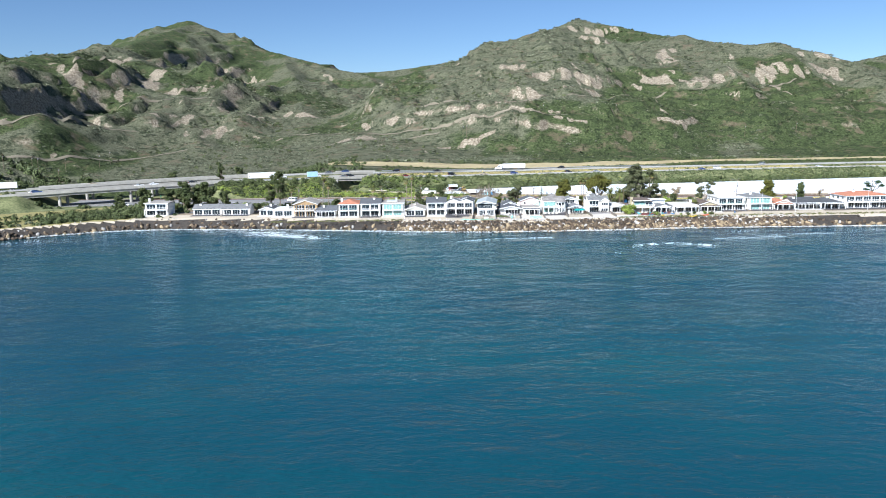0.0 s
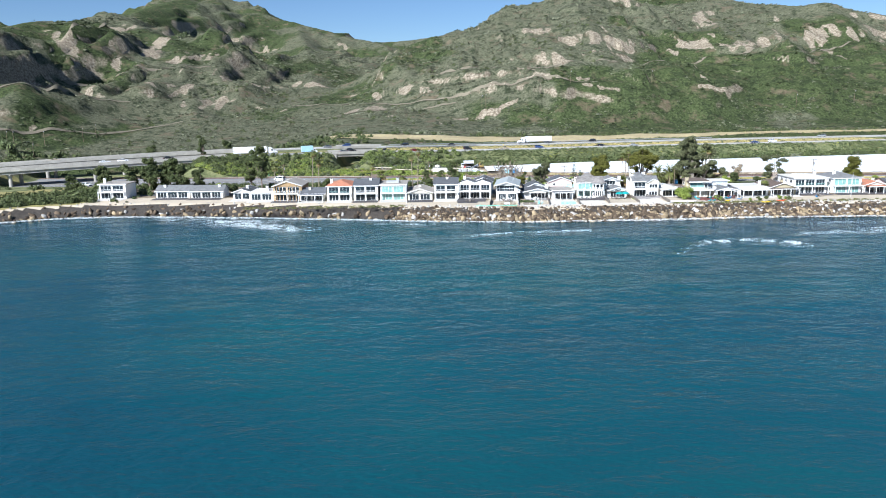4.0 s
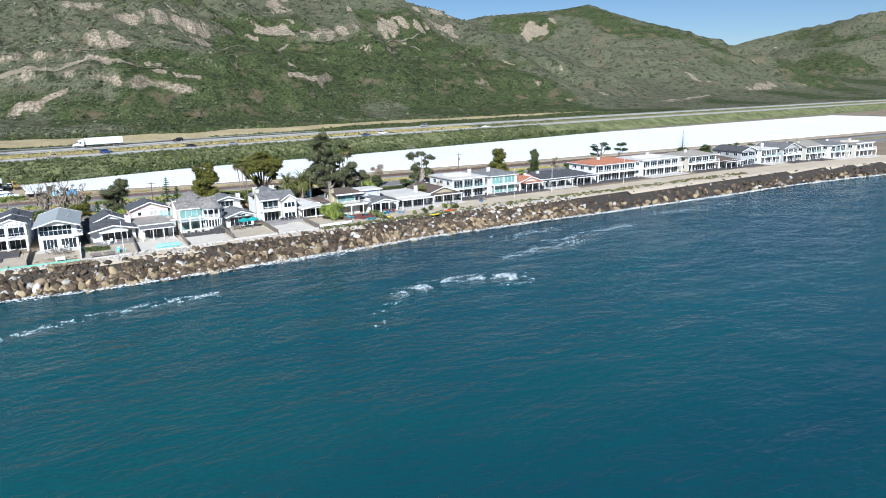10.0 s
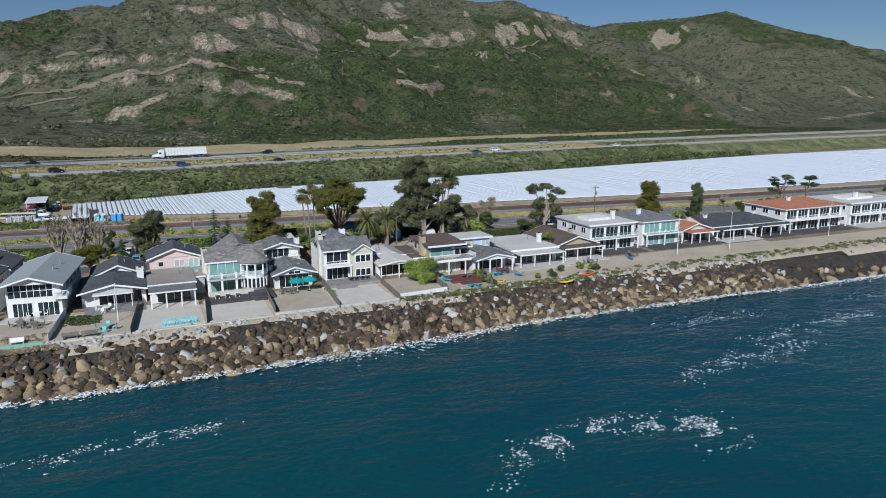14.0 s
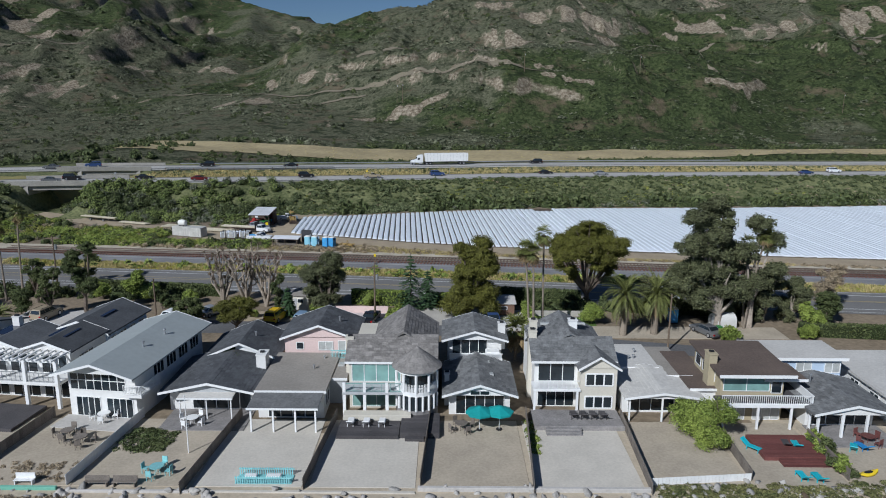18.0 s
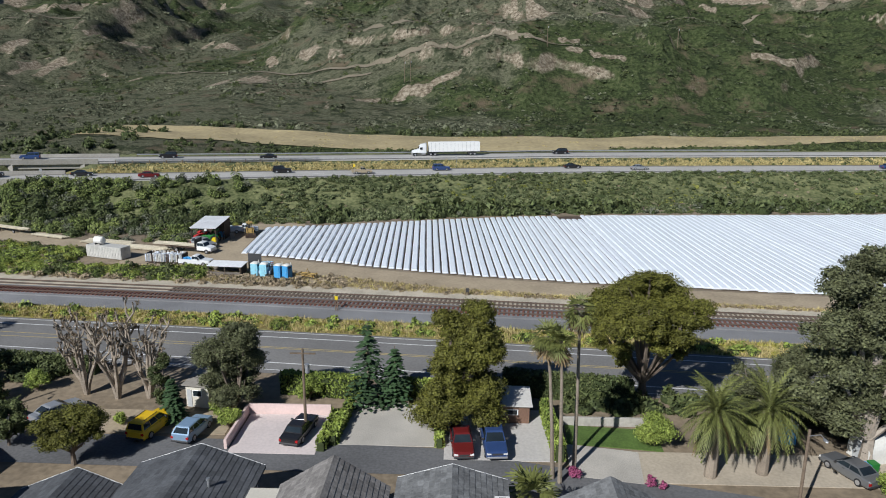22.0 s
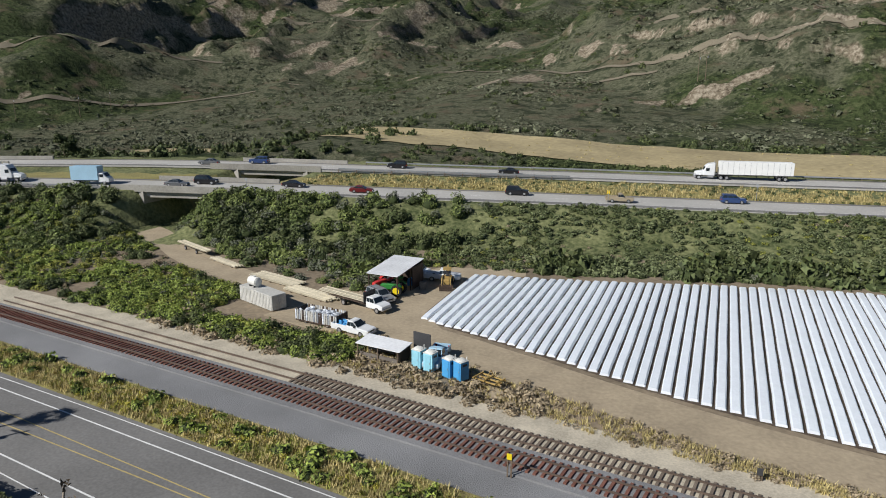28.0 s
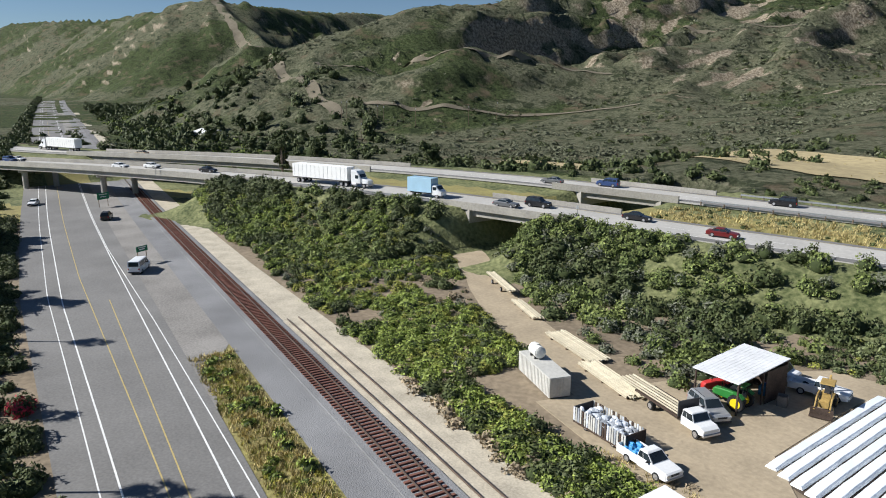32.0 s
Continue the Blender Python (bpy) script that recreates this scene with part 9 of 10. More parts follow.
def pickup(x, y, turn, m, label, z=FLAT + 0.06, group="", load=None):
    t = thing("pickup_truck", pose(x, y, z, 0, 0, turn), label, "pickup truck", group)
    L, W, zt = 5.3, 0.94, 1.12
    h = L / 2
    loft([(-0.35, W, 0.32, zt, 0.1), (h * 0.4, W, 0.3, zt, 0.12), (h * 0.68, W * 0.99, 0.3, 1.06, 0.12), (h - 0.15, W * 0.95, 0.34, 1.0, 0.12), (h, W * 0.86, 0.4, 0.92, 0.08)]).put("body", m, t)
    cabin(t, -0.42, h * 0.46, -0.32, h * 0.18, zt - 0.02, 1.74, W * 0.93, W * 0.78, m, split=(0.4,))
    s = Shape().box(-h, -0.36, -W, W, 0.45, 0.58)
    s.box(-h, -0.36, -W, -W + 0.1, 0.58, zt, 0.02).box(-h, -0.36, W - 0.1, W, 0.58, zt, 0.02).box(-0.46, -0.36, -W + 0.1, W - 0.1, 0.58, zt)
    s.put("cargo_bed", m, t)
    Shape().box(-h - 0.03, -h + 0.05, -W + 0.1, W - 0.1, 0.6, zt, 0.015).put("tailgate", m, t)
    for k in (-1, 1):
        wheel(t, h * 0.62, k * (W - 0.1), 0.37, 0.24)
        wheel(t, -h * 0.55, k * (W - 0.1), 0.37, 0.24)
    mirrors(t, h * 0.3, W + 0.08, zt)
    fittings(t, L, W, 0.82, 0.4, P_RIM)
    if load:
        r = np.random.RandomState(5)
        q = Shape()
        for k in range(14):
            a, b = -h + 0.3 + r.rand() * 1.7, (r.rand() - 0.5) * 1.3
            q.box(a, a + 0.3 + r.rand() * 0.3, b, b + 0.25, 0.58, 0.85 + r.rand() * 0.35, 0.04)
        q.put("load", load, t, "blue bags and loose tools")
    return t


def semi(x, y, turn, z, label, L=15.6, tilt=0.0):
    """Tractor unit with a long box trailer; x is the middle of the trailer."""
    t = thing("semi_truck", pose(x, y, z, 0, tilt, turn), label, "truck", "freeway trucks")
    h = L / 2
    b = Shape().box(-h, h, -1.28, 1.28, 1.25, 4.1, 0.04).put("trailer_box", M_TRIM, t)
    s = Shape()
    for k in np.arange(-h + 0.6, h, 1.2):
        s.box(k, k + 0.05, -1.3, -1.27, 1.3, 4.05).box(k, k + 0.05, 1.27, 1.3, 1.3, 4.05)
    s.put("side_rib", M_GALV, b)
    Shape().box(-h, h, -1.2, 1.2, 1.08, 1.25).put("trailer_chassis", P_BUMP, t)
    for xx in (-h + 1.6, -h + 2.9, h - 1.7, h - 0.4):
        for k in (-1, 1):
            wheel(t, xx, k * 1.02, 0.5, 0.48)
    Shape().box(h - 3.0, h + 5.0, -0.5, 0.5, 0.75, 1.05).put("tractor_chassis", P_BUMP, t)
    c = h + 1.0
    loft([(c, 1.2, 0.9, 3.7, 0.15), (c + 1.4, 1.2, 0.9, 3.5, 0.2), (c + 1.95, 1.18, 0.9, 2.95, 0.2), (c + 2.35, 1.12, 0.9, 2.1, 0.15)]).put("cab", P_WHITE, t)
    pane_on(((c + 2.35, -1.0, 2.12), (c + 2.35, 1.0, 2.12), (c + 1.97, 1.0, 2.9), (c + 1.97, -1.0, 2.9)), 0.04, 0.96, 0.05, 0.92, "windscreen", M_GLASS, t)
    for k in (-1, 1):
        Shape().box(c + 1.1, c + 1.9, k * 1.2 - 0.015, k * 1.2 + 0.015, 1.95, 2.65, 0.01).put("side_window", M_GLASS, t)
        Shape().tube((c - 0.15, k * 0.95, 1.0), (c - 0.15, k * 0.95, 4.0), 0.08, 0.08, 8).put("exhaust_stack", P_RIM, t)
        Shape().tube((c + 0.2, k * 1.05, 0.75), (c + 1.4, k * 1.05, 0.75), 0.3, 0.3, 12).put("fuel_tank", P_RIM, t)
        wheel(t, c + 3.3, k * 1.05, 0.5, 0.3)
        Shape().box(c + 2.9, c + 3.9, k * 1.05 - 0.2, k * 1.05 + 0.2, 1.02, 1.15, 0.05).put("fender", P_WHITE, t)
        Shape().box(c + 4.0, c + 4.18, k * 0.85 - 0.15, k * 0.85 + 0.15, 1.05, 1.3, 0.03).put("headlight", P_LAMP, t)
    loft([(c + 2.2, 0.95, 0.95, 2.05, 0.2), (c + 3.6, 0.85, 0.9, 1.8, 0.2), (c + 4.15, 0.75, 0.85, 1.6, 0.15)]).put("bonnet", P_WHITE, t)
    Shape().box(c + 4.0, c + 4.3, -1.15, 1.15, 0.45, 0.85, 0.06).put("bumper", P_RIM, t)
    return t


def box_truck(x, y, turn, z, m_box, label, stripe=None):
    t = thing("box_truck", pose(x, y, z), label, "truck", "freeway trucks")
    t.matrix_world = pose(x, y, z, 0, 0, turn)
    b = Shape().box(-4.0, 1.6, -1.2, 1.2, 0.95, 3.7, 0.04).put("cargo_box", m_box, t)
    if stripe:
        for k in (-1, 1):
            Shape().box(-3.6, 1.0, k * 1.2 - 0.012, k * 1.2 + 0.012, 1.5, 3.2, 0.005).put("colour_panel", stripe, b)
    loft([(1.65, 1.05, 0.5, 2.45, 0.15), (2.6, 1.05, 0.5, 2.4, 0.2), (3.2, 1.03, 0.5, 1.6, 0.15), (3.7, 0.95, 0.5, 1.3, 0.12)]).put("cab", P_WHITE, t)
    pane_on(((3.2, -0.9, 1.62), (3.2, 0.9, 1.62), (2.62, 0.9, 2.36), (2.62, -0.9, 2.36)), 0.03, 0.97, 0.05, 0.93, "windscreen", M_GLASS, t)
    for k in (-1, 1):
        Shape().box(1.9, 2.7, k * 1.05 - 0.012, k * 1.05 + 0.012, 1.55, 2.15, 0.008).put("side_window", M_GLASS, t)
        wheel(t, 2.75, k * 0.9, 0.42, 0.28)
        wheel(t, -2.6, k * 0.9, 0.42, 0.4)
        Shape().box(3.62, 3.72, k * 0.75 - 0.13, k * 0.75 + 0.13, 0.85, 1.05, 0.02).put("headlight", P_LAMP, t)
    Shape().box(-3.9, 3.2, -0.5, 0.5, 0.6, 0.94).put("chassis", P_BUMP, t)
    return t


def lane_spot(x, o):
    d = math.degrees(math.atan2(float(fwy(x + 4)) - float(fwy(x - 4)), 8.0))
    dz = math.degrees(math.atan2(float(fwy_z(x + 8)) - float(fwy_z(x - 8)), 16.0))
    return float(fwy(x)) + o, d, float(fwy_z(x)) + (0.9 if o > 20 else 0.1) + 0.02, dz


FW = "cars on the freeway"
for x, o, k, m, lb in (
        (-228, 8.6, "van", P_WHITE, "white van on the freeway bridge"), (-189, 8.6, "sedan", P_WHITE, "white sedan on the freeway bridge"),
        (-186, 4.7, "suv", P_NAVY, "dark blue sport utility car on the freeway bridge"), (-146, 4.7, "sedan", P_WHITE, "white sedan on the freeway bridge lane"),
        (-141, 8.6, "sedan", P_WHITE, "white saloon car on the freeway bridge"), (-124, 8.4, "sedan", P_BLACK, "black sedan on the freeway"),
        (-47, 4.7, "sedan", P_GREY, "grey sedan crossing the farm track bridge"), (-44, 8.6, "suv", P_BLACK, "black sport utility car on the freeway"),
        (-27, 8.6, "sedan", P_BLACK, "black sedan on the pale freeway"), (-12, 4.7, "sedan", P_RED, "dark red sedan on the freeway"),
        (16, 8.6, "suv", P_BLACK, "black sport utility car on the pale concrete freeway"), (56, 8.6, "suv", P_NAVY, "dark blue sport utility car on the freeway"),
        (92, 8.6, "sedan", P_BLACK, "black sedan on the freeway beyond the field"), (110, 4.7, "sedan", P_SILVER, "silver sedan on the freeway beyond the field"),
        (181, 4.7, "sedan", P_NAVY, "dark blue sedan on the freeway"), (193, 8.6, "suv", P_WHITE, "white sport utility car on the freeway"),
        (262, 4.7, "sedan", P_WHITE, "white sedan on the distant freeway")):
    y, d, z, dz = lane_spot(x, o)
    car(x, y, d, m, lb, k, z, "car", FW, -dz)
for x, o, k, m, lb in ((-59, 32.0, "sedan", P_GREY, "grey sedan on the inland carriageway"), (-50, 35.6, "suv", P_NAVY, "dark blue sport utility car on the inland carriageway"),
                       (-19, 35.6, "suv", P_BLACK, "black sport utility car on the inland carriageway"), (7, 32.0, "sedan", P_BLACK, "black sedan on the inland carriageway"),
                       (92, 35.6, "suv", P_BLACK, "black car on the inland carriageway"), (-175, 32.0, "sedan", P_TAN, "tan sedan on the inland bridge"), (235, 32.0, "suv", P_SILVER, "silver car on the inland carriageway")):
    y, d, z, dz = lane_spot(x, o)
    car(x, y, d + 180, m, lb, k, z, "car", FW, dz)
y, d, z, dz = lane_spot(-63, 4.7)
box_truck(-63, y, d, z, P_LBLUE, "light blue box truck with a white cab on the freeway")
y, d, z, dz = lane_spot(36, 4.7)
pickup(36, y, d, P_TAN, "tan pickup truck on the freeway", z, FW)
y, d, z, dz = lane_spot(-86, 4.7)
semi(-90, y, d, z, "white semi truck with a long white box trailer")
y, d, z, dz = lane_spot(59, 35.6)
semi(59, y, d + 180, z, "white semi truck heading along the inland carriageway")
y, d, z, dz = lane_spot(-214, 35.6)
semi(-214, y, d + 180, z, "white semi truck with trailer on the inland bridge")

# parked by the lane and in the side yards
car(34.9, 48.4, 78, P_YELLOW, "bright yellow sport utility car parked on concrete", "suv")
car(38.8, 47.9, 80, P_PBLUE, "pale blue hatchback parked on concrete", "hatch")
car(48.2, 48.2, 80, P_BLACK, "old black saloon car on a pink concrete pad", "old")
car(62.5, 46.6, 275, P_RED, "dark red car parked on a driveway")
pickup(65.2, 46.8, 275, P_NAVY, "dark navy pickup truck parked on a driveway")
car(25.2, 50.6, 60, P_SILVER, "silver car parked under bare trees", "sedan")
car(20.5, 48.6, 70, P_WHITE, "white car parked behind a round tree", "hatch")
car(93.6, 43.6, 112, P_GREY, "grey sedan parked under date palms", "sedan")
car(119.5, 44.5, 60, P_NAVY, "dark blue sport utility car on gravel", "suv")
car(125.5, 44.5, 118, P_WHITE, "white sport utility car parked on gravel", "suv")
car(2.5, 48.5, 80, P_TAN, "tan sport utility car parked behind houses", "suv")
car(-66, 83.0, 150, P_WHITE, "white van parked on the road shoulder", "van")
car(-115.5, 86.8, 160, P_BLACK, "dark car parked by the bridge pier", "suv")
car(-145, 75.6, -20, P_WHITE, "white car on the coast road under the bridge", "sedan")


# ---------------------------------------------------------------- farm yard
def toilet(x, y, turn, m, label):
    t = thing("portable_toilet", pose(x, y, FLAT + 0.06, 0, 0, turn), label, "portable toilet", "portable toilets")
    Shape().box(-0.55, 0.55, -0.55, 0.55, 0.12, 2.05, 0.04).put("cabin", m, t)
    Shape().box(-0.6, 0.6, -0.6, 0.6, 0, 0.12).put("skid_base", P_BUMP, t)
    Shape().box(-0.58, 0.58, -0.58, 0.58, 2.05, 2.12).dome((0, 0, 2.11), 0.55, 0.55, 0.2, 12, 3).put("roof", P_TANK, t, "pale translucent domed roof")
    d = Shape().box(-0.36, 0.36, -0.59, -0.55, 0.2, 1.95, 0.01).put("door", m, t)
    Shape().box(0.24, 0.3, -0.62, -0.58, 1.0, 1.16).put("latch", P_RIM, d)
    for k in (-1, 1):
        Shape().box(k * 0.55 - 0.02, k * 0.55 + 0.02, -0.3, 0.3, 1.6, 1.85).put("vent_grille", P_BUMP, t)
    Shape().tube((0.4, 0.4, 2.1), (0.4, 0.4, 2.5), 0.05, 0.05, 8).put("vent_pipe", P_TANK, t)


toilet(30.2, 96.6, -8, P_TOILET, "light blue portable toilet on a skid base")
toilet(31.7, 96.3, -8, P_TOILET, "light blue portable toilet beside another")
toilet(34.1, 95.7, -20, P_TOILETB, "mid blue portable toilet by the field road")
toilet(35.4, 95.6, -25, P_TOILETB, "mid blue portable toilet with a grey door")


def sign_board(x, y, turn, w, h, up, m, label, name="sign_board", cat="sign", bars=None, z=FLAT):
    t = thing(name, pose(x, y, z, 0, 0, turn), label, cat)
    Shape().box(-w / 2, w / 2, -0.04, 0.04, up, up + h, 0.01).put("panel", m, t)
    for k in (-1, 1):
        Shape().box(k * w * 0.38 - 0.05, k * w * 0.38 + 0.05, 0.04, 0.14, -0.3, up + h * 0.9).put("post", M_WOODP, t)
    if bars:
        for i, f in enumerate(bars):
            Shape().box(-w * f / 2, w * f / 2, -0.05, -0.04, up + h * (0.75 - 0.35 * i) - 0.09, up + h * (0.75 - 0.35 * i) + 0.09).put("line_of_writing", M_WHITEL, t)


M_SIGNG = mat("green_road_sign", (0.01, 0.16, 0.08), 0.45, var=0.06, bump=0.02)
sign_board(29.6, 98.6, -8, 2.2, 2.6, 0.5, P_BUMP, "dark board standing behind portable toilets", "notice_board", "board")
sign_board(-71, 84.6, 118, 2.2, 0.9, 2.0, M_SIGNG, "green road sign on two posts beside the road", "road_sign", "road sign", (0.7, 0.5))
sign_board(-133, 89.2, 118, 3.2, 1.6, 1.8, M_SIGNG, "large green road sign at the bridge pier", "road_sign", "road sign", (0.7, 0.55))
sign_board(63, 88.5, 0, 0.45, 0.6, 0.5, P_BUMP, "small dark marker beside the railway", "track_marker", "marker")
sign_board(45.6, 81.0, 0, 0.4, 0.5, 1.6, P_TYEL, "small yellow sign beside the railway", "track_sign", "sign")
pickup(31.3, 98.6, -80, P_LBLUE, "small light blue farm truck parked by the toilets")

# low open shed
t = thing("open_shed", pose(25.6, 97.3, FLAT + 0.05, 0, 0, -5) @ Matrix.Diagonal((0.86, 0.8, 0.72, 1)), "low grey flat-roofed open shed beside the farm road", "shed")
Shape().profile([(-1.5, 2.15), (1.7, 2.45), (1.7, 2.55), (-1.5, 2.25)], "x", -3.3, 3.3).put("roof", P_SHEETR, t, "grey metal sheet roof")
Shape().box(-3.1, 3.1, 1.45, 1.55, 0, 2.4).put("back_wall", M_WOODF, t)
Shape().box(3.0, 3.1, -1.3, 1.45, 0, 2.2).put("side_wall", P_RUST, t)
Shape().box(-3.1, 3.1, -1.3, -1.2, 0, 0.9).put("front_wall", M_WOODF, t)
for k in (-3.05, 0, 2.9):
    Shape().box(k - 0.06, k + 0.06, -1.42, -1.3, 0, 2.18).put("post", M_WOODP, t)
Shape().box(-2.6, 2.6, 0.4, 1.3, 0.75, 0.85).box(-2.5, -2.4, 0.5, 0.6, 0, 0.75).box(2.4, 2.5, 0.5, 0.6, 0, 0.75).put("bench", M_WOODF, t)

# container with a tank
a = math.degrees(math.atan2(105 - 107.5, 7.8))
t = thing("storage_container", pose(2.2, 106.5, FLAT + 0.05, 0, 0, a) @ Matrix.Diagonal((0.92, 0.92, 0.84, 1)), "white corrugated storage container beside the farm road", "container")
Shape().box(-4, 4, -1.2, 1.2, 0.1, 2.5, 0.02).put("box", P_CONT, t)
for k in np.arange(-3.85, 3.9, 0.36):
    Shape().box(k, k + 0.16, -1.24, -1.2, 0.2, 2.4).box(k, k + 0.16, 1.2, 1.24, 0.2, 2.4).put("corrugation", P_CONT, t)
for k in (-1, 1):
    Shape().box(4.0, 4.05, k * 0.6 - 0.56, k * 0.6 + 0.56, 0.2, 2.4, 0.01).put("door", P_CONT, t)
    Shape().tube((4.09, k * 0.3, 0.3), (4.09, k * 0.3, 2.3), 0.025, 0.025, 6).put("lock_bar", P_RIM, t)
t = thing("water_tank", pose(0.6, 107.0, FLAT + 0.05 + 2.1, 0, 0, a), "round white plastic water tank on a container", "tank")
Shape().tube((-0.8, 0, 0.72), (0.8, 0, 0.72), 0.62, 0.62, 18).dome((0.75, 0, 0.72), 0.25, 0.6, 0.6, 14, 6, 1.57).dome((-0.75, 0, 0.72), 0.25, 0.6, 0.6, 14, 6, 1.57).put("tank", P_TANK, t)
Shape().tube((0, 0, 1.3), (0, 0, 1.44), 0.2, 0.2, 12).put("lid", P_TANK, t)
for k in (-0.5, 0.5):
    Shape().box(k - 0.06, k + 0.06, -0.5, 0.5, 0, 0.3).put("cradle", P_BUMP, t)

# stake-sided bin full of plastic waste
t = thing("waste_trailer", pose(13.4, 103.6, FLAT + 0.05, 0, 0, -4) @ Matrix.Diagonal((0.92, 0.92, 0.85, 1)), "stake-sided waste bin trailer heaped with crumpled plastic", "trailer")
Shape().box(-3.4, 3.4, -1.25, 1.25, 0.3, 0.5).put("floor", P_RUST, t)
r = np.random.RandomState(12)
for y0 in (-1.25, 1.2):
    for k in np.arange(-3.4, 3.35, 0.3):
        Shape().box(k, k + 0.2, y0, y0 + 0.05, 0.45, 1.95 + r.rand() * 0.12).put("stake", P_CONT if r.rand() < 0.45 else P_JUNK if r.rand() < 0.5 else P_RUST, t)
for x0 in (-3.42, 3.37):
    Shape().box(x0, x0 + 0.06, -1.2, 1.2, 0.45, 2.0).put("end_panel", P_RUST if x0 > 0 else P_BUMP, t)
s = Shape()
for k in range(120):
    c = (r.rand() * 6.2 - 3.1, r.rand() * 2 - 1, 1.1 + r.rand() * 0.6)
    s.dome(c, 0.2 + r.rand() * 0.25, 0.2 + r.rand() * 0.2, 0.12 + r.rand() * 0.2, 6, 3, 0.6)
tagged(s.put("plastic_waste", P_JUNK, t), kind="stuff")
Shape().box(-3.3, 3.3, -1.15, 1.15, 0.5, 1.2).put("waste_bed", P_JUNK, t)
for k in (-1, 1):
    wheel(t, -1.8, k * 1.05, 0.34, 0.22)
    wheel(t, 1.8, k * 1.05, 0.34, 0.22)

pickup(18.8, 102.3, -6, P_WHITE, "white pickup truck with blue bags in its bed", FLAT + 0.06, "", P_TOILETB)
car(15.8, 114.0, -25, P_SILVER, "dusty silver sport utility car beside the shed", "suv", FLAT + 0.06)

# flatbed truck with pipes
fb = math.degrees(math.atan2(109.9 - 111.9, 8.5))
t = thing("flatbed_truck", pose(14.8, 110.9, FLAT + 0.06, 0, 0, fb), "white flatbed truck loaded with long pale pipes", "truck")
Shape().box(-4.6, 1.4, -1.15, 1.15, 0.95, 1.1).put("flatbed", P_RUST, t)
Shape().box(-4.2, 3.6, -0.45, 0.45, 0.65, 0.94).put("chassis", P_BUMP, t)
Shape().box(1.3, 1.4, -1.1, 1.1, 1.1, 2.5).put("headboard", P_BUMP, t)
loft([(1.6, 0.95, 0.5, 1.25, 0.1), (3.0, 0.95, 0.5, 1.25, 0.1), (3.9, 0.94, 0.5, 1.18, 0.12), (4.3, 0.86, 0.55, 1.02, 0.1)]).put("cab", P_WHITE, t)
cabin(t, 1.6, 3.15, 1.66, 2.75, 1.23, 1.95, 0.92, 0.8, P_WHITE, split=(0.4,))
for k in (-1, 1):
    wheel(t, 3.45, k * 0.86, 0.4, 0.26)
    wheel(t, -2.4, k * 0.9, 0.4, 0.4)
    Shape().box(4.22, 4.32, k * 0.68 - 0.14, k * 0.68 + 0.14, 0.82, 1.0, 0.02).put("headlight", P_LAMP, t)
Shape().box(4.2, 4.4, -0.9, 0.9, 0.45, 0.68, 0.04).put("bumper", P_RIM, t)
for i in range(9):
    Shape().tube((-7.2, -0.9 + i * 0.2, 1.2 + 0.1 * (i % 2)), (1.2, -0.9 + i * 0.2, 1.22 + 0.1 * (i % 2)), 0.08, 0.08, 7).put("pipe", P_PIPE, t)


def pipe_stack(x0, y0, x1, y1, n, up, label, trailer=False):
    L = math.hypot(x1 - x0, y1 - y0)
    t = thing("pipe_trailer" if trailer else "pipe_stack", pose((x0 + x1) / 2, (y0 + y1) / 2, FLAT + 0.05, 0, 0, math.degrees(math.atan2(y1 - y0, x1 - x0))), label, "pipes")
    r = np.random.RandomState(int(abs(x0) * 7))
    me = Shape().tube((-L / 2, 0, 0), (L / 2, 0, 0), 0.075, 0.075, 7).mesh("pipe", P_PIPE)
    for lay in range(2):
        for i in range(n - lay):
            p = new("pipe", me)
            p.parent = t
            p.location = ((r.rand() - 0.5) * 0.9, (i - (n - lay) / 2) * 0.17, up + 0.09 + lay * 0.14)
    for xx in (-L * 0.35, 0, L * 0.35):
        Shape().box(xx - 0.1, xx + 0.1, -n * 0.095, n * 0.095, 0 if not trailer else up - 0.14, up).put("bearer", M_WOODP, t)
    if trailer:
        Shape().box(-L * 0.42, L * 0.42, -0.08, 0.08, up - 0.3, up - 0.14).put("drawbar", P_RUST, t)
        for k in (-1, 1):
            wheel(t, -L * 0.2, k * 0.8, 0.32, 0.2)
            wheel(t, L * 0.2, k * 0.8, 0.32, 0.2)


pipe_stack(-7.3, 117.2, 2.0, 115.0, 16, 0.12, "stack of long pale irrigation pipes on bearers")
pipe_stack(1.6, 113.6, 10.2, 111.3, 14, 0.12, "stack of pale irrigation pipes beside the truck")
pipe_stack(-31, 126.2, -21.5, 122.6, 8, 0.75, "trailer loaded with pale irrigation pipes", True)
pipe_stack(-19.5, 121.6, -12, 118.9, 9, 0.12, "low stack of pale pipes at the track edge")


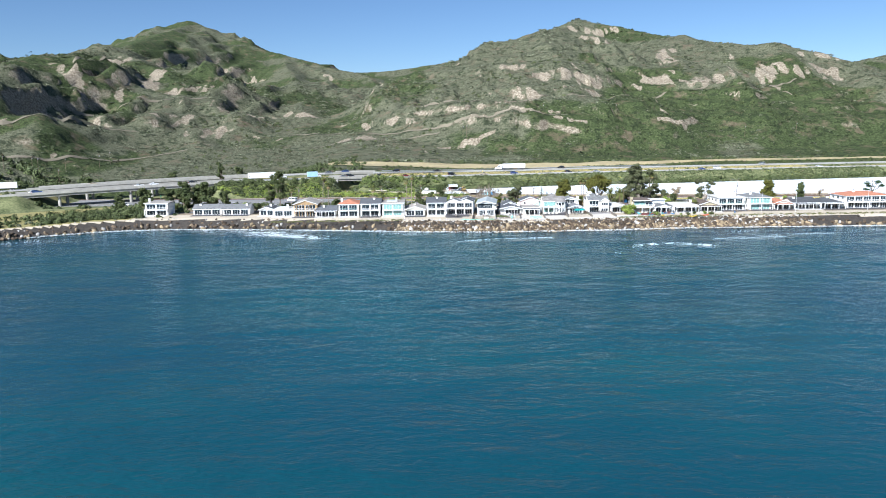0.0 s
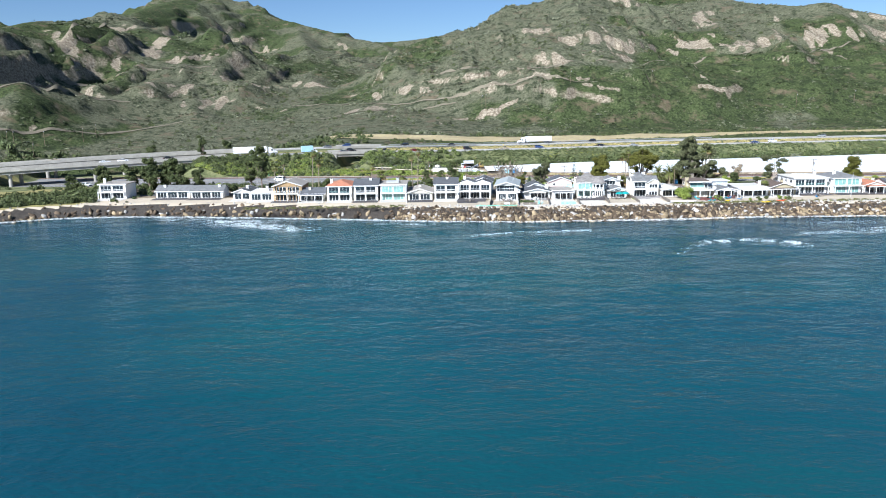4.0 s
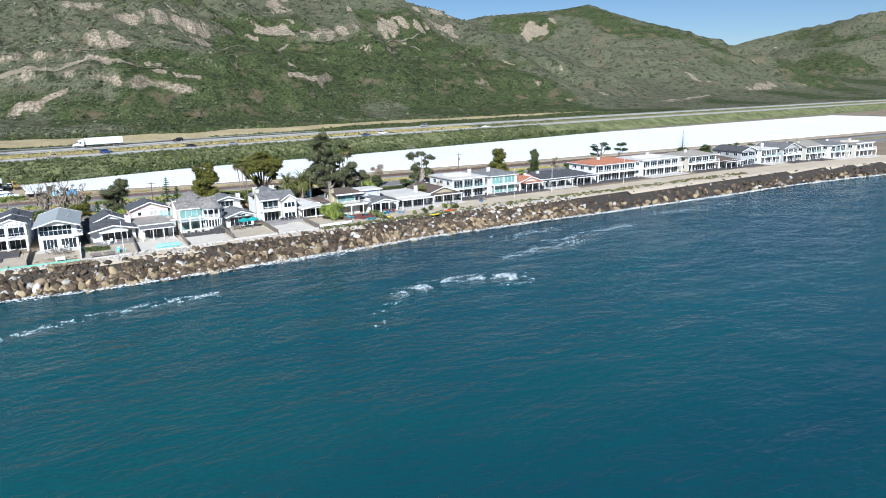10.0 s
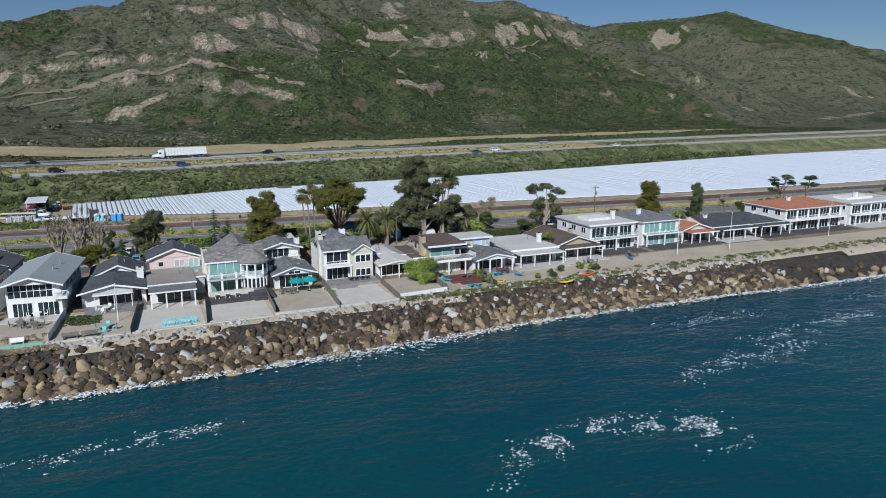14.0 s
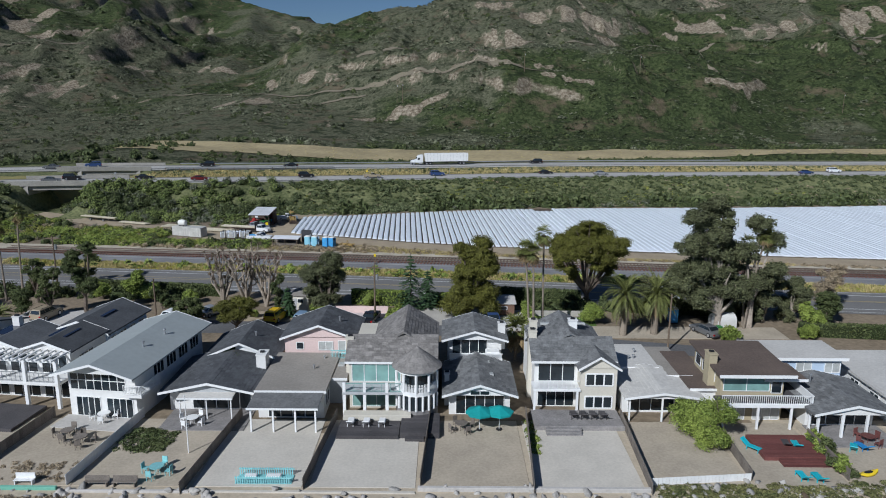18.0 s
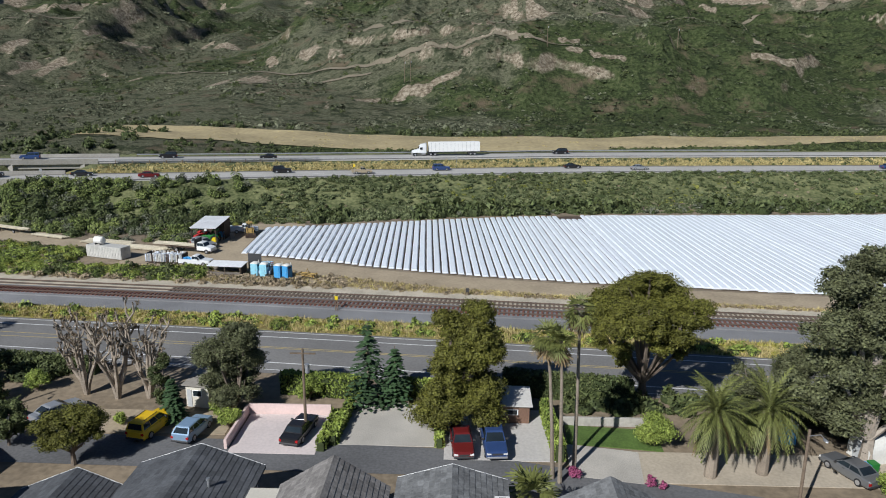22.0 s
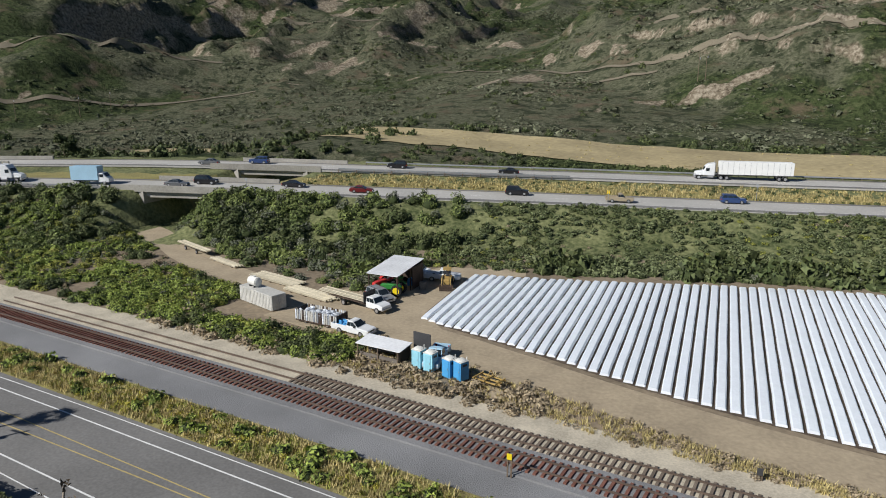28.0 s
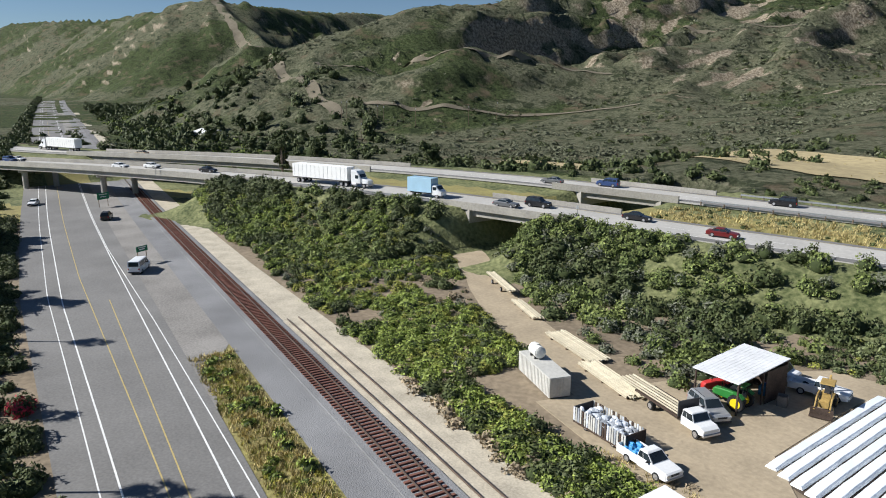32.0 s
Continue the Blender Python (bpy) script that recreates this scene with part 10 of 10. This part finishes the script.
def tractor(x, y, turn, m, m_rim, label):
    t = thing("tractor", pose(x, y, FLAT + 0.06, 0, 0, turn), label, "tractor", "farm tractors")
    loft([(-0.4, 0.36, 0.7, 1.5, 0.08), (0.9, 0.36, 0.7, 1.5, 0.1), (1.7, 0.33, 0.75, 1.4, 0.1), (1.85, 0.28, 0.8, 1.25, 0.08)]).put("bonnet", m, t)
    Shape().box(-1.2, 0.2, -0.3, 0.3, 0.55, 1.0, 0.05).put("gearbox", P_BUMP, t)
    Shape().box(-1.0, -0.55, -0.28, 0.28, 1.05, 1.2, 0.04).box(-1.1, -0.98, -0.28, 0.28, 1.15, 1.7, 0.04).put("seat", P_BUMP, t)
    for k in (-1, 1):
        wheel(t, -0.8, k * 0.85, 0.8, 0.45, m_rim, True)
        wheel(t, 1.4, k * 0.75, 0.45, 0.28, m_rim)
        Shape().profile([(-1.5, 1.45), (-1.1, 1.72), (-0.5, 1.72), (-0.1, 1.45), (-0.1, 1.4), (-0.5, 1.66), (-1.1, 1.66), (-1.5, 1.4)], "y", k * 0.85 - 0.25, k * 0.85 + 0.25).put("mudguard", m, t)
        Shape().tube((-1.05, k * 0.45, 1.0), (-1.15, k * 0.45, 2.4), 0.04, 0.04, 6).put("roll_bar", P_BUMP, t)
    Shape().box(-1.3, -0.3, -0.6, 0.6, 2.38, 2.46, 0.02).put("canopy", m, t)
    Shape().tube((1.0, 0.2, 1.4), (1.0, 0.2, 2.2), 0.04, 0.04, 6).put("exhaust", P_RUST, t)
    Shape().tube((-0.1, 0, 1.4), (-0.35, 0, 1.65), 0.03, 0.03, 6).tube((-0.35, 0, 1.63), (-0.36, 0, 1.66), 0.2, 0.2, 12).put("steering_wheel", P_BUMP, t)


tractor(13.7, 118.6, 250, P_TRED, P_RIM, "red farm tractor under the metal shed roof")
tractor(16.0, 117.3, 185, P_TGREEN, P_TYEL, "green farm tractor with yellow wheels at the shed")

# metal-roofed shed
t = thing("farm_shed", pose(15.2, 119.7, FLAT + 0.05, 0, 0, 0), "open farm shed with white metal roof on steel posts", "shed")
Shape().profile([(-4.2, 3.1), (4.0, 3.66), (4.0, 3.74), (-4.2, 3.18)], "x", -2.4, 2.4).put("roof", P_SHEETR, t)
s = Shape()
for k in np.arange(-2.45, 2.4, 0.4):
    s.profile([(-4.2, 3.18), (4.0, 3.74), (4.0, 3.755), (-4.2, 3.195)], "x", k, k + 0.05)
tagged(s.put("roof_rib", P_SHEETR, t), kind="stuff")
for xx in (-2.2, 2.2):
    for yy in (-3.9, 0, 3.8):
        Shape().box(xx - 0.07, xx + 0.07, yy - 0.07, yy + 0.07, -0.1, 3.35 + yy * 0.068).put("post", P_RUST, t)
for yy in (-3.9, 0, 3.8):
    Shape().box(-2.4, 2.4, yy - 0.06, yy + 0.06, 3.22 + yy * 0.068, 3.38 + yy * 0.068 - 0.07).put("beam", P_RUST, t)
Shape().box(2.28, 2.34, 0.4, 3.8, 0, 3.2).put("side_wall", P_RUST, t)
Shape().box(-2.25, 2.25, 3.8, 3.88, 0, 3.4).put("back_wall", P_RUST, t)
for i, (x, y, w, h, m, lb) in enumerate(((13.9, 122.4, 1.2, 1.1, P_RUST, "rusty steel crate inside the farm shed"), (16.4, 122.3, 1.2, 0.9, P_TOILETB, "blue plastic bin inside the farm shed"), (18.6, 121.2, 0.9, 1.0, M_WOODF, "wooden pallet box inside the farm shed"))):
    t = thing("storage_box", pose(x, y, FLAT + 0.06, 0, 0, 10 * i), lb, "box")
    s = Shape().box(-w / 2, w / 2, -w / 2, w / 2, 0, 0.08).box(-w / 2, -w / 2 + 0.06, -w / 2, w / 2, 0.08, h).box(w / 2 - 0.06, w / 2, -w / 2, w / 2, 0.08, h)
    s.box(-w / 2, w / 2, -w / 2, -w / 2 + 0.06, 0.08, h).box(-w / 2, w / 2, w / 2 - 0.06, w / 2, 0.08, h).put("box", m, t)
pickup(19.4, 126.2, 15, P_WHITE, "white pickup truck parked behind the farm shed")
car(14.2, 126.6, 10, P_WHITE, "white van standing behind the farm shed", "van")

# loader and field implement
t = thing("backhoe_loader", pose(21.1, 124.0, FLAT + 0.06, 0, 0, -70), "small worn yellow loader with raised arms", "loader")
loft([(-1.2, 0.5, 0.5, 1.3, 0.08), (1.0, 0.5, 0.5, 1.3, 0.1), (1.5, 0.42, 0.55, 1.15, 0.1)]).put("body", P_LOADER, t)
for k in (-1, 1):
    wheel(t, -0.8, k * 0.7, 0.6, 0.36, P_LOADER, True)
    wheel(t, 1.1, k * 0.65, 0.42, 0.28, P_LOADER)
    Shape().path([(-0.4, k * 0.62, 1.4), (1.3, k * 0.62, 1.5), (2.3, k * 0.62, 0.6)], [0.09, 0.08, 0.07], 6).put("loader_arm", P_LOADER, t)
    for xx in (-0.9, 0.3):
        Shape().tube((xx, k * 0.45, 1.25), (xx, k * 0.45, 2.4), 0.035, 0.035, 6).put("cab_post", P_BUMP, t)
Shape().box(-1.1, 0.5, -0.6, 0.6, 2.38, 2.48, 0.03).put("cab_roof", P_LOADER, t)
Shape().box(-0.7, -0.25, -0.25, 0.25, 1.3, 1.45, 0.03).box(-0.8, -0.68, -0.25, 0.25, 1.4, 1.95, 0.03).put("seat", P_BUMP, t)
Shape().profile([(2.2, 0.1), (2.9, 0.1), (2.9, 0.16), (2.28, 0.16), (2.28, 0.8), (2.2, 0.8)], "y", -0.95, 0.95).put("bucket", P_RUST, t)
Shape().path([(-1.2, 0, 0.9), (-2.0, 0, 2.5), (-2.7, 0, 1.4)], [0.12, 0.1, 0.09], 6).put("digger_arm", P_LOADER, t)
t = thing("field_cultivator", pose(38.4, 95.6, FLAT + 0.06, 0, 0, -15), "worn orange-yellow field cultivator frame on the dirt", "farm implement")
for yy in (-0.7, 0, 0.7):
    Shape().box(-1.5, 1.5, yy - 0.06, yy + 0.06, 0.6, 0.72).put("frame_bar", P_LOADER, t)
for xx in (-1.3, 0, 1.3):
    Shape().box(xx - 0.06, xx + 0.06, -0.9, 0.9, 0.72, 0.82).put("cross_bar", P_LOADER, t)
for k, xx in enumerate((-1.3, -0.8, -0.3, 0.3, 0.8, 1.3)):
    Shape().path([(xx, -0.7 + 0.7 * (k % 3), 0.6), (xx, -0.55 + 0.7 * (k % 3), 0.25), (xx, -0.75 + 0.7 * (k % 3), 0.0)], [0.04, 0.035, 0.03], 5).put("tine", P_RUST, t)
for k in (-1, 1):
    wheel(t, k * 1.0, 0.3, 0.3, 0.16, P_LOADER)
Shape().path([(0, 0.8, 0.7), (0, 0.3, 1.5), (0, -0.6, 0.8)], [0.05, 0.05, 0.05], 6).put("hitch_frame", P_LOADER, t)
toilet(90.6, 48.4, 0, P_TOILETB, "dark blue portable toilet under date palms")


# ---------------------------------------------------------------- yard things by the lane
M_PINKF = mat("magenta_flowers", (0.30, 0.07, 0.15), 0.7, var=0.3, s1=1, s2=6, bump=0, rnd=0.4)
for x, y, h in ((71.4, 42.4, 1.1), (77.2, 41.6, 0.9), (78.0, 41.2, 0.7)):
    tree("flowering_bush", x, y, h, rand_blobs(int(x * 9), 6, 0.3, 0.35, 0.65, 0.4, 0.8), M_PINKF, "low bush covered in magenta flowers by the lane", M_BARK, 0.06, 0.16, 60, category="bush")
tagged(Shape().prism([(71.6, 47.6), (79.6, 46.6), (79.8, 50.2), (71.8, 50.9)], FLAT - 0.1, FLAT + 0.07).put("lawn", M_LAWN), "small green lawn beside a pale drive", "lawn", kind="structure")
tagged(Shape().box(71.4, 79.6, 50.9, 51.2, FLAT - 0.1, FLAT + 0.8, 0.03).put("garden_wall", M_BCONC), "low grey garden wall behind the lawn", "wall", kind="structure")
tagged(Shape().prism([(71.2, 42.6), (76.8, 41.6), (77.4, 46.4), (71.5, 47.5)], FLAT - 0.1, FLAT + 0.066).put("drive", M_GRAVEL), "pale gravel drive beside tall palms", "driveway", kind="structure")
t = thing("storage_hut", pose(96.8, 46.4, FLAT + 0.05, 0, 0, 15), "white round-topped storage hut under eucalyptus", "hut")
Shape().profile([(1.1 * math.cos(a), 1.0 + 1.1 * math.sin(a)) for a in np.linspace(0, math.pi, 13)] + [(-1.1, 0), (1.1, 0)], "x", -1.5, 1.5).put("shell", P_TANK, t)
Shape().box(-1.54, -1.5, -0.5, 0.5, 0.05, 1.7).put("door", M_GREYW, t)
for x, y, m, lb in ((94.6, 43.6, P_TOILETB, "blue wheeled rubbish bin by the lane"), (95.4, 43.8, P_TGREEN, "green wheeled rubbish bin by the lane")):
    t = thing("rubbish_bin", pose(x, y, FLAT + 0.05, 0, 0, 10), lb, "bin", "wheeled bins")
    Shape().add([(-0.25, -0.28, 0.05), (0.25, -0.28, 0.05), (0.25, 0.28, 0.05), (-0.25, 0.28, 0.05), (-0.31, -0.36, 1.0), (0.31, -0.36, 1.0), (0.31, 0.36, 1.0), (-0.31, 0.36, 1.0)], [(3, 2, 1, 0), (4, 5, 6, 7), (0, 1, 5, 4), (1, 2, 6, 5), (2, 3, 7, 6), (3, 0, 4, 7)]).put("bin_body", m, t)
    Shape().box(-0.33, 0.33, -0.4, 0.38, 1.0, 1.08, 0.02).put("lid", m, t)
    for k in (-1, 1):
        wheel(t, k * 0.24, 0.3, 0.1, 0.06)
# white building beyond the bridge
t = thing("farm_building", pose(-322, 172, float(height(np.array([-322.0]), np.array([172.0]))[0]), 0, 0, 10), "low white building among trees beyond the bridge", "building")
Shape().box(-9, 9, -5, 5, -1, 3.4).put("wall", M_CREAM, t)
Shape().profile([(-5.6, 3.3), (0, 4.8), (5.6, 3.3), (5.6, 3.5), (0, 5.0), (-5.6, 3.5)], "x", -9.5, 9.5).put("roof", M_TRIM, t)
for k in (-6, -2, 2, 6):
    w = Shape().box(k - 0.8, k + 0.8, -5.06, -5.0, 1.0, 2.3).put("window", M_TRIM, t)
    Shape().box(k - 0.7, k + 0.7, -5.09, -5.05, 1.1, 2.2).put("pane", M_GLASS, w)


# dense dark trees behind the dirt parking
for x, y, h in ((90.5, 51.5, 8.5), (97.5, 50.8, 10.0), (103.5, 48.8, 8.0), (108, 50, 6.5)):
    tree("eucalyptus_tree", x, y, h, rand_blobs(int(x * 3), 13, 0.3, 0.16, 0.82, 0.2, 0.9), M_L4, "dense low-branching grey-green tree behind the dirt parking", M_BARKP, 0.22, 0.2, 60)
